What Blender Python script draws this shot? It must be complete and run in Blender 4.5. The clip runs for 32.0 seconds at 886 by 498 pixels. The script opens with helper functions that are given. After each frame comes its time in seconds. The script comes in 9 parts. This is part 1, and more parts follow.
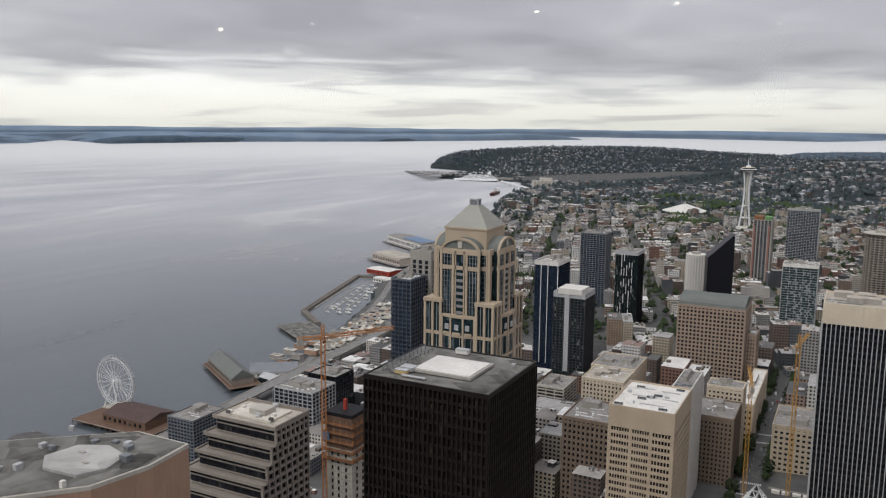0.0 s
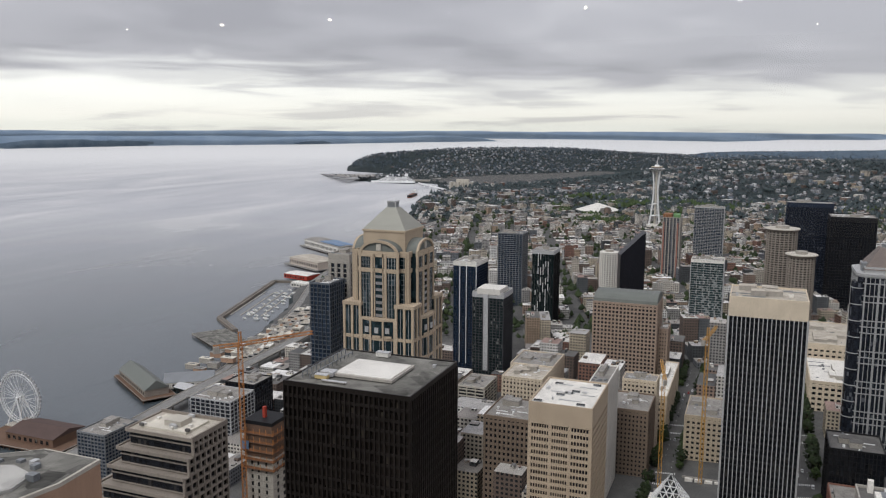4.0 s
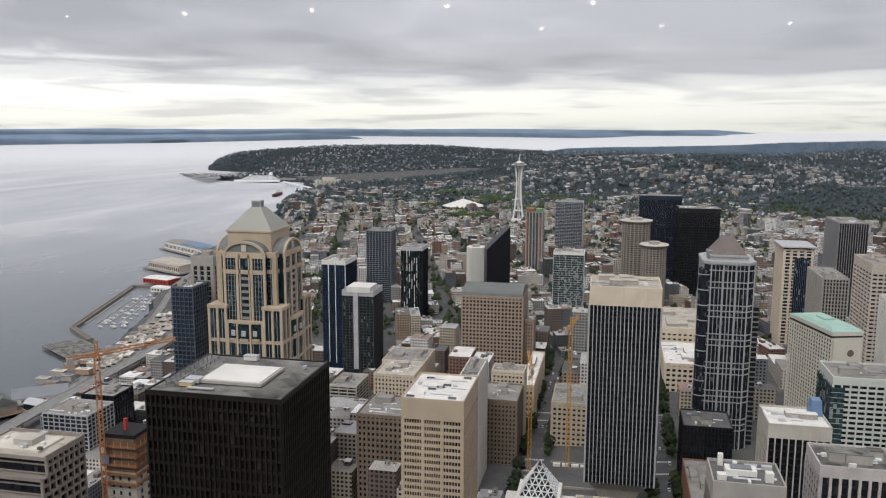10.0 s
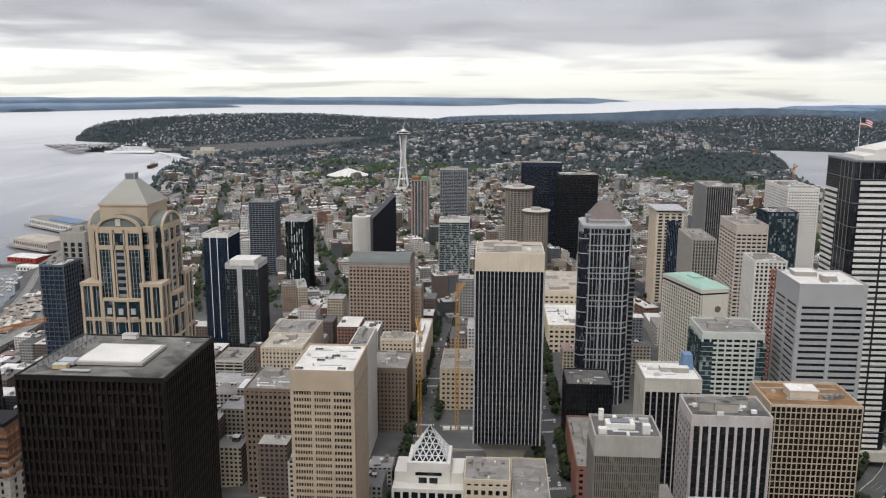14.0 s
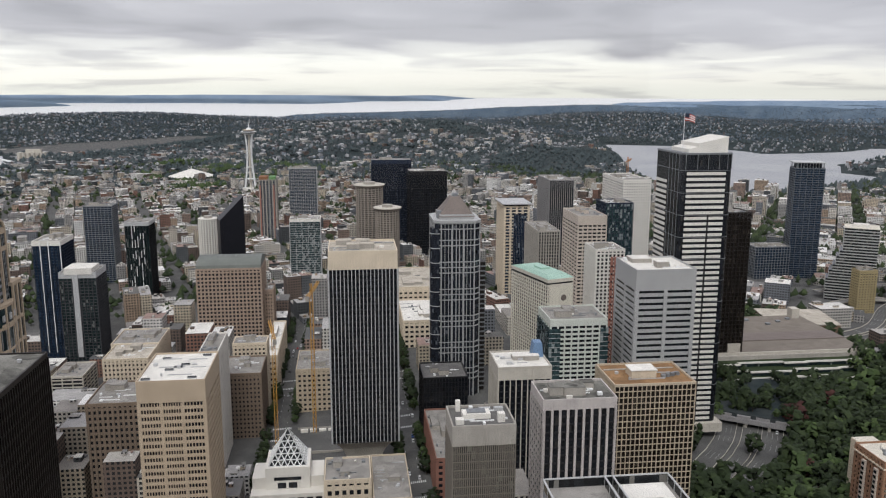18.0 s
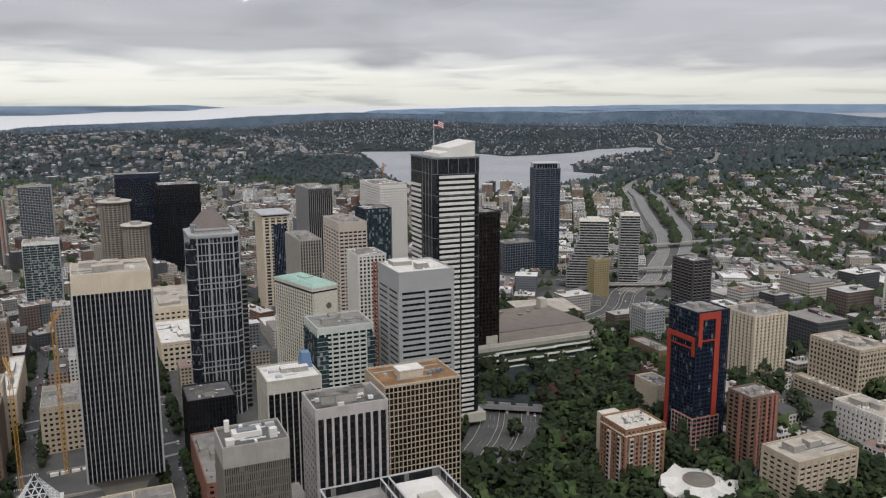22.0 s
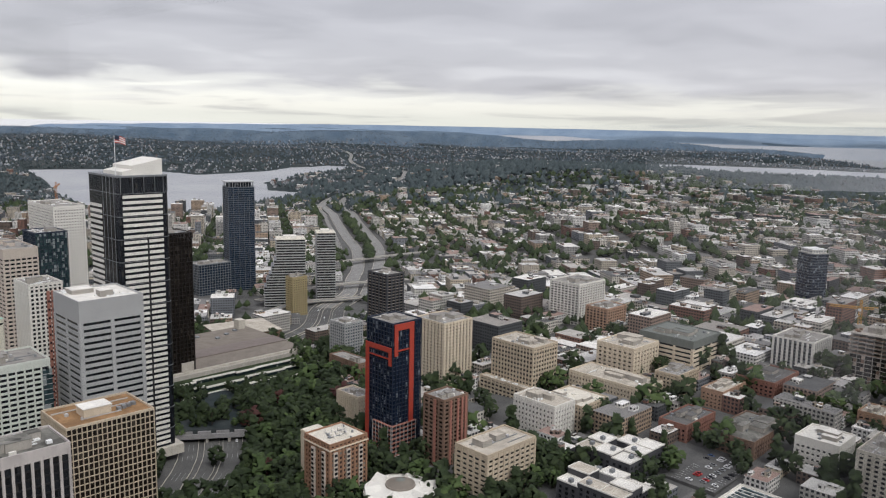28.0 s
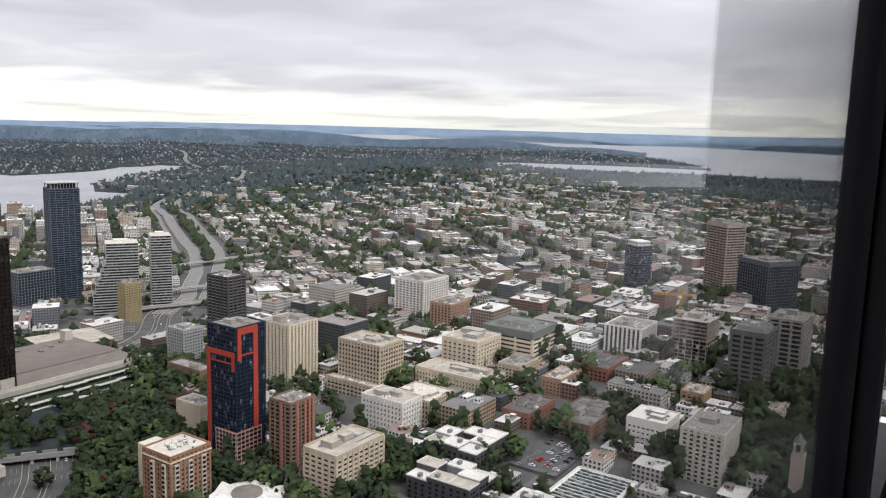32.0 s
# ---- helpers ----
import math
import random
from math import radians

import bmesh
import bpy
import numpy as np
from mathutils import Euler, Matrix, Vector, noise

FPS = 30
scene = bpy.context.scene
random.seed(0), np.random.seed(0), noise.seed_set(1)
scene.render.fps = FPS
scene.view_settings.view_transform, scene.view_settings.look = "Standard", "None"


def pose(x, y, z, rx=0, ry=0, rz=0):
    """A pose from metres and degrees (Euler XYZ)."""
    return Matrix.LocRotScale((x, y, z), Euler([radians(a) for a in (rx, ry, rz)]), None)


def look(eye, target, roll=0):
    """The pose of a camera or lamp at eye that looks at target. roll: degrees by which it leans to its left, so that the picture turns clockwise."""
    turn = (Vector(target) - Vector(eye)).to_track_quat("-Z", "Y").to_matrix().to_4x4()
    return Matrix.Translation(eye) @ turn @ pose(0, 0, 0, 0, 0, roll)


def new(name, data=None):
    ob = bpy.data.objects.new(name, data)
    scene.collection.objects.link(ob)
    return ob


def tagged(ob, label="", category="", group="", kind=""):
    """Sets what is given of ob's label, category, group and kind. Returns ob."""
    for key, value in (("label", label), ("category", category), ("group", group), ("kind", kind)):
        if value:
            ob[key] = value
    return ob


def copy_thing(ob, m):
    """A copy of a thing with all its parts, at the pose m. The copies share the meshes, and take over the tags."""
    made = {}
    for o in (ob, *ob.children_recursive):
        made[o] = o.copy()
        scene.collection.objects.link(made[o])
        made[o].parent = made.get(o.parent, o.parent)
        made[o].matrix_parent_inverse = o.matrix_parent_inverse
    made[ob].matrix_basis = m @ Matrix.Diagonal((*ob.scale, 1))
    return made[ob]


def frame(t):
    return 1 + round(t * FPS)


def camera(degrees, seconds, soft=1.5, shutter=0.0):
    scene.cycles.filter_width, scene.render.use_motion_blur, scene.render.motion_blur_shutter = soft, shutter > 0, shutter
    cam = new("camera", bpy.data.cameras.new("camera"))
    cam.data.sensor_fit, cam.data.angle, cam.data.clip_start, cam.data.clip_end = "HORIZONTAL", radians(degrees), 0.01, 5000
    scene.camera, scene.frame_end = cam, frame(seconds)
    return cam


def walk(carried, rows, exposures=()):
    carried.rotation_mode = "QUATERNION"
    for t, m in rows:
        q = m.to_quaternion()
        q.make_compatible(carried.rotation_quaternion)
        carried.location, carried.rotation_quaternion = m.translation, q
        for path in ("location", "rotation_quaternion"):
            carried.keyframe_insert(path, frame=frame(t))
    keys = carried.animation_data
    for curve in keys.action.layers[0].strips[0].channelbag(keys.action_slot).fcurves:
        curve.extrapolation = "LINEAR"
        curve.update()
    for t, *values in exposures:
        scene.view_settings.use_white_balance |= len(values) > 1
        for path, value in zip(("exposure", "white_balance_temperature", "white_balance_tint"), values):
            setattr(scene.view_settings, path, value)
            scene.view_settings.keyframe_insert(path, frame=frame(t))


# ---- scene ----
EYE = 308.0
# seconds, turn, tilt, lean
PATH = (
    (0.0, 27.11, -8.80, -0.51),
    (0.5, 26.38, -8.71, -0.35),
    (1.0, 25.92, -8.75, -0.31),
    (1.5, 25.46, -8.81, -0.32),
    (2.0, 24.89, -8.81, -0.21),
    (2.5, 24.17, -8.75, -0.08),
    (3.0, 23.21, -8.75, -0.07),
    (3.5, 22.21, -8.68, -0.16),
    (5.5, 18.81, -8.55, -0.41),
    (6.0, 18.02, -8.53, -0.48),
    (6.5, 17.32, -8.53, -0.46),
    (7.0, 16.64, -8.54, -0.44),
    (7.5, 15.86, -8.53, -0.50),
    (8.0, 15.16, -8.54, -0.55),
    (8.5, 14.35, -8.64, -0.55),
    (9.0, 13.38, -8.68, -0.46),
    (9.5, 12.66, -8.72, -0.29),
    (10.0, 11.95, -8.76, -0.14),
    (10.5, 11.13, -8.85, -0.02),
    (11.0, 10.08, -8.98, -0.06),
    (11.5, 9.02, -9.19, -0.14),
    (12.0, 8.06, -9.49, -0.14),
    (12.5, 7.26, -9.92, -0.12),
    (13.0, 6.50, -10.49, -0.21),
    (13.5, 5.29, -10.75, -0.19),
    (14.0, 3.87, -10.92, -0.17),
    (14.5, 2.50, -11.18, -0.29),
    (16.5, -2.07, -11.42, -0.15),
    (17.0, -3.46, -11.41, -0.28),
    (17.5, -5.13, -11.36, -0.29),
    (18.0, -6.65, -11.06, -0.14),
    (18.5, -8.39, -10.92, 0.06),
    (19.0, -10.20, -10.88, 0.21),
    (19.5, -12.03, -10.79, 0.71),
    (20.0, -14.56, -10.69, 0.90),
    (20.5, -17.93, -10.58, 0.65),
    (21.0, -20.51, -10.56, 0.52),
    (21.5, -22.23, -10.51, 0.45),
    (22.0, -23.62, -10.52, 0.29),
    (22.5, -25.00, -10.51, 0.07),
    (23.0, -26.73, -10.47, -0.05),
    (23.5, -28.67, -10.43, -0.20),
    (24.0, -30.81, -10.23, -0.37),
    (24.5, -32.92, -9.75, -0.60),
    (25.0, -35.28, -9.37, -0.97),
    (25.5, -37.36, -9.34, -1.23),
    (27.5, -43.25, -9.10, -1.29),
    (28.0, -44.72, -9.09, -1.17),
    (28.5, -46.11, -9.19, -1.44),
    (29.0, -47.75, -9.38, -1.63),
    (29.5, -49.63, -9.43, -1.74),
    (30.0, -51.12, -9.31, -1.77),
    (30.5, -52.29, -9.09, -1.75),
    (31.0, -53.41, -8.92, -1.70),
    (31.5, -54.56, -8.86, -1.67),
    (32.0, -55.71, -8.92, -1.53),
)
cam = camera(57.0, 32.0, 1.15)
walk(cam, [(t, pose(0, 0, EYE, 90 + tilt, lean, turn)) for t, turn, tilt, lean in PATH],
     exposures=((0.0, 0.08), (6.0, 0.18), (9.0, 0.25), (13.0, 0.4), (19.0, 0.28), (24.0, 0.16), (28.0, 0.38), (30.5, 0.48), (32.0, 0.7)))

# ---- sky and light ----
world = bpy.data.worlds.new("overcast")
scene.world = world
world.use_nodes = True


class Nodes:
    """Short-hand for wiring a node tree."""

    def __init__(self, tree):
        self.tree = tree
        tree.nodes.clear()

    def add(self, kind, inputs=None, **props):
        node = self.tree.nodes.new(kind)
        for key, value in props.items():
            setattr(node, key, value)
        for key, value in (inputs or {}).items():
            self.put(node.inputs[key], value)
        return node

    def put(self, socket, value):
        if isinstance(value, bpy.types.NodeSocket):
            self.tree.links.new(value, socket)
        elif isinstance(value, bpy.types.Node):
            self.tree.links.new(value.outputs[0], socket)
        else:
            socket.default_value = value

    def math(self, op, a, b=0.0, clamp=False):
        return self.add("ShaderNodeMath", {0: a, 1: b}, operation=op, use_clamp=clamp).outputs[0]

    def ramp(self, fac, stops, smooth=False):
        node = self.add("ShaderNodeValToRGB", {0: fac})
        ramp = node.color_ramp
        ramp.interpolation = "EASE" if smooth else "LINEAR"
        while len(ramp.elements) < len(stops):
            ramp.elements.new(0.5)
        for el, (at, col) in zip(ramp.elements, stops):
            el.position = at
            el.color = (*col, 1) if len(col) == 3 else col
        return node.outputs[0]

    def mix(self, fac, a, b, blend="MIX"):
        node = self.add("ShaderNodeMix", data_type="RGBA", blend_type=blend)
        self.put(node.inputs[0], fac)
        self.put(node.inputs[6], a)
        self.put(node.inputs[7], b)
        return node.outputs[2]


def grey(v, tint=(1, 1, 1)):
    return (v * tint[0], v * tint[1], v * tint[2], 1)


def build_sky():
    n = Nodes(world.node_tree)
    co = n.add("ShaderNodeTexCoord").outputs["Generated"]
    sep = n.add("ShaderNodeSeparateXYZ", {0: co})
    up = sep.outputs[2]
    # the cloud deck: project the direction on a level sheet, so that the banks flatten towards the horizon
    high = n.math("ADD", n.math("MAXIMUM", up, 0.0), 0.1)
    deck = n.add("ShaderNodeCombineXYZ", {0: n.math("DIVIDE", sep.outputs[0], high), 1: n.math("DIVIDE", sep.outputs[1], high)})
    big = n.add("ShaderNodeTexNoise", {"Vector": deck.outputs[0], "Scale": 0.42, "Detail": 3.0, "Roughness": 0.45, "Distortion": 0.7})
    fine = n.add("ShaderNodeTexNoise", {"Vector": deck.outputs[0], "Scale": 1.5, "Detail": 4.0, "Roughness": 0.45, "Distortion": 0.5})
    mixed = n.math("ADD", n.math("MULTIPLY", big.outputs[0], 0.72), n.math("MULTIPLY", fine.outputs[0], 0.28))
    cloud = n.ramp(mixed, [(0.36, (0.372, 0.363, 0.397)), (0.5, (0.458, 0.447, 0.484)), (0.66, (0.574, 0.562, 0.596))], True)
    # the clear, bright gap under the deck: widest in the north-west, with a ragged edge and soft banks in it
    side = sep.outputs[0]
    rag = n.add("ShaderNodeMapping", {"Vector": co, "Scale": (2.2, 2.2, 17.0)})
    edge = n.add("ShaderNodeTexNoise", {"Vector": rag.outputs[0], "Scale": 2.6, "Detail": 7.0, "Roughness": 0.5, "Distortion": 0.6})
    lift = n.math("ADD", up, n.math("MULTIPLY", n.math("SUBTRACT", edge.outputs[0], 0.5), 0.085))
    lift = n.math("ADD", lift, n.math("ADD", 0.004, n.math("MULTIPLY", side, 0.02)))
    gap = n.ramp(lift, [(0.0, (1, 1, 1)), (0.03, (0.97, 0.97, 0.97)), (0.046, (0.55, 0.55, 0.55)), (0.066, (0, 0, 0))], True)
    thin = n.add("ShaderNodeTexNoise", {"Vector": n.add("ShaderNodeMapping", {"Vector": co, "Scale": (2.6, 2.6, 34.0)}).outputs[0], "Scale": 1.9, "Detail": 5.0, "Roughness": 0.5, "Distortion": 0.4})
    bank = n.ramp(thin.outputs[0], [(0.34, (0.72, 0.72, 0.75)), (0.47, (0.97, 0.97, 0.97)), (0.6, (1.0, 1.0, 1.0))], True)
    glow = n.ramp(up, [(0.0, (0.9, 0.885, 0.82)), (0.012, (1.0, 0.968, 0.9)), (0.035, (1.04, 1.02, 0.97)), (0.08, (0.98, 0.97, 0.96))])
    low = n.math("SUBTRACT", 0.9, n.math("MULTIPLY", side, 0.17))
    glow = n.mix(1.0, glow, n.add("ShaderNodeCombineColor", {0: low, 1: low, 2: low}).outputs[0], "MULTIPLY")
    sky = n.mix(gap, cloud, n.mix(1.0, glow, bank, "MULTIPLY"))
    nishita = n.add("ShaderNodeTexSky", sky_type="NISHITA", sun_disc=False, sun_elevation=radians(48), sun_rotation=radians(200))
    behind = n.mix(0.06, sky, n.mix(1.0, nishita.outputs[0], (0.1, 0.1, 0.1, 1), "MULTIPLY"))
    # overhead the overcast is brightest
    top = n.math("MULTIPLY_ADD", n.math("MAXIMUM", up, 0.0), 0.9)
    n.tree.nodes[-1].inputs[2].default_value = 1.0
    out = n.add("ShaderNodeBackground", {0: behind, 1: top})
    n.put(n.add("ShaderNodeOutputWorld").inputs[0], out.outputs[0])


build_sky()
sun_data = bpy.data.lights.new("sun", "SUN")
sun_data.energy, sun_data.angle, sun_data.color = 1.35, radians(24), (1.0, 0.985, 0.96)
sun = new("sun", sun_data)
sun.matrix_world = look((-30, -120, 150), (0, 0, 0))

# ---- materials ----
MATS = {}


def begin(name):
    m = bpy.data.materials.new(name)
    m.use_nodes = True
    MATS[name] = m
    return m, Nodes(m.node_tree)


def finish(n, color, rough=0.8, metal=0.0, bump=None, strength=0.3, dist=0.05, normal=None, spec=0.22, level=False):
    bsdf = n.add("ShaderNodeBsdfPrincipled", {"Base Color": color, "Roughness": rough, "Metallic": metal, "Specular IOR Level": spec})
    if level:
        n.put(bsdf.inputs["Normal"], n.add("ShaderNodeCombineXYZ", {2: 1.0}).outputs[0])
    if bump is not None:
        b = n.add("ShaderNodeBump", {"Strength": strength, "Distance": dist, "Height": bump})
        if normal is not None:
            n.put(b.inputs["Normal"], normal)
        n.put(bsdf.inputs["Normal"], b.outputs[0])
    n.put(n.add("ShaderNodeOutputMaterial").inputs[0], bsdf.outputs[0])
    return bsdf


def plain(name, col, rough=0.8, metal=0.0, vary=0.25, scale=0.12, bump=0.2):
    """Paint, stone, metal: a base colour with stains and streaks at two scales."""
    m, n = begin(name)
    pos = n.add("ShaderNodeNewGeometry").outputs["Position"]
    a = n.add("ShaderNodeTexNoise", {"Vector": pos, "Scale": scale, "Detail": 6.0, "Roughness": 0.6})
    run = n.add("ShaderNodeMapping", {"Vector": pos, "Scale": (1.3, 1.3, 0.12)})
    b = n.add("ShaderNodeTexNoise", {"Vector": run.outputs[0], "Scale": 1.0, "Detail": 5.0, "Roughness": 0.65})
    mixed = n.math("ADD", n.math("MULTIPLY", a.outputs[0], 0.5), n.math("MULTIPLY", b.outputs[0], 0.5))
    rnd = n.add("ShaderNodeObjectInfo").outputs["Random"]
    mixed = n.math("ADD", mixed, n.math("MULTIPLY", n.math("SUBTRACT", rnd, 0.5), 0.12))
    lo = tuple(c * (1 - vary) for c in col)
    hi = tuple(min(1, c * (1 + vary)) for c in col)
    color = n.ramp(mixed, [(0.3, lo), (0.7, hi)])
    finish(n, color, rough, metal, b.outputs[0], bump, 0.08)
    return m


def glazing(name, col, cell=(1.5, 1.5, 3.6), rough=0.12, lit=0.06, blind=(0.35, 0.34, 0.3), spread=0.5, spec=0.3):
    """Window glass seen from outside: each pane differs, some have blinds drawn."""
    m, n = begin(name)
    pos = n.add("ShaderNodeNewGeometry").outputs["Position"]
    snap = n.add("ShaderNodeVectorMath", {0: pos, 1: cell}, operation="SNAP")
    white = n.add("ShaderNodeTexWhiteNoise", {"Vector": snap.outputs[0]})
    v = white.outputs["Value"]
    lo = tuple(c * (1 - spread) for c in col)
    hi = tuple(c * (1 + spread) for c in col)
    tone = n.ramp(v, [(0.0, lo), (1 - lit - 0.01, hi), (1 - lit, blind)])
    slow = n.add("ShaderNodeTexNoise", {"Vector": pos, "Scale": 0.05, "Detail": 4.0})
    color = n.mix(n.math("MULTIPLY", slow.outputs[0], 0.4), tone, (*lo, 1))
    finish(n, color, rough, 0.0, slow.outputs[0], 0.05, 0.5, spec=spec)
    return m


def roofing(name, col, vary=0.3):
    """Flat roof membrane: ponding stains, patches and grit."""
    m, n = begin(name)
    pos = n.add("ShaderNodeNewGeometry").outputs["Position"]
    a = n.add("ShaderNodeTexNoise", {"Vector": pos, "Scale": 0.11, "Detail": 7.0, "Roughness": 0.65, "Distortion": 0.8})
    v = n.add("ShaderNodeTexVoronoi", {"Vector": pos, "Scale": 0.16})
    tone = n.math("ADD", n.math("MULTIPLY", a.outputs[0], 0.75), n.math("MULTIPLY", n.add("ShaderNodeSeparateColor", {0: v.outputs["Color"]}).outputs[0], 0.25))
    color = n.ramp(tone, [(0.25, tuple(c * (1 - vary) for c in col)), (0.5, col), (0.75, tuple(min(1, c * (1 + vary)) for c in col))])
    finish(n, color, 0.9, 0.0, a.outputs[0], 0.3, 0.1, spec=0.2)
    return m


plain("concrete", (0.355, 0.33, 0.293))
plain("pale_concrete", (0.48, 0.445, 0.385))
plain("white_panel", (0.69, 0.66, 0.605), 0.6, vary=0.14)
plain("cream_stone", (0.61, 0.52, 0.4), vary=0.18)
plain("beige_stone", (0.48, 0.4, 0.3), vary=0.2)
plain("tan_stone", (0.46, 0.37, 0.27), vary=0.15)
plain("pink_granite", (0.33, 0.25, 0.195), vary=0.15)
plain("brick_red", (0.25, 0.125, 0.095), vary=0.25)
plain("brick_brown", (0.2, 0.13, 0.095), vary=0.25)
plain("brick_warm", (0.29, 0.165, 0.105), vary=0.2)
plain("brick_tan", (0.38, 0.245, 0.17), vary=0.2)
plain("dark_bronze", (0.022, 0.018, 0.016), 0.45, 0.3, vary=0.35)
plain("black_metal", (0.02, 0.02, 0.022), 0.4, 0.2, vary=0.3)
plain("grey_metal", (0.22, 0.23, 0.24), 0.5, 0.3)
plain("pale_metal", (0.47, 0.47, 0.47), 0.5, 0.2, vary=0.15)
plain("grey_granite", (0.27, 0.26, 0.26), vary=0.2)
plain("silver_panel", (0.39, 0.39, 0.385), 0.5, 0.1, vary=0.15)
plain("copper_green", (0.36, 0.52, 0.44), 0.7, vary=0.15)
plain("slate_roof", (0.16, 0.17, 0.155), 0.7, vary=0.2)
plain("brown_roof_metal", (0.17, 0.14, 0.125), 0.6)
plain("red_panel", (0.38, 0.055, 0.035), 0.5, vary=0.15)
plain("salmon_panel", (0.33, 0.15, 0.115), 0.7, vary=0.15)
plain("navy_panel", (0.022, 0.03, 0.05), 0.35, vary=0.3)
plain("crane_yellow", (0.5, 0.27, 0.06), 0.5, vary=0.2)
plain("crane_orange", (0.45, 0.19, 0.06), 0.5, vary=0.2)
plain("form_orange", (0.26, 0.12, 0.06), 0.7)
plain("steel_white", (0.75, 0.75, 0.74), 0.5, vary=0.1)
plain("pier_brown", (0.1, 0.068, 0.06), 0.8, vary=0.3)
plain("timber", (0.16, 0.1, 0.07), 0.85)
plain("ochre_render", (0.36, 0.29, 0.16), 0.7, vary=0.2)
plain("ship_white", (0.86, 0.86, 0.85), 0.4, vary=0.06)
plain("blue_sheet", (0.14, 0.22, 0.34), 0.5, vary=0.2)
plain("yellow_panel", (0.55, 0.42, 0.2), 0.7, vary=0.12)
plain("purple_panel", (0.012, 0.0125, 0.017), 0.35)
plain("green_panel", (0.15, 0.3, 0.12), 0.6)
plain("rubber_black", (0.012, 0.012, 0.014), 0.6, vary=0.2)
plain("bark", (0.09, 0.065, 0.045), 0.9)
roofing("roof_grey", (0.26, 0.245, 0.225))
roofing("roof_dark", (0.12, 0.115, 0.11))
roofing("roof_white", (0.67, 0.645, 0.595), 0.15)
roofing("roof_tan", (0.42, 0.38, 0.32))
roofing("roof_brown", (0.19, 0.165, 0.14), 0.2)
roofing("roof_rust", (0.24, 0.14, 0.07), 0.35)
roofing("roof_lichen", (0.15, 0.145, 0.13), 0.8)
glazing("glass_dark", (0.012, 0.014, 0.018), rough=0.15, lit=0.03, blind=(0.05, 0.047, 0.044))
glazing("glass_bronze", (0.014, 0.011, 0.009), rough=0.2, lit=0.05, blind=(0.06, 0.05, 0.04))
glazing("glass_blue", (0.016, 0.029, 0.052), rough=0.08, lit=0.05, blind=(0.05, 0.06, 0.07))
glazing("glass_green", (0.014, 0.024, 0.025), rough=0.08, lit=0.05, blind=(0.2, 0.21, 0.2))
glazing("glass_grey", (0.016, 0.018, 0.02), rough=0.12, lit=0.07, blind=(0.22, 0.21, 0.19))
glazing("glass_teal", (0.035, 0.06, 0.065), cell=(2.0, 2.0, 3.2), rough=0.1, lit=0.2, blind=(0.3, 0.33, 0.33))
glazing("glass_tower", (0.018, 0.034, 0.04), cell=(1.55, 1.55, 4.0), rough=0.1, lit=0.05, blind=(0.1, 0.13, 0.15))
glazing("glass_slate", (0.019, 0.022, 0.03), cell=(1.5, 1.5, 3.0), rough=0.12, lit=0.06, blind=(0.14, 0.15, 0.17))
glazing("glass_navy", (0.012, 0.02, 0.038), cell=(1.8, 1.8, 3.1), rough=0.12, lit=0.1, blind=(0.22, 0.25, 0.28))


def city_stuff(name, walls, roofs, windows=True):
    """Many small buildings in one mesh: every island has its own wall paint and roof."""
    m, n = begin(name)
    geo = n.add("ShaderNodeNewGeometry")
    pos, nor, rnd = geo.outputs["Position"], geo.outputs["Normal"], geo.outputs["Random Per Island"]
    step = lambda cols: [(i / len(cols), c) for i, c in enumerate(cols)]
    node = n.add("ShaderNodeValToRGB", {0: rnd})
    node2 = n.add("ShaderNodeValToRGB", {0: n.math("FRACT", n.math("MULTIPLY", rnd, 7.31))})
    for nd, cols in ((node, walls), (node2, roofs)):
        r = nd.color_ramp
        r.interpolation = "CONSTANT"
        while len(r.elements) < len(cols):
            r.elements.new(0.5)
        for el, (at, c) in zip(r.elements, step(cols)):
            el.position, el.color = at, (*c, 1)
    sep = n.add("ShaderNodeSeparateXYZ", {0: pos})
    nz = n.add("ShaderNodeSeparateXYZ", {0: nor}).outputs[2]
    is_roof = n.math("GREATER_THAN", nz, 0.35)
    stain = n.add("ShaderNodeTexNoise", {"Vector": pos, "Scale": 0.09, "Detail": 6.0, "Roughness": 0.65})
    wall = node.outputs[0]
    if windows:
        row = n.math("FRACT", n.math("DIVIDE", sep.outputs[2], 3.2))
        along = n.add("ShaderNodeVectorMath", {0: pos, 1: n.add("ShaderNodeVectorMath", {0: nor, 1: (0, 0, 1)}, operation="CROSS_PRODUCT").outputs[0]}, operation="DOT_PRODUCT").outputs["Value"]
        colm = n.math("FRACT", n.math("DIVIDE", along, 3.1))
        win = n.math("MULTIPLY", n.math("LESS_THAN", n.math("ABSOLUTE", n.math("SUBTRACT", row, 0.5)), 0.26), n.math("LESS_THAN", n.math("ABSOLUTE", n.math("SUBTRACT", colm, 0.5)), 0.28))
        wall = n.mix(win, wall, (0.018, 0.02, 0.023, 1))
    both = n.mix(is_roof, wall, node2.outputs[0])
    color = n.mix(1.0, both, n.ramp(stain.outputs[0], [(0.3, (0.72, 0.72, 0.72)), (0.65, (1.05, 1.04, 1.02))]), "MULTIPLY")
    finish(n, color, 0.8, 0.0, stain.outputs[0], 0.2, 0.1, spec=0.3)


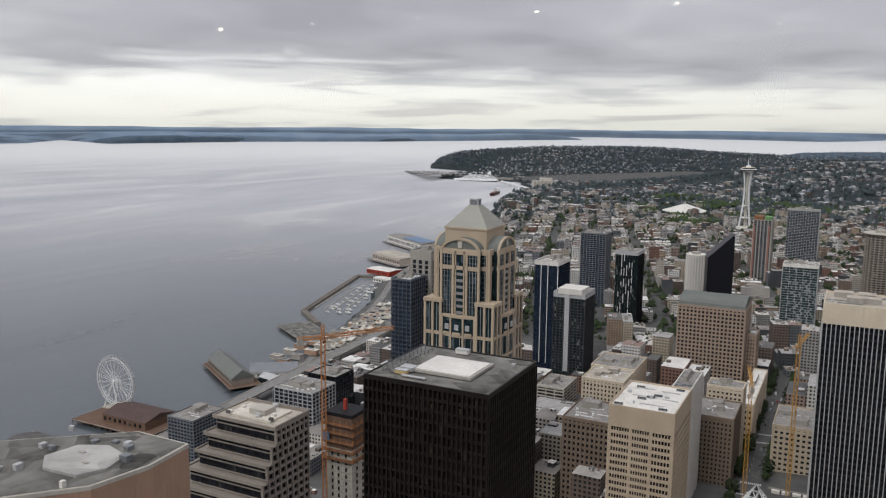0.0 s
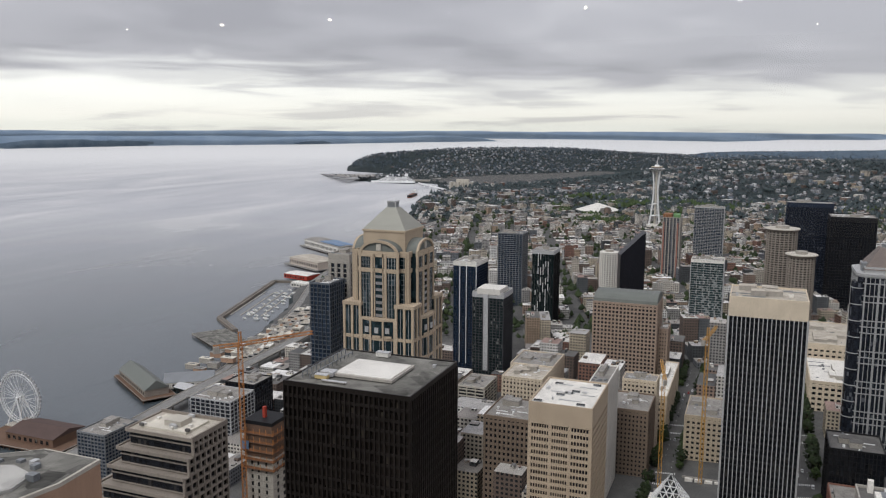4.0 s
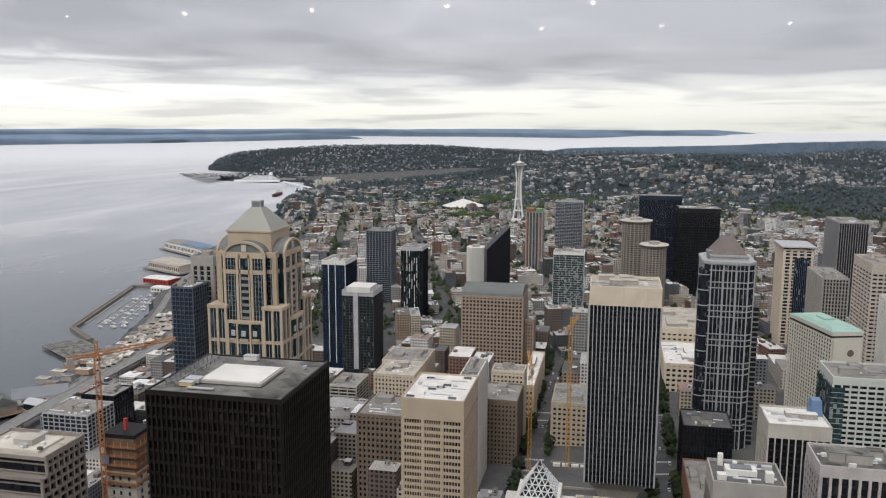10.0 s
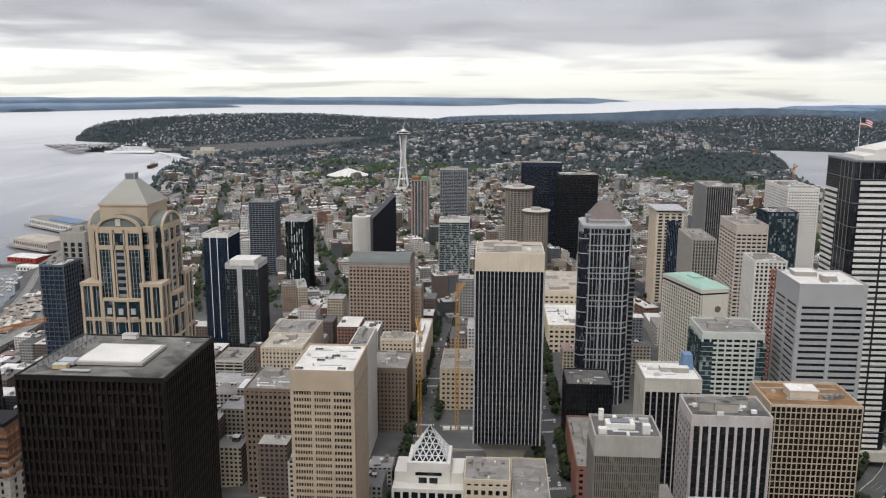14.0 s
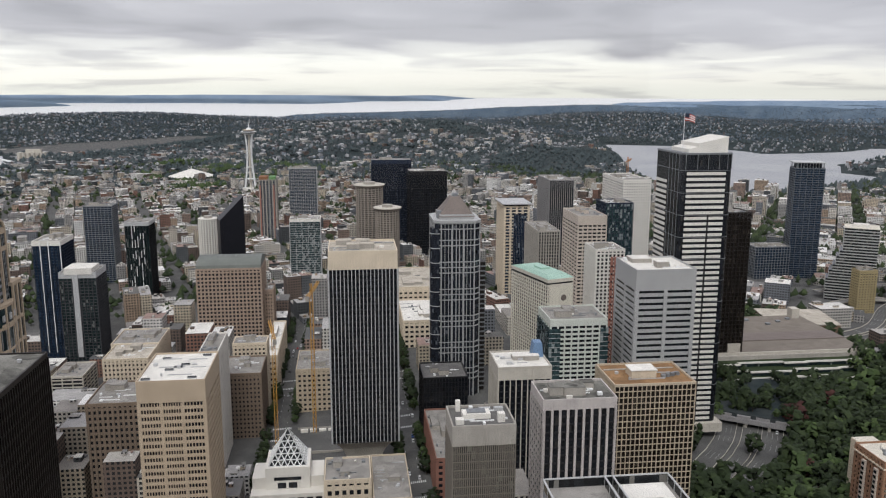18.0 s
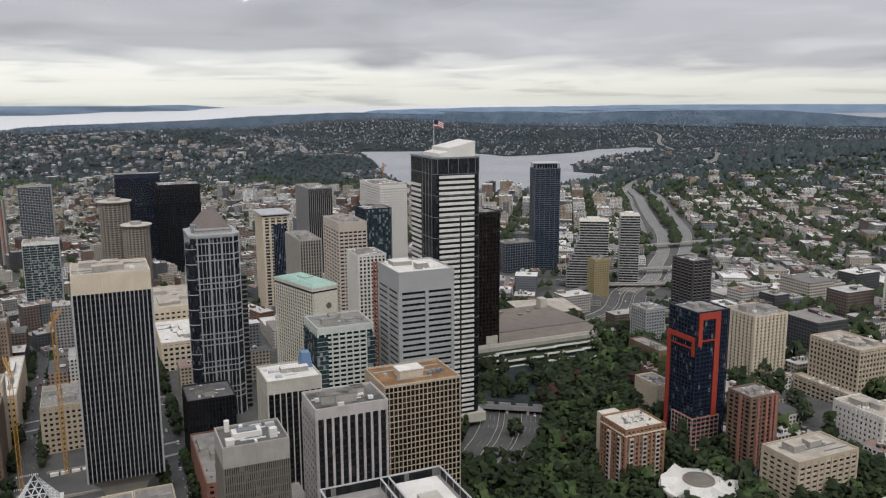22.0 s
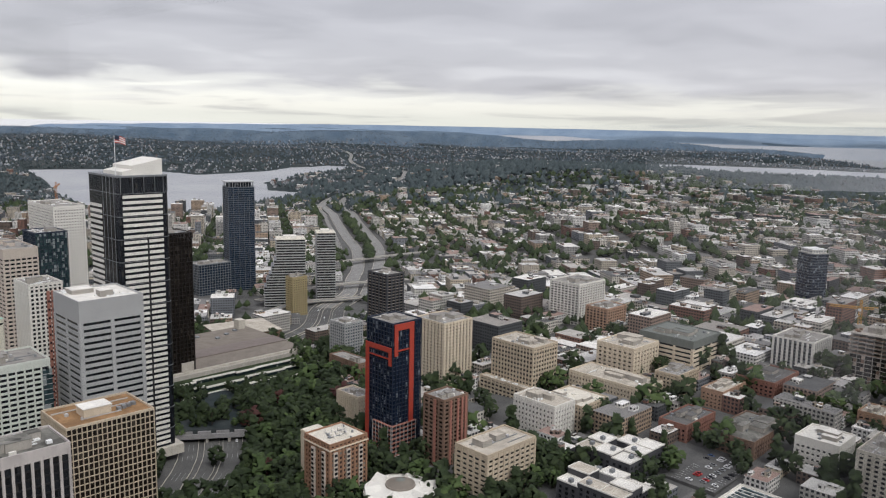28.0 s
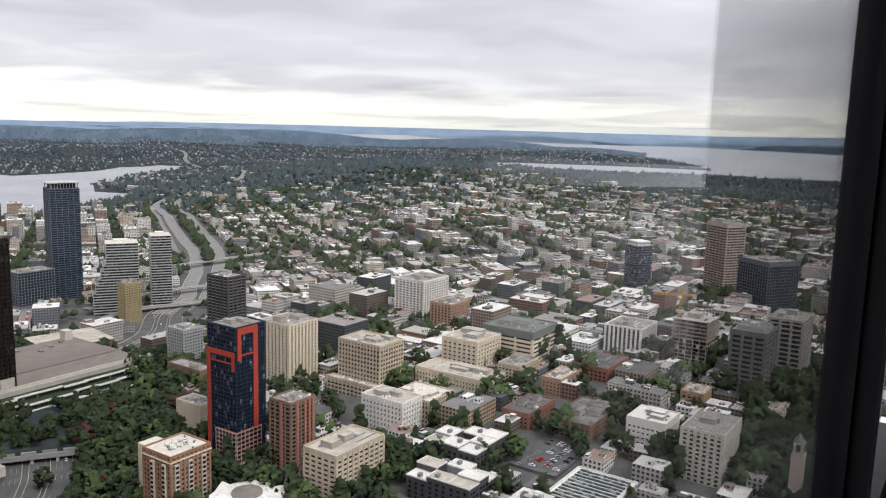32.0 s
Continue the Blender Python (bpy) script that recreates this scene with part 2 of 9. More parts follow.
WALLS = [(0.47, 0.42, 0.35), (0.23, 0.13, 0.1), (0.56, 0.54, 0.5), (0.33, 0.32, 0.31), (0.52, 0.45, 0.35), (0.16, 0.12, 0.1), (0.68, 0.66, 0.63), (0.55, 0.5, 0.43),
         (0.2, 0.21, 0.23), (0.4, 0.3, 0.22), (0.08, 0.085, 0.09), (0.45, 0.43, 0.4), (0.62, 0.58, 0.52), (0.13, 0.14, 0.15), (0.3, 0.22, 0.18), (0.74, 0.73, 0.71)]
ROOFS = [(0.38, 0.37, 0.36), (0.76, 0.75, 0.73), (0.2, 0.195, 0.19), (0.5, 0.49, 0.47), (0.14, 0.135, 0.13), (0.66, 0.64, 0.61), (0.1, 0.1, 0.1), (0.42, 0.4, 0.37),
         (0.72, 0.7, 0.66), (0.28, 0.26, 0.24), (0.3, 0.21, 0.18)]
city_stuff("city_walls", WALLS, ROOFS)
city_stuff("house_walls", [(0.38, 0.39, 0.41), (0.55, 0.555, 0.57), (0.24, 0.24, 0.245), (0.2, 0.225, 0.26), (0.17, 0.13, 0.12), (0.44, 0.445, 0.46), (0.27, 0.31, 0.36)], [(0.13, 0.135, 0.145), (0.24, 0.245, 0.255), (0.09, 0.092, 0.1), (0.33, 0.335, 0.34), (0.15, 0.13, 0.125), (0.46, 0.46, 0.465)])


def foliage(name, lo, mid, hi):
    m, n = begin(name)
    geo = n.add("ShaderNodeNewGeometry")
    rnd = geo.outputs["Random Per Island"]
    a = n.add("ShaderNodeTexNoise", {"Vector": geo.outputs["Position"], "Scale": 0.35, "Detail": 5.0})
    ob = n.add("ShaderNodeObjectInfo").outputs["Random"]
    wide = n.add("ShaderNodeTexNoise", {"Vector": geo.outputs["Position"], "Scale": 0.07, "Detail": 1.0})
    t = n.math("ADD", n.math("MULTIPLY", rnd, 0.3), n.math("ADD", n.math("MULTIPLY", a.outputs[0], 0.22), n.math("ADD", n.math("MULTIPLY", ob, 0.13), n.math("MULTIPLY", wide.outputs[0], 0.4))))
    finish(n, n.ramp(t, [(0.15, lo), (0.5, mid), (0.9, hi)]), 0.75, 0.0, a.outputs[0], 0.4, 0.2, spec=0.25)


foliage("leaves", (0.008, 0.014, 0.006), (0.022, 0.035, 0.013), (0.055, 0.076, 0.028))
foliage("leaves_bright", (0.02, 0.034, 0.012), (0.045, 0.072, 0.022), (0.09, 0.125, 0.042))
foliage("leaves_red", (0.03, 0.012, 0.01), (0.06, 0.022, 0.018), (0.09, 0.04, 0.03))
# distant trees: the blue haze of the air is mixed into the leaf colours
foliage("far_leaves_hazed", (0.02, 0.03, 0.034), (0.041, 0.056, 0.061), (0.08, 0.1, 0.098))
foliage("ridge_leaves_hazed", (0.042, 0.058, 0.073), (0.072, 0.093, 0.112), (0.11, 0.134, 0.148))


def ground_mats():
    m, n = begin("asphalt")
    pos = n.add("ShaderNodeNewGeometry").outputs["Position"]
    a = n.add("ShaderNodeTexNoise", {"Vector": pos, "Scale": 0.05, "Detail": 8.0, "Roughness": 0.7})
    b = n.add("ShaderNodeTexNoise", {"Vector": pos, "Scale": 1.2, "Detail": 4.0})
    t = n.math("ADD", n.math("MULTIPLY", a.outputs[0], 0.7), n.math("MULTIPLY", b.outputs[0], 0.3))
    finish(n, n.ramp(t, [(0.3, (0.06, 0.06, 0.06)), (0.55, (0.11, 0.108, 0.104)), (0.75, (0.17, 0.165, 0.155))]), 0.85, 0, b.outputs[0], 0.2, 0.03)
    m, n = begin("road_deck")
    pos = n.add("ShaderNodeNewGeometry").outputs["Position"]
    a = n.add("ShaderNodeTexNoise", {"Vector": pos, "Scale": 0.08, "Detail": 8.0, "Roughness": 0.7})
    finish(n, n.ramp(a.outputs[0], [(0.3, (0.17, 0.166, 0.158)), (0.7, (0.26, 0.252, 0.24))]), 0.85, 0, a.outputs[0], 0.15, 0.03)
    # open ground: green at large, with yards, lanes and bare patches
    m, n = begin("terrain")
    pos = n.add("ShaderNodeNewGeometry").outputs["Position"]
    a = n.add("ShaderNodeTexNoise", {"Vector": pos, "Scale": 0.006, "Detail": 8.0, "Roughness": 0.65})
    b = n.add("ShaderNodeTexNoise", {"Vector": pos, "Scale": 0.06, "Detail": 6.0, "Roughness": 0.7})
    t = n.math("ADD", n.math("MULTIPLY", a.outputs[0], 0.45), n.math("MULTIPLY", b.outputs[0], 0.55))
    finish(n, n.ramp(t, [(0.3, (0.018, 0.026, 0.028)), (0.47, (0.03, 0.04, 0.042)), (0.6, (0.055, 0.061, 0.062)), (0.75, (0.11, 0.11, 0.108))]), 0.95, 0, b.outputs[0], 0.3, 0.5, spec=0.1)
    # the far shores: woods, the blue haze of many kilometres painted into their colour
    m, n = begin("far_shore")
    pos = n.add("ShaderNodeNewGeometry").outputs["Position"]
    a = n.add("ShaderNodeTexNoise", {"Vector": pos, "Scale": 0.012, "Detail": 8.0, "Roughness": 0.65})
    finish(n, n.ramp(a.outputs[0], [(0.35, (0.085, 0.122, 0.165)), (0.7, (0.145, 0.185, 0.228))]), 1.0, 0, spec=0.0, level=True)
    # hills farther off: the same haze painted paler and bluer
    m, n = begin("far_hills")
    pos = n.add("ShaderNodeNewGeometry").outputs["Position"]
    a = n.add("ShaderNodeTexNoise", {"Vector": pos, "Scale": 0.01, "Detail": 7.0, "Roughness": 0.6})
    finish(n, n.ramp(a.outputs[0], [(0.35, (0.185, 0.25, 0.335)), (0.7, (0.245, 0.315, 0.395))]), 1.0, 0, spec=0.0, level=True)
    m, n = begin("pavement")
    pos = n.add("ShaderNodeNewGeometry").outputs["Position"]
    a = n.add("ShaderNodeTexNoise", {"Vector": pos, "Scale": 0.2, "Detail": 8.0, "Roughness": 0.7})
    finish(n, n.ramp(a.outputs[0], [(0.3, (0.2, 0.195, 0.185)), (0.7, (0.36, 0.35, 0.33))]), 0.9, 0, a.outputs[0], 0.15, 0.03)
    # sea: wind ripples and calm slicks; far out the base colour holds the sky's reflection
    m, n = begin("sea")
    raw = n.add("ShaderNodeNewGeometry").outputs["Position"]
    # the sheet is drawn in beyond 3500 m: let it out again, so that the slicks keep their true size
    sp = n.add("ShaderNodeSeparateXYZ", {0: raw})
    dist = n.add("ShaderNodeVectorMath", {0: n.add("ShaderNodeCombineXYZ", {0: sp.outputs[0], 1: sp.outputs[1]}).outputs[0]}, operation="LENGTH").outputs["Value"]
    over = n.math("MINIMUM", n.math("MAXIMUM", n.math("SUBTRACT", dist, 3500.0), 0.0), 1445.0)
    true = n.math("ADD", n.math("MINIMUM", dist, 3500.0), n.math("DIVIDE", n.math("MULTIPLY", over, 1450.0), n.math("SUBTRACT", 1450.0, over)))
    pos = n.add("ShaderNodeVectorMath", {0: raw, 3: n.math("DIVIDE", true, dist)}, operation="SCALE").outputs[0]
    flat = n.add("ShaderNodeCombineXYZ", {2: 1.0})
    w1 = n.add("ShaderNodeTexNoise", {"Vector": n.add("ShaderNodeMapping", {"Vector": pos, "Rotation": (0, 0, 0.6), "Scale": (1.0, 0.35, 1.0)}).outputs[0], "Scale": 0.09, "Detail": 5.0, "Roughness": 0.6})
    w2 = n.add("ShaderNodeTexNoise", {"Vector": pos, "Scale": 0.5, "Detail": 4.0, "Roughness": 0.6})
    slick = n.add("ShaderNodeTexNoise", {"Vector": n.add("ShaderNodeMapping", {"Vector": pos, "Rotation": (0, 0, -0.75), "Scale": (1.0, 0.3, 1.0)}).outputs[0], "Scale": 0.0024, "Detail": 6.0, "Roughness": 0.55, "Distortion": 1.4})
    h = n.math("ADD", n.math("MULTIPLY", w1.outputs[0], 1.0), n.math("MULTIPLY", w2.outputs[0], 0.35))
    rough = n.add("ShaderNodeMapRange", {0: slick.outputs[0], 1: 0.35, 2: 0.65, 3: 0.14, 4: 0.3}).outputs[0]
    near = n.add("ShaderNodeBsdfPrincipled", {"Base Color": (0.07, 0.085, 0.095, 1), "Roughness": rough, "Specular IOR Level": 0.5})
    n.put(near.inputs["Normal"], n.add("ShaderNodeBump", {"Strength": 0.2, "Distance": 1.0, "Height": h, "Normal": flat.outputs[0]}).outputs[0])
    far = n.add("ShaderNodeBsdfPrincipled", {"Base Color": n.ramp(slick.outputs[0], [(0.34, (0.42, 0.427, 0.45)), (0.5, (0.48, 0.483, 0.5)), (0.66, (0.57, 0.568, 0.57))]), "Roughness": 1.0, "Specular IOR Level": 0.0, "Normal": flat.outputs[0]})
    # paler towards the horizon: the reflected sky brightness is painted in
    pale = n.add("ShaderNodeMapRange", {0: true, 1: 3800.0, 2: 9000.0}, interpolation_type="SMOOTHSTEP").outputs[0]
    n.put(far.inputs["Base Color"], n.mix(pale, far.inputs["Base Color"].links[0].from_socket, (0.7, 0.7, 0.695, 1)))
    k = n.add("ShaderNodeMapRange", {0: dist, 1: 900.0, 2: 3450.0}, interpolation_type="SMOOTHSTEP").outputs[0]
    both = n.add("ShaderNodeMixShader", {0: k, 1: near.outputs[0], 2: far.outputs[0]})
    n.put(n.add("ShaderNodeOutputMaterial").inputs[0], both.outputs[0])
    # the lakes lie still; the pale sky they mirror is put into the base colour
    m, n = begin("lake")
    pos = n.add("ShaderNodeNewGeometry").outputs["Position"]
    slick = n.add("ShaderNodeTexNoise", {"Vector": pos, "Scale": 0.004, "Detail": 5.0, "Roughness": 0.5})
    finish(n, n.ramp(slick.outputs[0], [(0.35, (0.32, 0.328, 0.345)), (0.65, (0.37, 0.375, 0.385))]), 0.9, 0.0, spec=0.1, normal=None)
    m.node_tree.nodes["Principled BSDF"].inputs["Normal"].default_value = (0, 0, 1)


ground_mats()

# ---- the lie of the land ----
# x runs along the streets, y along the avenues; east and north follow by a turn of 32 degrees
TURN = radians(32)
CT, ST = math.cos(TURN), math.sin(TURN)


def to_en(x, y):
    return CT * x - ST * y, ST * x + CT * y


def to_xy(e, n):
    return CT * e + ST * n, -ST * e + CT * n


NEAR = 3500.0
SPAN = 1450.0


def squeeze(x, y, z):
    """Beyond NEAR the distance is drawn in towards a limit, each point kept in its direction from the lookout."""
    x, y, z = np.asarray(x, float), np.asarray(y, float), np.asarray(z, float)
    d = np.hypot(x, y)
    far = np.maximum(d - NEAR, 0)
    k = np.where(d > NEAR, (NEAR + SPAN * far / (far + SPAN)) / np.maximum(d, 1), 1.0)
    drop = d * d * 6.7e-8
    return x * k, y * k, EYE + (z - drop - EYE) * k


def squeeze1(x, y, z):
    a, b, c = squeeze(x, y, z)
    return float(a), float(b), float(c)


HEIGHTS = np.array((
    (-560, 0, 4), (-560, 500, 4), (-620, 900, 4), (-371, 100, 17), (-371, 550, 23), (-390, 950, 26),
    (-59, 0, 42), (-59, 500, 46), (-59, 900, 46), (-150, 1350, 40), (149, 200, 57), (149, 600, 58),
    (149, 1050, 48), (280, 500, 48), (420, 400, 76), (520, 340, 88), (720, 300, 100), (700, 650, 92),
    (-257, 2268, 36), (100, 1550, 38), (300, 1750, 25), (700, 1950, 14), (950, 2350, 7), (212, 4089, 128),
    (-259, 3334, 98), (-80, 2800, 52), (-700, 3700, 45), (585, 808, 46), (665, 893, 44), (822, 1026, 40), (950, 1170, 36), (2544, 1712, 132), (1473, 848, 108), (3445, 795, 85)))
HEIGHTS = np.concatenate([HEIGHTS, ((1137, 1442, 35), (1287, 1674, 34), (1469, 1958, 33), (1600, 2130, 33), (1119, 1334, 39), (1398, 1763, 40), (1850, 2390, 40), (1700, 1900, 62))])


def shepard(x, y, pts, soft):
    d2 = (x[..., None] - pts[:, 0]) ** 2 + (y[..., None] - pts[:, 1]) ** 2
    w = 1.0 / (d2 + soft * soft) ** 2
    return (w * pts[:, 2]).sum(-1) / w.sum(-1)


def shore(*km):
    """Corner points given in kilometres east and north of the lookout."""
    return tuple(to_xy(e * 1000.0, n * 1000.0) for e, n in km)


MAINLAND = ((-500, -900), (-560, -300), (-575, 300), (-590, 760), (-669, 959), (-739, 1180), (-800, 1290), (-840, 1480), (-870, 1700), (-930, 2090),
            (-1119, 2544), (-1205, 2829), (-1281, 3215), (-1330, 3500), (-1482, 3745), (-1600, 4040), (-1750, 4090), (-2000, 4050), (-2134, 4110),
            (-2140, 4250), (-2060, 4500), (-2150, 4780), (-2400, 4860)) + shore(
    (-4.88, 2.83), (-5.58, 3.27), (-6.2, 3.77), (-6.7, 4.6), (-7.2, 5.6), (-7.9, 6.4), (-7.1, 6.7), (-6.1, 7.05), (-5.2, 6.95), (-5.73, 7.83), (-5.65, 9.5),
    (-5.35, 10.3), (-4.45, 11.2), (-3.6, 12.05), (-3.55, 15.05), (-4.3, 17.8), (-4.9, 20.1), (-4.2, 22.8), (-2.2, 26.2), (0, 29.5), (1.9, 38.4), (8, 47),
    (47, 47), (47, -12)) + ((-300, -9000),)
NEAR_LAKE = ((1000, 2340), (1080, 2290), (1260, 2225), (1551, 2420), (1672, 2440), (1880, 2720), (1830, 2850), (2050, 3220), (2160, 3240), (2276, 3360),
             (2518, 3534), (2841, 3699), (3132, 3967), (3065, 4120), (2904, 4053), (2755, 4056), (2496, 3860), (2226, 3790), (2000, 3770), (1990, 3960),
             (1900, 4300), (1440, 4520), (1300, 3850), (1090, 3050))
BIG_LAKE = shore((3.5, -4), (3.5, -0.5), (3.72, 0.93), (3.83, 2.27), (4.13, 3.5), (3.72, 4.05), (2.82, 4.5), (2.15, 4.83), (2.45, 5.5), (3.05, 5.6), (3.72, 5.2), (4.2, 4.65),
                 (4.77, 5.6), (5.15, 6.7), (6.05, 7.8), (6.4, 9.3), (5.15, 9.5), (4.55, 10.6), (3.65, 13.9), (5.15, 16.7), (6.4, 16.7), (6.05, 13.4), (7.4, 11.2),
                 (9.05, 10.6), (9.3, 7.8), (9.2, 5.3), (8.15, 5.6), (7.55, 4.8), (6.65, 4.5), (6.65, 1.7), (7.9, 0.4), (7.9, -4))
ISLAND = shore((-11.05, -2.4), (-12.3, -1.07), (-12.1, 0.82), (-14.2, 1.5), (-11.7, 1.8), (-12.5, 3.9), (-12.3, 6.4), (-12.9, 8.9), (-13.3, 11.4), (-16.5, 12.3),
               (-18, 8.4), (-18, 1.7), (-15.7, -2.7))
FAR_COAST = shore((-17.2, 13.4), (-14.6, 15.6), (-10.9, 15.9), (-11.4, 18.4), (-12.5, 21.2), (-11.05, 23.4), (-13.1, 28.4), (-14.65, 34.2), (-16.5, 35), (-36, 34),
                  (-36, -8), (-19, -8), (-19.5, 13))
# hills: kilometres east and north, height, half widths in kilometres
HILLS = ((-1.98, 3.6, 112, 0.85, 1.15), (-5.2, 3.95, 84, 0.95, 0.85), (-5.7, 5.4, 74, 1.1, 1.1), (1.2, 2.85, 95, 0.7, 1.6), (-1.83, 7.5, 84, 0.8, 1.9),
         (-3.1, 10.05, 84, 1.3, 1.5), (-0.25, 6.3, 44, 0.9, 0.8), (0.95, 10.05, 98, 1.0, 1.8), (4.17, 8.7, 80, 0.9, 1.3), (3.95, 6.3, 44, 0.7, 0.8),
         (-1.45, 15.05, 84, 2.8, 4.0), (2.3, 13.9, 88, 2.0, 3.0), (0, 24, 30, 5, 6), (3.04, 0.8, 80, 0.5, 1.2), (11.3, 9.5, 120, 2, 4), (12, 2.8, 115, 2.4, 3),
         (17.3, 9.5, 200, 4, 6), (27, 9, 330, 6, 14), (7.5, 13.4, 105, 1.0, 2.0))


def inside(x, y, poly):
    """Signed distance to a shore, positive inside."""
    x, y = np.asarray(x, float), np.asarray(y, float)
    best = np.full(x.shape, 1e12)
    odd = np.zeros(x.shape, bool)
    for (ax, ay), (bx, by) in zip(poly, poly[1:] + poly[:1]):
        ex, ey = bx - ax, by - ay
        t = np.clip(((x - ax) * ex + (y - ay) * ey) / (ex * ex + ey * ey), 0, 1)
        best = np.minimum(best, (x - ax - t * ex) ** 2 + (y - ay - t * ey) ** 2)
        if ay != by:
            odd ^= ((ay > y) != (by > y)) & (x < ex * (y - ay) / ey + ax)
    return np.where(odd, 1, -1) * np.sqrt(best)


def bump(e, n, ce, cn, h, re, rn):
    return h * np.exp(-(((e - ce) / re) ** 2 + ((n - cn) / rn) ** 2))


def land(x, y):
    """Height of the ground over the sea; under water it is below the sheets of water."""
    x, y = np.asarray(x, float), np.asarray(y, float)
    e, n = to_en(x, y)
    d = np.hypot(x, y)
    near = shepard(x, y, HEIGHTS, 90.0)
    roll = np.sin(e / 900 + 1.3) * np.sin(n / 1100 + 0.4) + 0.6 * np.sin(e / 410 + n / 530) + 0.3 * np.sin(e / 170 - n / 210)
    far = 22 + 5 * roll
    for he, hn, h, re, rn in HILLS:
        r2 = ((e / 1000 - he) / re) ** 2 + ((n / 1000 - hn) / rn) ** 2
        far = far + (h + 4 * roll) * np.exp(-r2 ** 1.35)
    flat = np.exp(-((e + 3450) / 420) ** 4 - ((n - 3900) / 1500) ** 4)
    far = far * (1 - flat) + 7 * flat
    k = np.clip((d - 2600) / 1500, 0, 1)
    k = k * k * (3 - 2 * k)
    z = near * (1 - k) + far * k
    main = inside(x, y, MAINLAND)
    lakes = np.maximum(inside(x, y, NEAR_LAKE), inside(x, y, BIG_LAKE))
    shore = np.clip(main / np.where(d > 4200, 150.0, 60.0), 0, 1) ** 0.6
    z = 1.5 + (z - 1.5) * shore
    z = np.where(lakes < 0, 6.5 + (z - 6.5) * np.clip(-lakes / 420, 0, 1) ** 0.8, 4.5 - np.clip(lakes / 40, 0, 1) * 3)
    z = np.where(main < 0, -np.clip(-main / 10, 0, 6), z)
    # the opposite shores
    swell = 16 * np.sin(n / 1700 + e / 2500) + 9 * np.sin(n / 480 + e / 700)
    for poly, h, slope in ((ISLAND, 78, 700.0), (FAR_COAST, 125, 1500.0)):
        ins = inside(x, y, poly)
        z = np.where((main < 0) & (ins > 0), np.maximum(z, 6 + np.clip(ins / slope, 0, 1) ** 0.7 * (h + swell)), z)
    return z


def ground_at(x, y):
    return float(land(np.array([float(x)]), np.array([float(y)]))[0])


def link_mesh(name, verts, faces, mats, index=None, smooth=False):
    me = bpy.data.meshes.new(name)
    me.from_pydata(verts if isinstance(verts, list) else verts.tolist(), [], faces if isinstance(faces, list) else faces.tolist())
    for m in mats:
        me.materials.append(MATS[m])
    if index is not None:
        me.polygons.foreach_set("material_index", np.asarray(index, dtype=np.int32))
    if smooth:
        me.shade_smooth()
    me.update()
    return me


def polar(az, rings):
    a, r = np.meshgrid(np.radians(az), rings, indexing="ij")
    return r * np.sin(a), r * np.cos(a)


def sheet(name, az, rings, height, mats, pick, label, category, smooth=True):
    x, y = polar(az, rings)
    z = height(x, y)
    X, Y, Z = squeeze(x, y, z)
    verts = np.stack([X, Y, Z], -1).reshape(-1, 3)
    na, nr = x.shape
    i = (np.arange(na - 1)[:, None] * nr + np.arange(nr - 1)[None, :]).ravel()
    faces = np.stack([i, i + nr, i + nr + 1, i + 1], -1)
    index = pick(0.5 * (x[:-1, :-1] + x[1:, 1:]).ravel(), 0.5 * (y[:-1, :-1] + y[1:, 1:]).ravel())
    ob = new(name, link_mesh(name, verts, faces, mats, index, smooth))
    return tagged(ob, label, category, kind="structure")


def flat_yard(e, n):
    return np.exp(-((e + 3450) / 330) ** 4 - ((n - 3500) / 900) ** 4)


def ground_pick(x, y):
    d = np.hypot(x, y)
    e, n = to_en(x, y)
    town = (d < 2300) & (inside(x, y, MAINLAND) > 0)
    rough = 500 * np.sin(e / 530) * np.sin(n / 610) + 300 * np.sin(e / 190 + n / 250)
    # the haze-coloured materials take over with distance
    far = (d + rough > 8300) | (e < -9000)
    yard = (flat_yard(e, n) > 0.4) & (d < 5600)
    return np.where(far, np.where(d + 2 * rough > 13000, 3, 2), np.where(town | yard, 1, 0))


azimuths = np.concatenate([np.linspace(-180, -66, 39)[:-1], np.linspace(-66, 92, 450), np.linspace(92, 180, 31)[1:]])
rings = np.concatenate([[0.05, 2.0, 30, 60], np.linspace(90, 2600, 150), 2600 * (10500 / 2600) ** (np.arange(1, 131) / 130), np.linspace(10700, 20000, 62), np.linspace(20300, 45000, 42)])
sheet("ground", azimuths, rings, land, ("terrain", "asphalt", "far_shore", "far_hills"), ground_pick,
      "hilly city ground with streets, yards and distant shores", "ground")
water_rings = np.concatenate([np.linspace(150, 3500, 24), 3500 * (45000 / 3500) ** (np.arange(1, 90) / 89)])
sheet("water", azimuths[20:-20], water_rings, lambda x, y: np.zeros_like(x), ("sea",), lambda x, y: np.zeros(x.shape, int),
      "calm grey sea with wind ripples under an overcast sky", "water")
def lake_sheet(name, az0, az1, d0, d1, label):
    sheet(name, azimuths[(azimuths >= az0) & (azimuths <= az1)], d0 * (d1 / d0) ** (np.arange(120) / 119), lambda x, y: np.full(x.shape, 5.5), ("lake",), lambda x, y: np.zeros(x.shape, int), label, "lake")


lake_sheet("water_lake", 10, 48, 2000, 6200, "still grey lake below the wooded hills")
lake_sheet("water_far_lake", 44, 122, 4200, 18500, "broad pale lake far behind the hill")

# ---- building kit ----
CUBE_F = [(0, 1, 5, 4), (1, 2, 6, 5), (2, 3, 7, 6), (3, 0, 4, 7), (4, 5, 6, 7), (3, 2, 1, 0)]
CACHE = {}
TAKEN = []  # footprints of what stands already


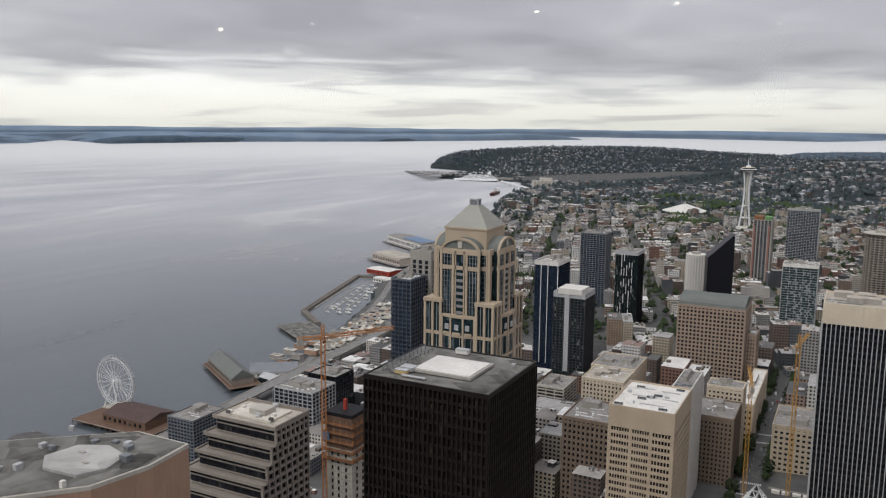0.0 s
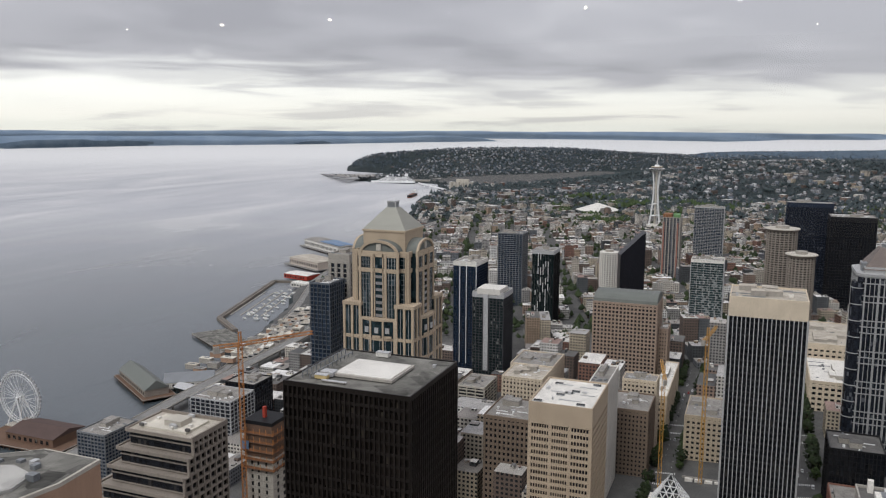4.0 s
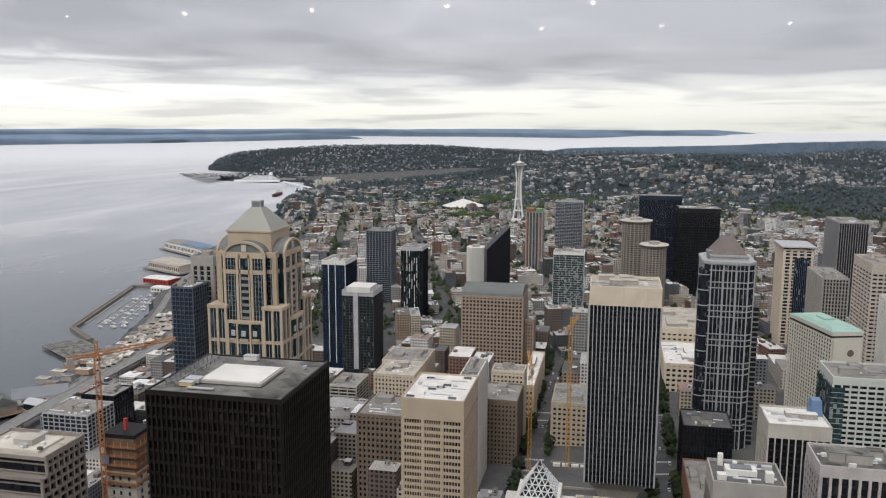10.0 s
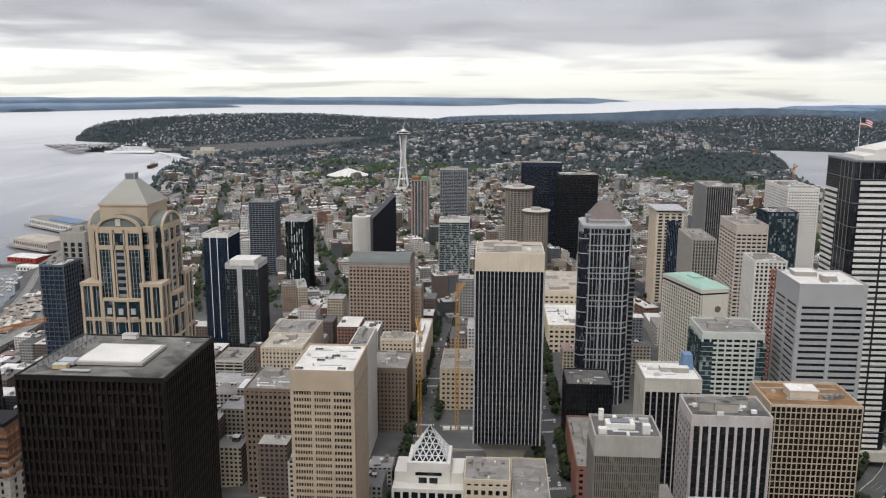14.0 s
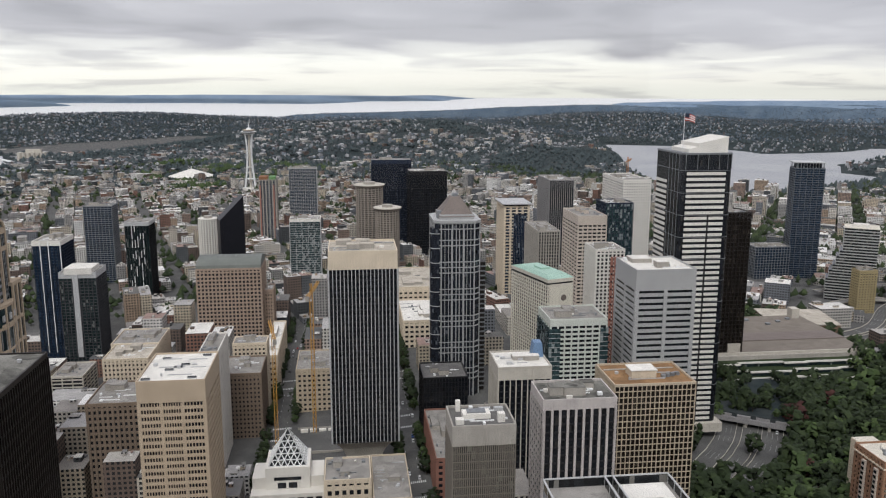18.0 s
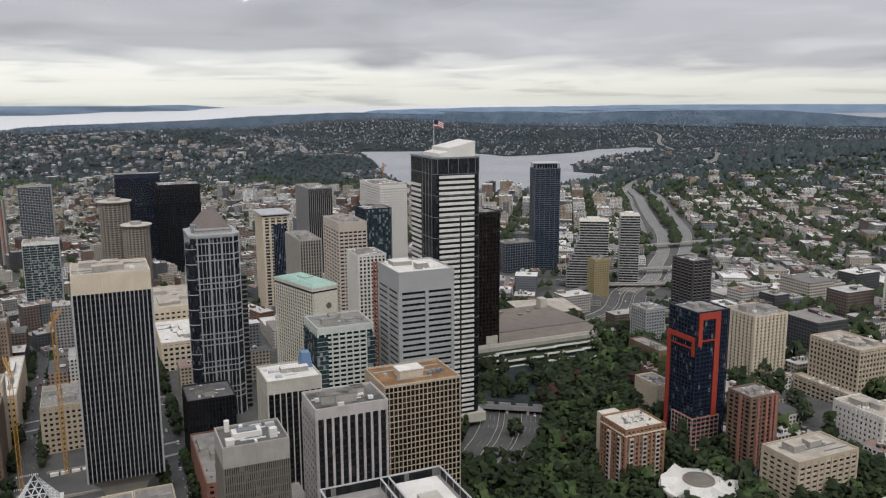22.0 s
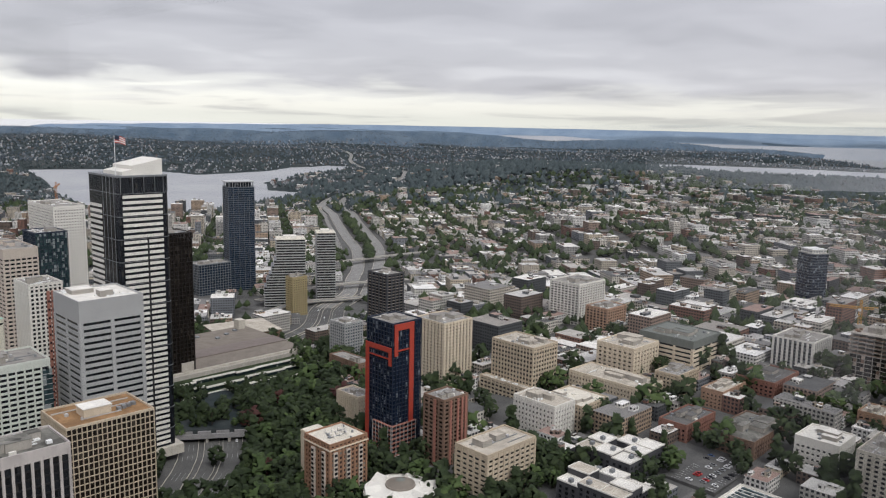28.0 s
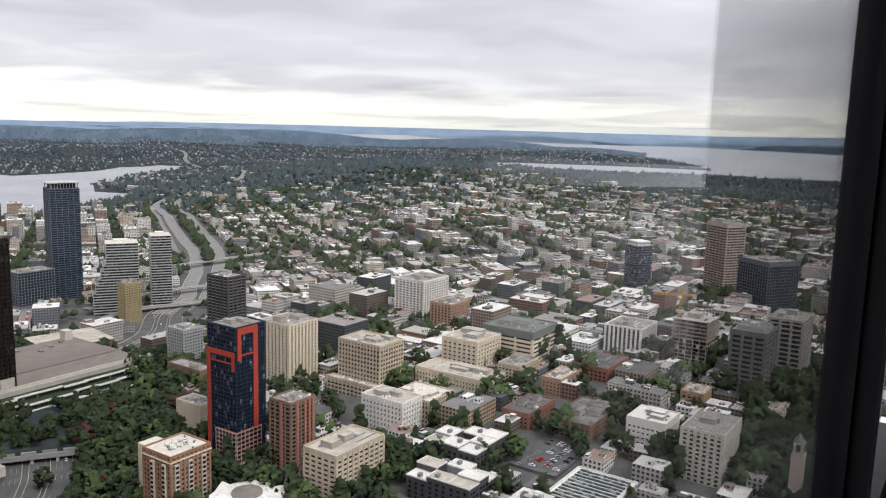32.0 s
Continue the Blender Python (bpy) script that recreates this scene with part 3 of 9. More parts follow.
def box_mesh(sx, sy, sz, mat, taper=1.0):
    """A box on its base centre; alike boxes share one mesh."""
    key = (round(sx, 2), round(sy, 2), round(sz, 2), mat, taper)
    if key not in CACHE:
        a, b = sx / 2, sy / 2
        v = [(-a, -b, 0), (a, -b, 0), (a, b, 0), (-a, b, 0)]
        v += [(x * taper, y * taper, sz) for x, y, _ in v]
        CACHE[key] = link_mesh("box", v, CUBE_F, (mat,))
    return CACHE[key]


def cyl_mesh(r0, r1, h, mat, seg=16, cap=True):
    key = ("c", round(r0, 3), round(r1, 3), round(h, 3), mat, seg)
    if key not in CACHE:
        v = [(r * math.cos(2 * math.pi * i / seg), r * math.sin(2 * math.pi * i / seg), z) for r, z in ((r0, 0), (r1, h)) for i in range(seg)]
        f = [(i, (i + 1) % seg, seg + (i + 1) % seg, seg + i) for i in range(seg)]
        if cap:
            f += [tuple(range(seg, 2 * seg)), tuple(range(seg - 1, -1, -1))]
        CACHE[key] = link_mesh("round", v, f, (mat,))
    return CACHE[key]


def piece(name, mesh, parent, x, y, z, rz=0.0, label=""):
    """One part, placed in its parent's own space."""
    ob = new(name, mesh)
    ob.parent = parent
    ob.location = (x, y, z)
    if rz:
        ob.rotation_euler = (0, 0, rz)
    if label:
        ob["label"] = label
    return ob


def part(name, bm, mat, parent, label=""):
    me = bpy.data.meshes.new(name)
    bm.to_mesh(me)
    bm.free()
    for m in (mat if isinstance(mat, (tuple, list)) else (mat,)):
        me.materials.append(MATS[m])
    return piece(name, me, parent, 0, 0, 0, label=label)


BASES = []


def base(name, x, y, z, label, category, rz=0.0, group=""):
    ob = new(name)
    ob.empty_display_size = 2.0
    ob.location = (x, y, z)
    ob.rotation_euler = (0, 0, rz)
    BASES.append(ob)
    return tagged(ob, label, category, group)


def beam_verts(a, b, w, d=None):
    """Eight corners of a straight bar from a to b."""
    a, b = Vector(a), Vector(b)
    d = d or w
    t = (b - a).normalized()
    s = t.cross(Vector((0, 0, 1)))
    s = s.normalized() if s.length > 1e-3 else Vector((1, 0, 0))
    u = s.cross(t)
    ring = [s * (w / 2) * i + u * (d / 2) * j for i, j in ((-1, -1), (1, -1), (1, 1), (-1, 1))]
    return [tuple(a + r) for r in ring] + [tuple(b + r) for r in ring]


def bars_mesh(name, bars, mat):
    """Many straight bars (a, b, width) as one mesh."""
    v, f = [], []
    for a, b, w in bars:
        k = len(v)
        v += beam_verts(a, b, w)
        f += [tuple(k + i for i in q) for q in CUBE_F]
    return link_mesh(name, v, f, (mat,))


def ring_mesh(sx, sy, h, t, mat):
    """A parapet: four walls round a flat roof, in one mesh."""
    key = ("p", round(sx, 2), round(sy, 2), round(h, 2), round(t, 2), mat)
    if key not in CACHE:
        a, b = sx / 2, sy / 2
        out = [(-a, -b), (a, -b), (a, b), (-a, b)]
        inn = [(-a + t, -b + t), (a - t, -b + t), (a - t, b - t), (-a + t, b - t)]
        v = [(x, y, z) for z in (0, h) for ring in (out, inn) for x, y in ring]
        f = []
        for i in range(4):
            j = (i + 1) % 4
            f += [(i, j, 8 + j, 8 + i), (4 + j, 4 + i, 12 + i, 12 + j), (8 + i, 8 + j, 12 + j, 12 + i), (j, i, 4 + i, 4 + j)]
        CACHE[key] = link_mesh("parapet", v, f, (mat,))
    return CACHE[key]


def roof_kit(ob, w, d, z, roof, wall, rnd, plant=2, parapet=1.1, plant_mat="concrete"):
    """Deck, parapet, plant rooms and vents on a flat roof."""
    piece("roof_deck", box_mesh(w - 0.9, d - 0.9, 0.3, roof), ob, 0, 0, z - 0.25)
    piece("parapet", ring_mesh(w + 0.1, d + 0.1, parapet + 0.3, 0.6, wall), ob, 0, 0, z - 0.3)
    for i in range(plant):
        sx, sy, sz = rnd.uniform(0.14, 0.34) * w, rnd.uniform(0.14, 0.34) * d, rnd.uniform(2.0, 4.2)
        px, py = rnd.uniform(-0.28, 0.28) * w, rnd.uniform(-0.28, 0.28) * d
        room = piece("plant_room", box_mesh(sx, sy, sz, plant_mat), ob, px, py, z + 0.05)
        piece("plant_roof", box_mesh(sx + 0.3, sy + 0.3, 0.25, roof), room, 0, 0, sz)
    bits = []
    for i in range(9 if plant or w * d < 1600 else 0):
        px, py = rnd.uniform(-0.4, 0.4) * w, rnd.uniform(-0.4, 0.4) * d
        long = rnd.random() < 0.4
        bits.append((px * 0.8, py * 0.8, z + 0.05, rnd.uniform(0.18, 0.4) * w, 0.45, 0.5) if long else (px, py, z + 0.05, rnd.uniform(0.7, 2.6), rnd.uniform(0.7, 2.2), rnd.uniform(0.5, 1.6)))
    if bits:
        tagged(piece("ducts_and_hatches", boxes_mesh("ducts", bits, rnd.choice(("pale_metal", "steel_white", "grey_metal"))), ob, 0, 0, 0), kind="stuff")
    for i in range(plant):
        px, py = rnd.uniform(-0.42, 0.42) * w, rnd.uniform(-0.42, 0.42) * d
        piece("roof_unit", box_mesh(rnd.choice((1.2, 2.0, 2.8)), rnd.choice((1.2, 1.8)), rnd.choice((0.9, 1.5)), rnd.choice(("pale_metal", "grey_metal", "white_panel"))), ob, px, py, z + 0.05)


def boxes_mesh(name, boxes, mat):
    """Many boxes (x, y, z of the base, and sizes) as one mesh."""
    v, f = [], []
    for x, y, z, sx, sy, sz in boxes:
        k = len(v)
        v += [(x + i * sx / 2, y + j * sy / 2, z + e * sz) for e in (0, 1) for i, j in ((-1, -1), (1, -1), (1, 1), (-1, 1))]
        f += [tuple(k + i for i in q) for q in CUBE_F]
    return link_mesh(name, v, f, (mat,))


def tower(name, label, x0, x1, y0, y1, zt, zb=None, wall="concrete", glass="glass_dark", floor=3.7, band=1.4, cols=8, cols_side=None,
          pier=0.8, out=0.45, pier_out=0.3, roof="roof_grey", top=0.0, top_wall=None, bottom=0.0, faces="SWE", plant=2, rz=0.0, pane=False,
          band_wall=None, parapet=1.1, category="office tower", slabs=True, seed=None, plant_mat="concrete", corner=None, group="", pier_from=0.0):
    """A block with a glazed core, a band at every floor that runs round it and upright piers on its fronts."""
    w, d, cx, cy = x1 - x0, y1 - y0, (x0 + x1) / 2, (y0 + y1) / 2
    TAKEN.append((cx, cy, math.hypot(w, d) * 0.5 if rz else 0, w, d))
    if zb is None:
        zb = min(ground_at(x, y) for x in (x0, x1) for y in (y0, y1)) - 0.5
    rnd = random.Random(seed if seed is not None else int(x0 * 7 + y0 * 13))
    ob = base(name, cx, cy, zb, label, category, rz, group)
    h = zt - zb
    piece("glazed_core", box_mesh(w - 2 * out, d - 2 * out, h - 0.4, glass), ob, 0, 0, 0)
    band_wall = band_wall or wall
    far = math.hypot(cx, cy) > 480
    sets = {}

    def piece_(what, sx, sy, sz, mat, x, y, z):
        """Near the lookout every band and pier is a part; farther off one mesh holds those of one material."""
        if far:
            sets.setdefault((what, mat), []).append((x, y, z, sx, sy, sz))
        else:
            piece(what, box_mesh(sx, sy, sz, mat), ob, x, y, z)

    usable = h - top - bottom
    count = max(1, round(usable / floor))
    step = usable / count
    if bottom > 0:
        piece("plinth", box_mesh(w, d, bottom, wall), ob, 0, 0, 0)
    if slabs:
        for i in range(count + (0 if top else 1)):
            z = bottom + i * step
            bh = min(band, h - z)
            if i == count:
                z, bh = h - band * 0.7, band * 0.7
            piece_("floor_band", w, d, bh, band_wall, 0, 0, z)
    if top > 0:
        piece("crown", box_mesh(w + 0.06, d + 0.06, top, top_wall or wall), ob, 0, 0, h - top)
    cols_side = cols_side or max(2, round(cols * d / w))
    pz = bottom + pier_from
    ph = h - top - pz + (0.0 if top else 0.0)
    e = pier_out
    for face in faces:
        nn = cols if face in "SN" else cols_side
        span = w if face in "SN" else d
        for i in range(nn + 1):
            s = -span / 2 + pier / 2 + i * (span - pier) / nn
            pw = pier
            if face == "S":
                piece_("pier", pw, e + out, ph, wall, s, -d / 2 - e / 2 + out / 2, pz)
            elif face == "N":
                piece_("pier", pw, e + out, ph, wall, s, d / 2 + e / 2 - out / 2, pz)
            elif face == "W":
                piece_("pier", e + out, pw, ph, wall, -w / 2 - e / 2 + out / 2, s, pz)
            else:
                piece_("pier", e + out, pw, ph, wall, w / 2 + e / 2 - out / 2, s, pz)
    if corner:
        for sx in (-1, 1):
            for sy in (-1, 1):
                piece("corner_pier", box_mesh(corner, corner, h - top, wall), ob, sx * (w / 2 - corner / 2 + e + 0.05), sy * (d / 2 - corner / 2 + e + 0.05), 0)
    for (what, mat), boxes in sets.items():
        piece("facade_bands" if what == "floor_band" else "facade_piers", boxes_mesh("facade", boxes, mat), ob, 0, 0, 0)
    roof_kit(ob, w, d, h, roof, top_wall or wall, rnd, plant, parapet, plant_mat)
    return ob

# ---- the towers of the centre ----
plain("slate_panel", (0.125, 0.14, 0.16), 0.5, vary=0.15)
plain("smoke_granite", (0.15, 0.145, 0.14), 0.6, vary=0.2)
plain("rose_brown", (0.42, 0.34, 0.29), vary=0.15)
plain("charcoal", (0.06, 0.06, 0.065), 0.7, vary=0.25)
plain("taupe_stone", (0.18, 0.16, 0.135), vary=0.15)
plain("mint_panel", (0.58, 0.6, 0.54), 0.6, vary=0.12)
plain("weathered_stone", (0.42, 0.385, 0.365), vary=0.3)
plain("terrace_stone", (0.27, 0.235, 0.2), vary=0.2)
roofing("roof_pale", (0.6, 0.56, 0.48), 0.15)
plain("hotel_stone", (0.52, 0.45, 0.385), vary=0.12)
tower("office_tower", "black bronze box tower with a pale roof deck", -147, -100, 229, 272, 222, wall="dark_bronze", glass="glass_bronze", floor=3.9, band=1.1, cols=26, cols_side=24,
      pier=0.5, out=0.5, pier_out=0.35, roof="roof_lichen", top=1.2, plant=0, parapet=0.5, faces="SE")
tower("office_tower", "tan stone office tower with rows of narrow windows", -109, -74.7, 408, 454, 161.5, wall="tan_stone", glass="glass_dark", floor=3.8, band=1.6, cols=3, cols_side=4,
      pier=1.4, out=0.7, pier_out=0.06, roof="roof_white", top=11, faces="SE", plant=0, parapet=0.9)
tower("office_tower", "slab tower with white ribs and dark strips of glass", -13.5, 30.4, 509, 549, 206.6, zb=78, wall="pale_metal", glass="glass_dark", floor=3.9, band=1.0, cols=18, cols_side=16,
      pier=0.5, out=0.5, pier_out=0.6, roof="roof_tan", top=11, top_wall="cream_stone", band_wall="black_metal", faces="SWE", plant=4)
tower("office_tower", "rose granite block with square windows and a round metal roof", -147, -85, 785, 832, 137.6, wall="pink_granite", glass="glass_dark", floor=3.8, band=1.55, cols=17, cols_side=10,
      pier=1.5, out=0.6, pier_out=0.05, faces="SE", plant=0, roof="slate_roof")
tower("apartment_tower", "slim glass tower with a bright metal spine", -282, -247, 813, 848, 131, wall="charcoal", glass="glass_green", floor=3.1, band=0.5, cols=9,
      pier=0.5, faces="SE", category="apartment tower", plant=1, top=5, top_wall="pale_metal")
tower("apartment_tower", "blue glass apartment tower with white floor edges", -318, -290, 850, 890, 156, wall="navy_panel", glass="glass_blue", floor=3.1, band=0.3, cols=8, pier=0.25,
      faces="SE", category="apartment tower", top=4, top_wall="white_panel")
tower("apartment_tower", "dark glass tower with scattered white panels", -285.5, -255, 1070, 1105, 139.5, wall="black_metal", glass="glass_green", floor=3.1, band=0.3, cols=8, pier=0.3, faces="SE",
      category="apartment tower", top=4, top_wall="pale_metal")
tower("apartment_tower", "unfinished tower with reddish concrete core walls", -160, -129, 1494, 1530, 146.6, wall="concrete", glass="glass_blue", floor=3.2, band=0.6, cols=5, pier=2.0, faces="SE", category="apartment tower", plant=0)
tower("apartment_tower", "pale grey apartment slab tower", -124, -66, 1749, 1789, 142.5, wall="silver_panel", glass="glass_blue", floor=3.1, band=0.7, cols=12, pier=0.5, faces="SE", category="apartment tower")
tower("apartment_tower", "green glass tower with white balconies", -79, -38, 1096, 1126, 136, wall="pale_metal", glass="glass_teal", band_wall="silver_panel", floor=3.1, band=0.5, cols=5, pier=0.3, faces="SEW", category="apartment tower", top=3, top_wall="white_panel")
tower("office_tower", "dark blue glass office tower", 40.5, 108, 1389, 1430, 189.6, wall="navy_panel", glass="glass_slate", floor=4.2, band=0.7, cols=14, pier=0.3, faces="SW", top=6)
tower("office_tower", "black glass office tower", 96.4, 157, 1286, 1340, 180, wall="black_metal", glass="glass_dark", floor=4.2, band=0.8, cols=16, pier=0.3, faces="SW", top=6)
tower("office_tower", "cream tower with dark glass corners and a flat lid", 190.5, 223, 982, 1030, 166, wall="cream_stone", glass="glass_navy", floor=3.9, band=1.3, cols=4, cols_side=8, pier=2.6, faces="SW")
tower("office_tower", "grey stone office block with tall window strips", 209, 234, 875, 945, 153, wall="concrete", glass="glass_dark", floor=3.8, band=1.0, cols=8, pier=1.2, faces="SW")
tower("apartment_tower", "dark grey tower with pale ribs", 281, 316, 1115, 1188, 183, wall="grey_granite", glass="glass_dark", band_wall="charcoal", floor=3.2, band=0.6, cols=12, pier=0.6, faces="SW", category="apartment tower")
tower("hotel_tower", "tan stone tower with long rows of windows", 217.5, 246, 749, 805, 189, wall="hotel_stone", glass="glass_dark", floor=3.6, band=1.9, cols=6, cols_side=6, pier=1.0, faces="SW", top=8, category="hotel tower", plant_mat="hotel_stone")
tower("hotel_tower", "white tower with a fine grid of windows", 312, 345, 897, 974, 206.5, wall="white_panel", glass="glass_dark", floor=3.1, band=1.7, cols=11, cols_side=20, pier=1.5, faces="SW", category="hotel tower", pier_out=0.04, out=0.4)
tower("office_tower", "blue-green glass office tower", 266, 296, 816, 850, 191.7, wall="navy_panel", glass="glass_teal", floor=3.9, band=0.4, cols=8, pier=0.3, faces="SW")
tower("apartment_tower", "white tower with brick-red panels", 192.5, 216, 610, 641, 184, wall="white_panel", glass="glass_grey", floor=3.1, band=1.2, cols=7, pier=1.2, faces="SW", category="apartment tower")
tower("office_tower", "white gridded block with green glass sides", 135, 175, 523, 559, 153.6, wall="mint_panel", glass="glass_dark", floor=3.3, band=1.5, cols=8, pier=0.9, faces="SW", top=4)
tower("office_tower", "silver office tower with long dark window strips", 184.5, 225, 497, 539, 192.7, wall="silver_panel", glass="glass_dark", floor=4.0, band=2.3, cols=2, cols_side=2, pier=2.2, faces="SW", top=13, roof="roof_white")
tower("office_tower", "white office block with black ribbed glass", 85, 117, 447, 478, 147.8, wall="pale_concrete", glass="glass_dark", floor=3.8, band=0.6, cols=9, pier=0.6, faces="SW", top=7, band_wall="black_metal", roof="roof_white")
tower("office_tower", "pale block with black upright window strips", 85.5, 120, 340, 365, 169.7, wall="weathered_stone", glass="glass_dark", floor=3.8, band=0.8, cols=9, cols_side=6, pier=1.15, plant=5, faces="SW", top=4, band_wall="black_metal", roof="roof_lichen")
tower("office_tower", "brown gridded block with a rusty gravel roof", 138, 183, 396, 430, 154, wall="beige_stone", glass="glass_bronze", floor=3.4, band=0.42, cols=18, cols_side=13, pier=0.36, faces="SW", roof="roof_rust", plant=0)
tower("office_tower", "grey ribbed block with a dark flat roof", 41.3, 68.4, 317, 340, 169, wall="taupe_stone", glass="glass_grey", floor=3.8, band=0.4, cols=30, pier=0.5, faces="SW", top=8, top_wall="concrete", roof="roof_dark", plant=0)
tower("office_tower", "slim dark tower with copper coloured ribs", 330, 352, 673, 700, 202, wall="dark_bronze", glass="glass_bronze", floor=3.8, band=0.6, cols=6, pier=0.6, faces="SW")
tower("apartment_tower", "blue-grey glass tower with an open crown", 628, 668, 1075, 1105, 200, wall="slate_panel", glass="glass_blue", floor=3.2, band=0.6, cols=5, pier=0.3, faces="SW", category="apartment tower", rz=radians(-15))
tower("apartment_tower", "yellow ochre tower block", 602, 625, 882, 898, 97, wall="ochre_render", glass="glass_grey", floor=3.0, band=1.6, cols=6, pier=1.4, faces="SW", category="apartment tower")
tower("apartment_tower", "navy glass tower framed in bright red", 360, 387, 408, 436, 167.5, wall="navy_panel", glass="glass_navy", floor=3.05, band=0.4, cols=9, pier=0.3, faces="SW", category="apartment tower")
tower("apartment_tower", "long cream apartment slab with columns of balconies", 480, 515, 478, 514, 134, wall="cream_stone", glass="glass_dark", floor=2.9, band=1.1, cols=8, pier=2.3, faces="SW", category="apartment tower")
tower("apartment_tower", "brown tower with salmon red strips", 369, 392, 366, 386, 122, wall="brick_brown", glass="glass_bronze", floor=2.9, band=1.2, cols=5, pier=1.2, faces="SW", category="apartment tower")
tower("apartment_tower", "dark bronze apartment tower", 525, 548, 605, 635, 152, wall="charcoal", glass="glass_dark", band_wall="terrace_stone", floor=3.0, band=0.6, cols=4, pier=1.8, faces="SW", category="apartment tower")
tower("apartment_building", "brown brick apartment block with a cream roof", 292, 322, 389, 416, 105, wall="brick_warm", glass="glass_grey", floor=3.0, band=1.2, cols=9, pier=1.4, faces="SW", category="apartment building", roof="roof_pale", plant=0)
tower("clinic_building", "beige stepped clinic block", 507, 539, 402, 447, 124, wall="beige_stone", glass="glass_grey", floor=3.8, band=1.7, cols=9, pier=1.0, faces="SW", category="clinic", roof="roof_tan", plant=4)
tower("clinic_building", "white hospital wing with square windows", 448, 472, 334, 372, 107, wall="white_panel", glass="glass_dark", floor=3.7, band=1.9, cols=7, cols_side=11, pier=1.7, faces="SW", category="clinic", roof="roof_tan", plant=3)
tower("clinic_building", "beige hospital wing with a wide pale roof", 472.5, 506, 328, 364, 103, wall="beige_stone", glass="glass_dark", floor=3.7, band=1.5, cols=11, pier=1.2, faces="SWE", category="clinic", roof="roof_pale", plant=4)
tower("clinic_building", "low beige podium of the stepped clinic", 498, 506.5, 396, 452, 92, wall="beige_stone", glass="glass_dark", floor=3.8, band=1.6, cols=2, pier=1.0, faces="SW", category="clinic", roof="roof_tan", plant=0)
tower("apartment_tower", "tan tower with close rows of windows", 1120, 1152, 281, 320, 181, wall="rose_brown", glass="glass_dark", floor=3.6, band=1.7, cols=5, pier=0.7, faces="SW", category="apartment tower", rz=radians(-32), top=5, corner=1.6, plant=3)
tower("apartment_building", "white block with grey upright strips", 703, 744, 254, 290, 124, wall="white_panel", glass="glass_grey", band_wall="grey_metal", floor=3.0, band=1.2, cols=9, pier=1.9, faces="SW", category="apartment building", plant=3)
tower("office_tower", "wide blue-grey office block", 987, 1035, 191, 239, 156, wall="slate_panel", glass="glass_slate", floor=3.8, band=0.8, cols=12, pier=0.5, top=5, faces="SW", rz=radians(-32))
tower("clinic_building", "cream hospital block with a green roof", 629, 678, 326, 379, 123.5, wall="cream_stone", glass="glass_dark", floor=4.0, band=2.3, cols=3, pier=2.0, faces="SW", category="clinic", roof="slate_roof", plant=5, top=6, top_wall="slate_roof")
tower("clinic_building", "old cream hospital block", 584, 624, 356, 393, 119, wall="cream_stone", glass="glass_grey", floor=3.8, band=2.2, cols=8, pier=2.2, faces="SW", category="clinic", roof="roof_tan", plant=4)
tower("clinic_building", "long ornate cream hospital wing", 539, 571, 320, 389, 103, wall="cream_stone", glass="glass_grey", floor=3.8, band=1.8, cols=10, pier=1.6, faces="SW", category="clinic", roof="roof_tan", plant=4)
tower("apartment_tower", "pale apartment tower with balconies", 715, 763, 507, 547, 133, wall="white_panel", glass="glass_grey", floor=2.9, band=1.3, cols=10, pier=1.4, faces="SW", category="apartment tower")
tower("apartment_building", "orange-brown brick apartment block", 695, 729, 457, 484, 118, wall="brick_tan", glass="glass_grey", floor=2.9, band=1.3, cols=8, pier=1.4, faces="SW", category="apartment building")
tower("apartment_building", "grey apartment block near the water", -530, -500, 505, 545, 49, wall="grey_metal", glass="glass_blue", floor=3.2, band=1.1, cols=8, pier=0.6, faces="SE", category="apartment building")
tower("apartment_building", "dark glass block with pale window frames", -458, -416, 564, 600, 70, wall="pale_metal", glass="glass_slate", floor=3.6, band=0.6, cols=8, pier=0.6, faces="SE", category="apartment building")
tower("office_tower", "slim dark glass tower beside the stone tower", -291, -275, 490, 512, 198, wall="slate_panel", glass="glass_blue", floor=3.1, band=0.45, cols=5, pier=0.25, faces="SE")
tower("office_tower", "narrow grey and tan tower behind the dark glass one", -289, -272, 514, 540, 215, wall="concrete", glass="glass_slate", floor=3.6, band=0.7, cols=3, pier=2.2, faces="SE", top=6)
tower("office_building", "black glass block with a grey roof", -456, -424, 612, 642, 70, wall="black_metal", glass="glass_slate", floor=3.6, band=0.4, cols=9, pier=0.4, faces="SE", category="office building", plant=4)
tower("apartment_tower", "blue-grey stepped glass tower", -373, -334, 1193, 1225, 144, wall="grey_metal", glass="glass_blue", floor=3.1, band=0.7, cols=8, pier=0.4, faces="SE", category="apartment tower")
tower("shop_building", "big cream department store with a pale roof", 53, 100, 895, 1000, 88, wall="cream_stone", glass="glass_grey", floor=5.5, band=3.2, cols=8, pier=2.4, faces="SWE", category="building", roof="roof_tan", plant=4)
tower("shop_building", "low cream store with roof terraces", 53, 92, 800, 885, 76, wall="cream_stone", glass="glass_dark", floor=5.0, band=2.6, cols=7, pier=2.0, faces="SWE", category="building", roof="roof_white", plant=4)
tower("office_building", "tan brick corner block", 8, 36, 690, 740, 84, wall="brick_tan", glass="glass_dark", floor=3.8, band=1.8, cols=8, pier=1.6, faces="SWE", category="office building", plant=3)
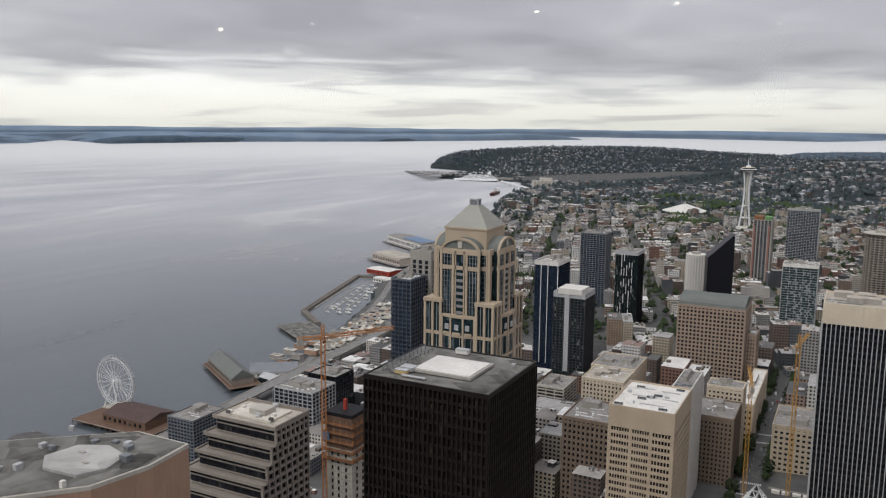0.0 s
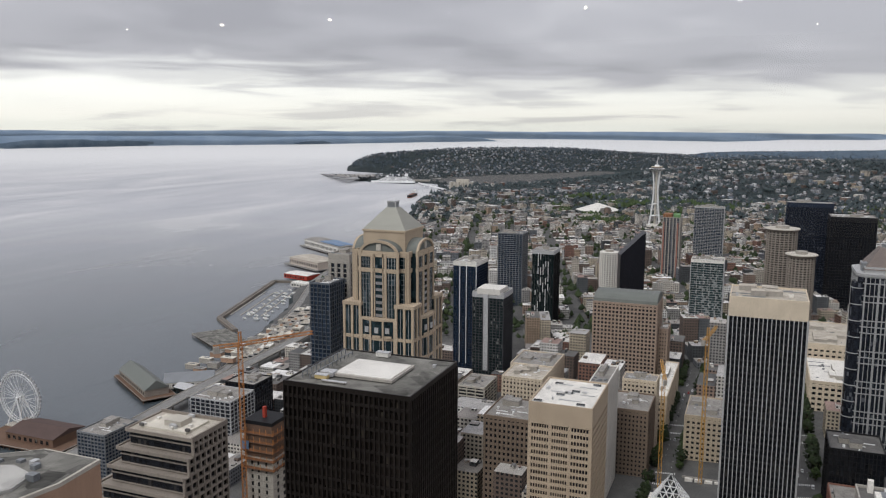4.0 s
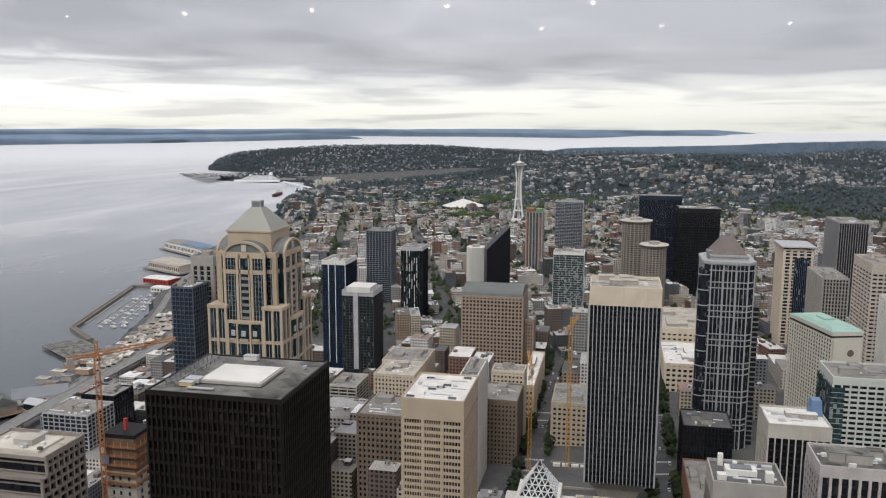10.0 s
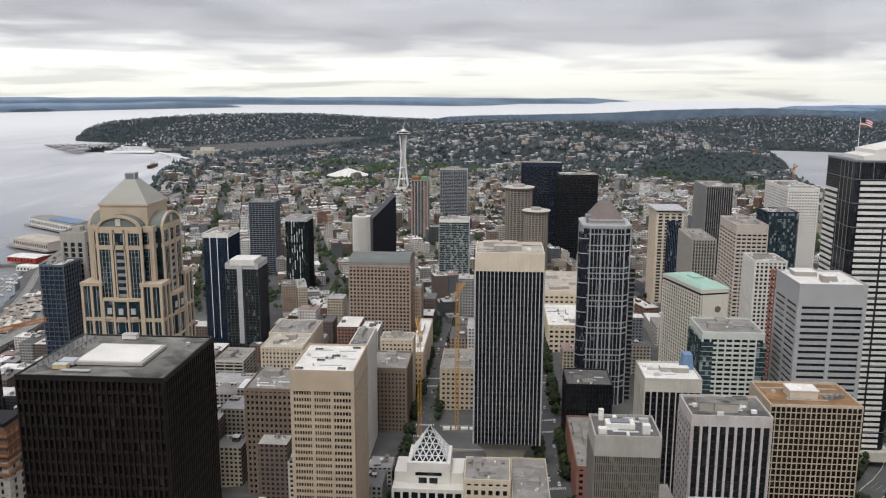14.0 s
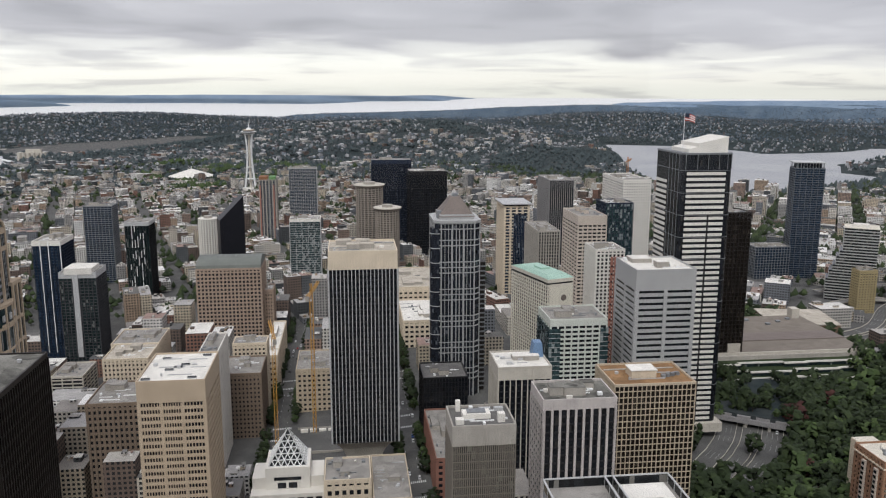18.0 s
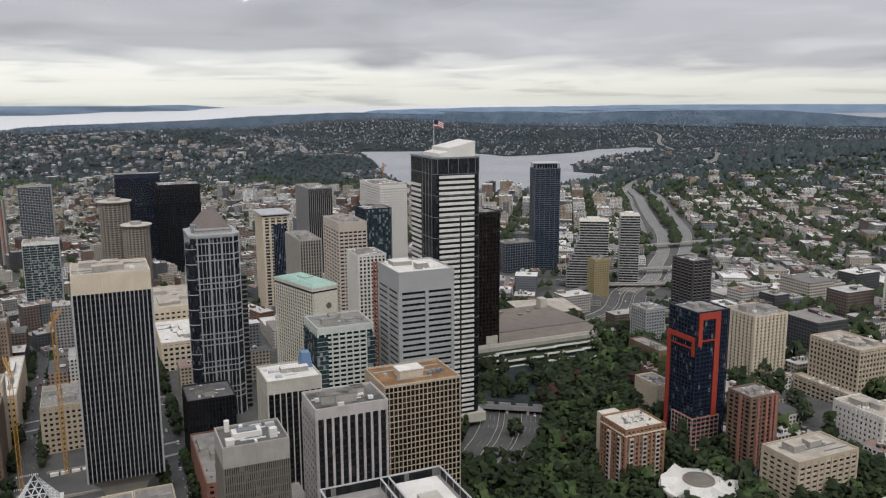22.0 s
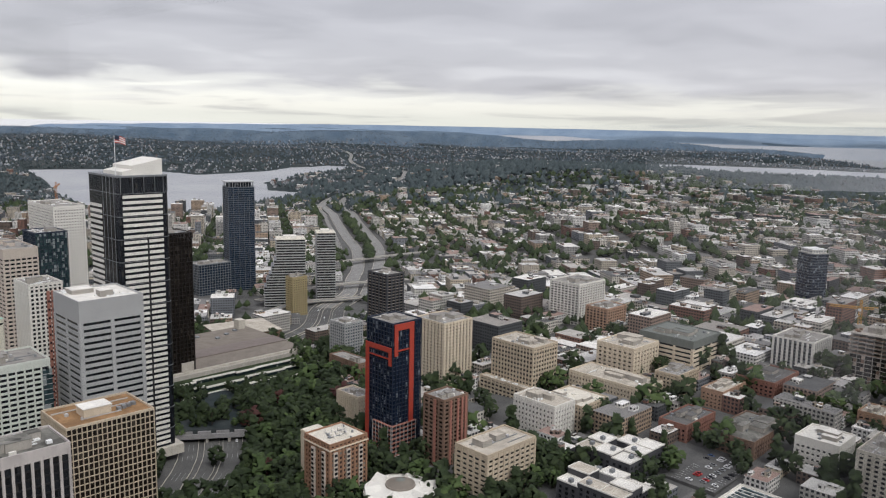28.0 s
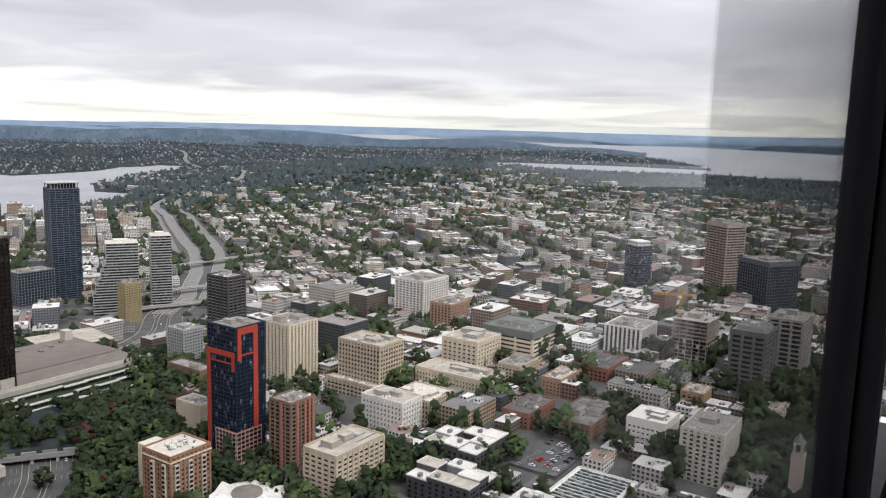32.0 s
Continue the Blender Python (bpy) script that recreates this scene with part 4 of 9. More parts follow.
tower("office_building", "cream stone block with small square windows", -195, -160, 640, 680, 98, wall="cream_stone", glass="glass_dark", floor=3.6, band=1.8, cols=11, pier=1.5, faces="SE", category="office building", plant=3, roof="roof_tan")
tower("office_building", "ornate cream block beside the rose one", -205, -165, 700, 745, 92, wall="cream_stone", glass="glass_dark", floor=3.8, band=1.9, cols=10, pier=1.7, faces="SE", category="office building", plant=3, roof="roof_grey")
tower("office_building", "long pale store with white roof lights", -76, -64, 690, 800, 80, wall="cream_stone", glass="glass_dark", floor=5, band=2.6, cols=3, pier=1.8, faces="SE", category="building", plant=2, roof="roof_white")
tower("office_building", "grey stone block with a flat roof by the avenue", -45, -12, 640, 690, 84, wall="beige_stone", glass="glass_dark", floor=4, band=2.2, cols=8, pier=1.8, faces="SWE", category="office building", plant=3, roof="roof_grey")
tower("office_building", "dark blue glass office block by the ramps", 570, 622, 1072, 1105, 90, wall="grey_metal", glass="glass_blue", floor=3.8, band=0.7, cols=12, pier=0.5, faces="SW", category="office building", plant=3)

# ---- the towers with a shape of their own ----
def solid(name, parent, poly, z0, z1, mat, top=None, label="", cap=True):
    """A prism over a ground polygon, or a frustum when a top polygon is given."""
    top = top or poly
    n = len(poly)
    v = [(x, y, z0) for x, y in poly] + [(x, y, z1) for x, y in top]
    f = [(i, (i + 1) % n, n + (i + 1) % n, n + i) for i in range(n)]
    if cap:
        f += [tuple(range(n, 2 * n)), tuple(range(n - 1, -1, -1))]
    return piece(name, link_mesh(name, v, f, (mat,)), parent, 0, 0, 0, label=label)


def rect(w, d, cx=0.0, cy=0.0):
    return [(cx - w / 2, cy - d / 2), (cx + w / 2, cy - d / 2), (cx + w / 2, cy + d / 2), (cx - w / 2, cy + d / 2)]


def round_poly(w, d, r, seg=5):
    out = []
    for qx, qy, a0 in ((1, -1, -90), (1, 1, 0), (-1, 1, 90), (-1, -1, 180)):
        for i in range(seg + 1):
            a = radians(a0 + 90 * i / seg)
            out.append((qx * (w / 2 - r) + r * math.cos(a), qy * (d / 2 - r) + r * math.sin(a)))
    return out


def bar(name, parent, x0, x1, y0, y1, z0, z1, mat, label=""):
    return piece(name, box_mesh(x1 - x0, y1 - y0, z1 - z0, mat), parent, (x0 + x1) / 2, (y0 + y1) / 2, z0, label=label)


plain("pyramid_metal", (0.33, 0.325, 0.285), 0.6, 0.1, vary=0.12)
plain("ivory_panel", (0.68, 0.64, 0.55), 0.6, vary=0.12)


def stone_tower():
    cx, cy, zb = -213.0, 462.0, 36.0
    ob = base("office_tower", cx, cy, zb, "cream stone tower with arched gables and a grey pyramid roof", "office tower")
    TAKEN.append((cx, cy, 0, 50, 50))
    Z = lambda z: z - zb
    bar("lower_glazing", ob, -22.8, 22.8, -22.8, 22.8, 0, Z(189.6), "glass_tower")
    for sx in (-1, 1):
        for sy in (-1, 1):
            bar("shoulder_glazing", ob, min(sx * 22.75, sx * 11.2), max(sx * 22.75, sx * 11.2), min(sy * 22.75, sy * 11.2), max(sy * 22.75, sy * 11.2), Z(189.6), Z(199), "glass_tower")
    bar("upper_glazing", ob, -18, 18, -18, 18, Z(199), Z(231), "glass_tower")
    # lower body: corner blocks with paired windows
    for sx in (-1, 1):
        for sy in (-1, 1):
            for z in range(0, 11):
                zz = 6 + z * 13.6
                bar("belt", ob, min(sx * 23.6, sx * 11), max(sx * 23.6, sx * 11), min(sy * 23.6, sy * 11), max(sy * 23.6, sy * 11), zz, zz + 2.0, "tan_stone")
            for off in (12.2, 17.6, 23.0):
                bar("pier", ob, sx * off - 0.75, sx * off + 0.75, sy * 23.2 - 0.6, sy * 23.2 + 0.6, 0, Z(200), "tan_stone")
                if off < 23:
                    bar("pier", ob, sx * 23.2 - 0.6, sx * 23.2 + 0.6, sy * off - 0.75, sy * off + 0.75, 0, Z(200), "tan_stone")
            bar("ledge", ob, min(sx * 24, sx * 11), max(sx * 24, sx * 11), min(sy * 24, sy * 11), max(sy * 24, sy * 11), Z(198.5), Z(200.6), "tan_stone")
    for z in (8, 21, 34, 47, 60, 73, 86, 99, 112, 125):
        for k in range(3):
            if z < 100:
                bar("floor_band", ob, -23.4, -10.6, -23.3, 23.3, z + k * 4.4, z + k * 4.4 + 1.7, "tan_stone")
                bar("floor_band", ob, 10.6, 23.4, -23.3, 23.3, z + k * 4.4, z + k * 4.4 + 1.7, "tan_stone")
    # bowed middle bays
    for face in range(4):
        a = face * math.pi / 2
        c, s = math.cos(a), math.sin(a)
        turn = lambda pts: [(c * x - s * y, s * x + c * y) for x, y in pts]
        bow = [(-11, -21)] + [(11 * u, -23.2 - 2.2 * (1 - u * u)) for u in (-1, -0.6, -0.2, 0.2, 0.6, 1)] + [(11, -21)]
        solid("bay_glazing", ob, turn(bow), 0, Z(190), "glass_tower")
        for z in (Z(165), Z(178), Z(190), Z(140), Z(115), Z(90)):
            wide = [(x * 1.03, y * 1.012) for x, y in bow]
            solid("bay_belt", ob, turn(wide), z, z + 1.5, "tan_stone")
        for u in (-6.9, 0, 6.9):
            py = -24.0 - 2.2 * (1 - (u / 11) ** 2)
            solid("emblem_panel", ob, turn(rect(5.4, 0.7, u, py + 0.55)), Z(179.6), Z(181.0), "tan_stone")
            solid("emblem_field", ob, turn(rect(2.6, 0.7, u, py + 0.5)), Z(182.6), Z(186.0), "pale_metal")
        for u in (-1, -0.38, 0.38, 1):
            px, py = 11 * u, -23.3 - 2.2 * (1 - u * u)
            solid("bay_pier", ob, turn(rect(1.1, 1.0, px, py)), 0, Z(190), "tan_stone")
        # upper shaft: three tall strips, a row of square windows, a cornice and an arched gable
        solid("shaft_glazing", ob, turn(rect(25.6, 8, 0, -17.6)), Z(185), Z(231), "glass_tower")
        for u in (-12.6, -4.6, 4.6, 12.6):
            solid("shaft_pier", ob, turn(rect(1.5, 1.1, u, -21.7)), Z(185), Z(231), "tan_stone")
        for u in (-16.4, 16.4):
            solid("shaft_pier", ob, turn(rect(0.9, 1.0, u, -18.2)), Z(185), Z(231), "tan_stone")
        for z0, z1 in ((219.5, 222), (229, 232.5)):
            solid("shaft_belt", ob, turn(rect(26.8, 1.3, 0, -21.45)), Z(z0), Z(z1), "tan_stone")
            solid("shaft_belt", ob, turn(rect(36.4, 1.0, 0, -17.9)), Z(z0), Z(z1), "tan_stone")
        for z in range(188, 219, 4):
            solid("spandrel", ob, turn(rect(4.4, 0.5, 0, -21.55)), Z(z), Z(z + 1.7), "grey_granite")
        for u in (-2.9, 2.9):
            solid("bay_rib", ob, turn(rect(0.8, 0.8, u, -21.7)), Z(185), Z(231), "tan_stone")
        for u in (-10.6, -8.6, -6.6, 6.6, 8.6, 10.6):
            solid("mullion", ob, turn(rect(0.22, 0.4, u, -21.55)), Z(190), Z(229), "silver_panel")
        bars = []
        for z in range(191, 229, 3):
            if not 218 < z < 222:
                bars += [(u, -21.52, Z(z), 6.6, 0.4, 0.25) for u in (-8.6, 8.6)]
        for z in range(203, 229, 3):
            bars += [(u, -18.02, Z(z), 3.4, 0.3, 0.25) for u in (-15.0, 15.0)]
        piece("transoms", boxes_mesh("transoms", bars, "grey_metal"), ob, 0, 0, 0, a)
        for u in (-15.0, 15.0):
            solid("mullion", ob, turn(rect(0.2, 0.3, u, -18.05)), Z(200.6), Z(229), "silver_panel")
        for u in (-14.9, -20.2, 14.9, 20.2):
            solid("corner_mullion", ob, turn(rect(0.25, 0.4, u, -23.0)), Z(150), Z(198), "silver_panel")
        for u in (-9.2, -5.6, -2.2, 2.2, 5.6, 9.2):
            solid("bay_mullion", ob, turn(rect(0.22, 0.4, u, -23.25 - 2.2 * (1 - (u / 11) ** 2))), Z(90), Z(178), "silver_panel")
        arch = [(13 * math.cos(t), 8.2 * math.sin(t)) for t in [math.pi * i / 14 for i in range(15)]]
        v, f = [], []
        for depth in (-22.3, -20.9):
            for (u, w) in arch:
                v.append((*turn([(u, depth)])[0], Z(231) + w))
            for (u, w) in arch:
                v.append((*turn([(u * 0.88, depth)])[0], Z(231) + w * 0.82))
        n = 15
        for i in range(n - 1):
            f += [(i, i + 1, n + i + 1, n + i), (2 * n + i, 3 * n + i, 3 * n + i + 1, 2 * n + i + 1), (i, 2 * n + i, 2 * n + i + 1, i + 1), (n + i, n + i + 1, 3 * n + i + 1, 3 * n + i)]
        piece("gable_arch", link_mesh("gable_arch", v, f, ("tan_stone",)), ob, 0, 0, 0)
        fan = [(*turn([(u * 0.9, -21.3)])[0], Z(231) + w * 0.84) for u, w in arch]
        piece("gable_panel", link_mesh("gable_panel", fan + [(*turn([(u * 0.9, -21.0)])[0], Z(231) + w * 0.84) for u, w in arch],
              [tuple(range(15)), tuple(range(29, 14, -1))] + [(i, i + 15, i + 16, i + 1) for i in range(14)], ("slate_roof",)), ob, 0, 0, 0)
        vault = []
        for depth in (-21.8, -13.5):
            vault += [(*turn([(u * 0.98, depth)])[0], Z(231) + w * 0.97) for u, w in arch]
        piece("vault_roof", link_mesh("vault_roof", vault, [(i, i + 1, 16 + i, 15 + i) for i in range(14)], ("slate_roof",), smooth=True), ob, 0, 0, 0)
        solid("gable_emblem", ob, turn(rect(3.0, 0.6, 0, -21.7)), Z(233), Z(237), "pale_concrete")
    for sx in (-1, 1):
        for sy in (-1, 1):
            bar("corner_pier", ob, sx * 17.8 - 0.8, sx * 17.8 + 0.8, sy * 17.8 - 0.8, sy * 17.8 + 0.8, Z(165), Z(232), "tan_stone")
    bar("attic", ob, -14, 14, -14, 14, Z(231), Z(243.5), "tan_stone")
    bar("cornice", ob, -14.6, 14.6, -14.6, 14.6, Z(243.5), Z(244.7), "tan_stone")
    steps = 9
    for i in range(steps):
        r0, r1 = 14.2 - 11.0 * (i / steps), 14.2 - 11.0 * ((i + 1) / steps)
        solid("roof_course", ob, rect(2 * r0, 2 * r0), Z(244.7 + 12.8 * i / steps), Z(244.7 + 12.8 * (i + 1) / steps), "pyramid_metal", rect(2 * r1 + 0.5, 2 * r1 + 0.5))
    bar("lantern", ob, -2.6, 2.6, -2.6, 2.6, Z(257.4), Z(260.6), "grey_metal")
    bar("lantern_cap", ob, -2.9, 2.9, -2.9, 2.9, Z(260.6), Z(261.4), "pale_metal")
    for sx in (-1, 1):
        bar("lantern_post", ob, sx * 2.7 - 0.3, sx * 2.7 + 0.3, -3.0, -2.4, Z(257), Z(260.7), "pale_metal")


stone_tower()


def strip_tower():
    cx, cy, zb = 253.5, 578.0, 56.0
    ob = base("office_tower", cx, cy, zb, "tall black glass tower with white strips and a pale wedge crown", "office tower")
    TAKEN.append((cx, cy, 0, 44, 56))
    Z = lambda z: z - zb
    w, d = 38.0, 52.0
    solid("glazed_core", ob, round_poly(w, d, 5), 0, Z(264), "glass_dark")
    n = 49
    for i in range(n):
        z = Z(251) - 4.0 * i
        if z < 6:
            break
        if i < 8:
            bar("white_strip", ob, -15.5, 13.2, -d / 2 - 0.35, -d / 2 + 0.4, z - 2.1, z, "white_panel")
        else:
            bar("white_strip", ob, -15.5, 1.0, -d / 2 - 0.35, -d / 2 + 0.4, z - 2.1, z, "white_panel")
            bar("white_strip", ob, 2.4, 13.2, -d / 2 - 0.35, -d / 2 + 0.4, z - 2.1, z, "white_panel")
        if i > 1:
            bar("white_strip", ob, -w / 2 - 0.35, -w / 2 + 0.4, 1.0, 21.0, z - 2.1, z, "white_panel")
    bar("notch_strip", ob, 1.0, 2.4, -d / 2 - 0.3, -d / 2 + 0.3, 0, Z(221), "black_metal")
    for x in (-16.6, -8, 0, 8, 14.2, 17.2):
        bar("mullion", ob, x - 0.12, x + 0.12, -d / 2 - 0.25, -d / 2 + 0.3, Z(253), Z(264), "grey_metal")
    for y in (-20, -14, -8, -2):
        bar("mullion", ob, -w / 2 - 0.25, -w / 2 + 0.3, y - 0.12, y + 0.12, 6, Z(264), "grey_metal")
    for z in range(20, 200, 16):
        solid("belt", ob, round_poly(w + 0.5, d + 0.5, 5.2), z, z + 0.3, "grey_metal")
    solid("roof_edge", ob, round_poly(w + 0.6, d + 0.6, 5.2), Z(263.4), Z(264.6), "grey_metal")
    # the crown: a plate that climbs towards the far side
    prof = [(-14, Z(264.5)), (15, Z(264.5)), (15, Z(276)), (6, Z(273.8)), (-7, Z(271.2)), (-7, Z(268.6)), (-14, Z(267.2))]
    m = len(prof)
    v = [(x, y, z) for y in (-23.5, 8.0) for x, z in prof]
    piece("crown", link_mesh("crown", v, [tuple(range(m)), tuple(range(2 * m - 1, m - 1, -1))] + [(i, m + i, m + (i + 1) % m, (i + 1) % m) for i in range(m)], ("white_panel",)), ob, 0, 0, 0)
    bar("podium", ob, -24, 22, -30, 30, 0, 7, "pale_concrete")
    pole = base("flagpole", cx - 17, cy - 20, 264.5, "tall flagpole with a red and white striped flag", "flagpole")
    piece("pole", cyl_mesh(0.28, 0.12, 28, "steel_white", 8), pole, 0, 0, 0)
    flag = piece("flag", flag_mesh(), pole, 0, 0, 22.5)


def flag_mesh():
    v, f, idx = [], [], []
    nx, nz = 12, 7
    for j in range(nz + 1):
        for i in range(nx + 1):
            u = i / nx
            v.append((u * 9.0 * 0.9, 0.7 * math.sin(u * 7 + j * 0.2) * u, 5.0 * (j / nz) - 2.2 * u * u))
    for j in range(nz):
        for i in range(nx):
            k = j * (nx + 1) + i
            f.append((k, k + 1, k + nx + 2, k + nx + 1))
            idx.append(2 if (i < 5 and j > 2) else j % 2)
    return link_mesh("flag", v, f, ("red_panel", "steel_white", "navy_panel"), idx)


strip_tower()


def stepped_office(label, cx, cy, w, d, zt, steps):
    """White floor bands over dark glass; the west end steps down storey by storey."""
    zb = ground_at(cx, cy) - 1
    ob = base("office_tower", cx, cy, zb, label, "office tower", radians(-32))
    TAKEN.append((cx, cy, 0.6 * w + 8, 0, 0))
    h = zt - zb
    n = int(h / 3.7)
    for i in range(n + 1):
        z = i * h / (n + 1)
        out = min(steps * 2.4, 3.4 * int(max(0.0, h - z - 22) / 9.0)) if steps else 0.0
        bar("storey_glazing", ob, -w / 2 - out + 0.5, w / 2 - 0.5, -d / 2 + 0.5, d / 2 - 0.5, z, z + h / (n + 1), "glass_grey")
        bar("floor_band", ob, -w / 2 - out, w / 2, -d / 2, d / 2, z, z + 1.4, "silver_panel")
    bar("roof_deck", ob, -w / 2, w / 2, -d / 2, d / 2, h, h + 0.8, "roof_pale")
    bar("plant_room", ob, -w / 4, w / 5, -d / 5, d / 5, h + 0.8, h + 4.2, "white_panel")


stepped_office("stepped office block of white bands and dark glass", 643, 947, 40, 34, 139, 7)
stepped_office("smaller office block of white bands and dark glass", 703, 947, 27, 34, 143, 0)


def round_tower():
    """Dark blue glass with rounded ends, thin floor edges and a white plant storey on top."""
    cx, cy, zt = 1051, 391, 150
    zb = ground_at(cx, cy) - 1
    ob = base("office_tower", cx, cy, zb, "dark blue round-cornered glass tower with a white top storey", "office tower", radians(-32))
    TAKEN.append((cx, cy, 26, 0, 0))
    h = zt - zb

    def slab(what, w, d, r, z0, z1, mat):
        pts = []
        for k, (sx, sy) in enumerate(((1, 1), (-1, 1), (-1, -1), (1, -1))):
            for j in range(6):
                a = math.pi / 2 * (k + j / 5)
                pts.append((sx * (w / 2 - r) + r * math.cos(a), sy * (d / 2 - r) + r * math.sin(a)))
        n = len(pts)
        v = [(x, y, z) for z in (z0, z1) for x, y in pts]
        f = [(i, (i + 1) % n, n + (i + 1) % n, n + i) for i in range(n)] + [tuple(range(n, 2 * n)), tuple(range(n - 1, -1, -1))]
        piece(what, link_mesh(what, v, f, (mat,)), ob, 0, 0, 0)

    slab("glazed_core", 29, 31, 7.5, 0, h, "glass_navy")
    n = int(h / 3.5)
    for i in range(n + 1):
        slab("floor_edge", 29.5, 31.5, 7.7, i * h / n, i * h / n + 0.45, "slate_panel")
    slab("roof_deck", 28, 30, 7, h + 0.45, h + 0.9, "roof_grey")
    bar("plant_storey", ob, -10, 10, -11, 11, h + 0.9, h + 5.4, "white_panel")
    for k in range(5):
        bar("plant_louvre", ob, -8.5 + 3.6 * k, -6.2 + 3.6 * k, -11.2, -10.9, h + 2, h + 4.4, "grey_metal")
        bar("plant_louvre", ob, -10.2, -9.9, -9.5 + 3.9 * k, -7.2 + 3.9 * k, h + 2, h + 4.4, "grey_metal")
    bar("plant_roof", ob, -10.6, 10.6, -11.6, 11.6, h + 5.4, h + 6.0, "steel_white")


round_tower()


def raw_tower():
    """A concrete frame still going up: bare slabs and columns above, panels and glass below."""
    cx, cy, zt, w, d = 725, 212, 139, 33, 34
    zb = ground_at(cx, cy) - 1
    ob = base("apartment_tower", cx, cy, zb, "tower under construction with open concrete floors", "apartment tower")
    TAKEN.append((cx, cy, 0, w, d))
    rnd = random.Random(31)
    h = zt - zb
    n = int(h / 3.3)
    bar("lift_core", ob, -6, 7, -5, 6, 0, h + 4.5, "concrete")
    for i in range(n + 1):
        z = i * h / n
        bar("floor_slab", ob, -w / 2, w / 2, -d / 2, d / 2, z - 0.2, z + 0.2, "concrete")
        if i == n:
            break
        done = i < n * 0.55
        if done:
            bar("storey_glazing", ob, -w / 2 + 0.7, w / 2 - 0.7, -d / 2 + 0.7, d / 2 - 0.7, z + 0.2, z + h / n - 0.2, "glass_bronze")
        for k in range(6):
            u = (k / 5 - 0.5) * (w - 2.4)
            if done and rnd.random() < 0.55:
                bar("wall_panel", ob, u, u + 2.6, -d / 2 + 0.35, -d / 2 + 0.65, z + 0.2, z + h / n - 0.2, rnd.choice(("brick_brown", "rose_brown")))
            if done and rnd.random() < 0.55:
                bar("wall_panel", ob, -w / 2 + 0.35, -w / 2 + 0.65, u, u + 2.6, z + 0.2, z + h / n - 0.2, rnd.choice(("brick_brown", "rose_brown")))
        if not done:
            bar("guard_rail", ob, -w / 2, w / 2, -d / 2 - 0.05, -d / 2 + 0.05, z + 0.7, z + 1.1, "brick_tan")
            bar("guard_rail", ob, -w / 2 - 0.05, -w / 2 + 0.05, -d / 2, d / 2, z + 0.7, z + 1.1, "brick_tan")
    for k in range(6):
        u = (k / 5 - 0.5) * (w - 2.4)
        bar("column", ob, u - 0.35, u + 0.35, -d / 2 + 0.5, -d / 2 + 1.2, 0, h - 0.3, "concrete")
        bar("column", ob, -w / 2 + 0.5, -w / 2 + 1.2, u - 0.35, u + 0.35, 0, h - 0.3, "concrete")
    for k in range(9):
        x, y = rnd.uniform(-13, 13), rnd.choice((-1, 1)) * rnd.uniform(8, 14)
        bar("formwork", ob, x, x + rnd.uniform(1, 4), y, y + rnd.uniform(1, 3), h + 0.2, h + rnd.uniform(1, 2.6), rnd.choice(("brick_tan", "timber", "grey_metal")))


raw_tower()


def granite_tower():
    """Smoke-grey hospital tower: deep continuous window bands, a notched corner and sloped crown panels."""
    x0, x1, y0, y1, zt = 656, 696, 136, 164, 146
    cx, cy, w, d = (x0 + x1) / 2, (y0 + y1) / 2, x1 - x0, y1 - y0
    zb = ground_at(cx, cy) - 1
    ob = base("clinic_building", cx, cy, zb, "dark grey granite hospital tower with deep window bands", "clinic")
    TAKEN.append((cx, cy, 0, w, d))
    h = zt - zb
    n = int(h / 3.9)
    bar("glazed_core", ob, -w / 2 + 0.8, w / 2 - 0.8, -d / 2 + 0.8, d / 2 - 0.8, 0, h, "glass_dark")
    for i in range(n + 1):
        z = i * h / n
        bar("floor_band", ob, -w / 2, w / 2, -d / 2, d / 2, z, z + 1.75, "smoke_granite")
    for u in (-0.5, -0.17, 0.17, 0.5):
        bar("pier", ob, u * (w - 2) - 1.0, u * (w - 2) + 1.0, -d / 2 - 0.5, -d / 2 + 0.8, 0, h + 4, "smoke_granite")
        bar("pier", ob, -w / 2 - 0.5, -w / 2 + 0.8, u * (d - 2) - 1.0, u * (d - 2) + 1.0, 0, h + 4, "smoke_granite")
    bar("crown_panel", ob, -w / 2, w / 2, -d / 2, -d / 2 + 0.6, h + 1.7, h + 4.4, "smoke_granite")
    bar("crown_panel", ob, -w / 2, -w / 2 + 0.6, -d / 2 + 0.6, d / 2, h + 1.7, h + 4.4, "smoke_granite")
    piece("sloped_roof", box_mesh(w - 3, d - 3, 5.0, "slate_roof", 0.72), ob, 0, 0, h + 1.7)
    bar("roof_hatch", ob, -5, 3, -3, 3, h + 6.7, h + 8.2, "roof_tan")


granite_tower()


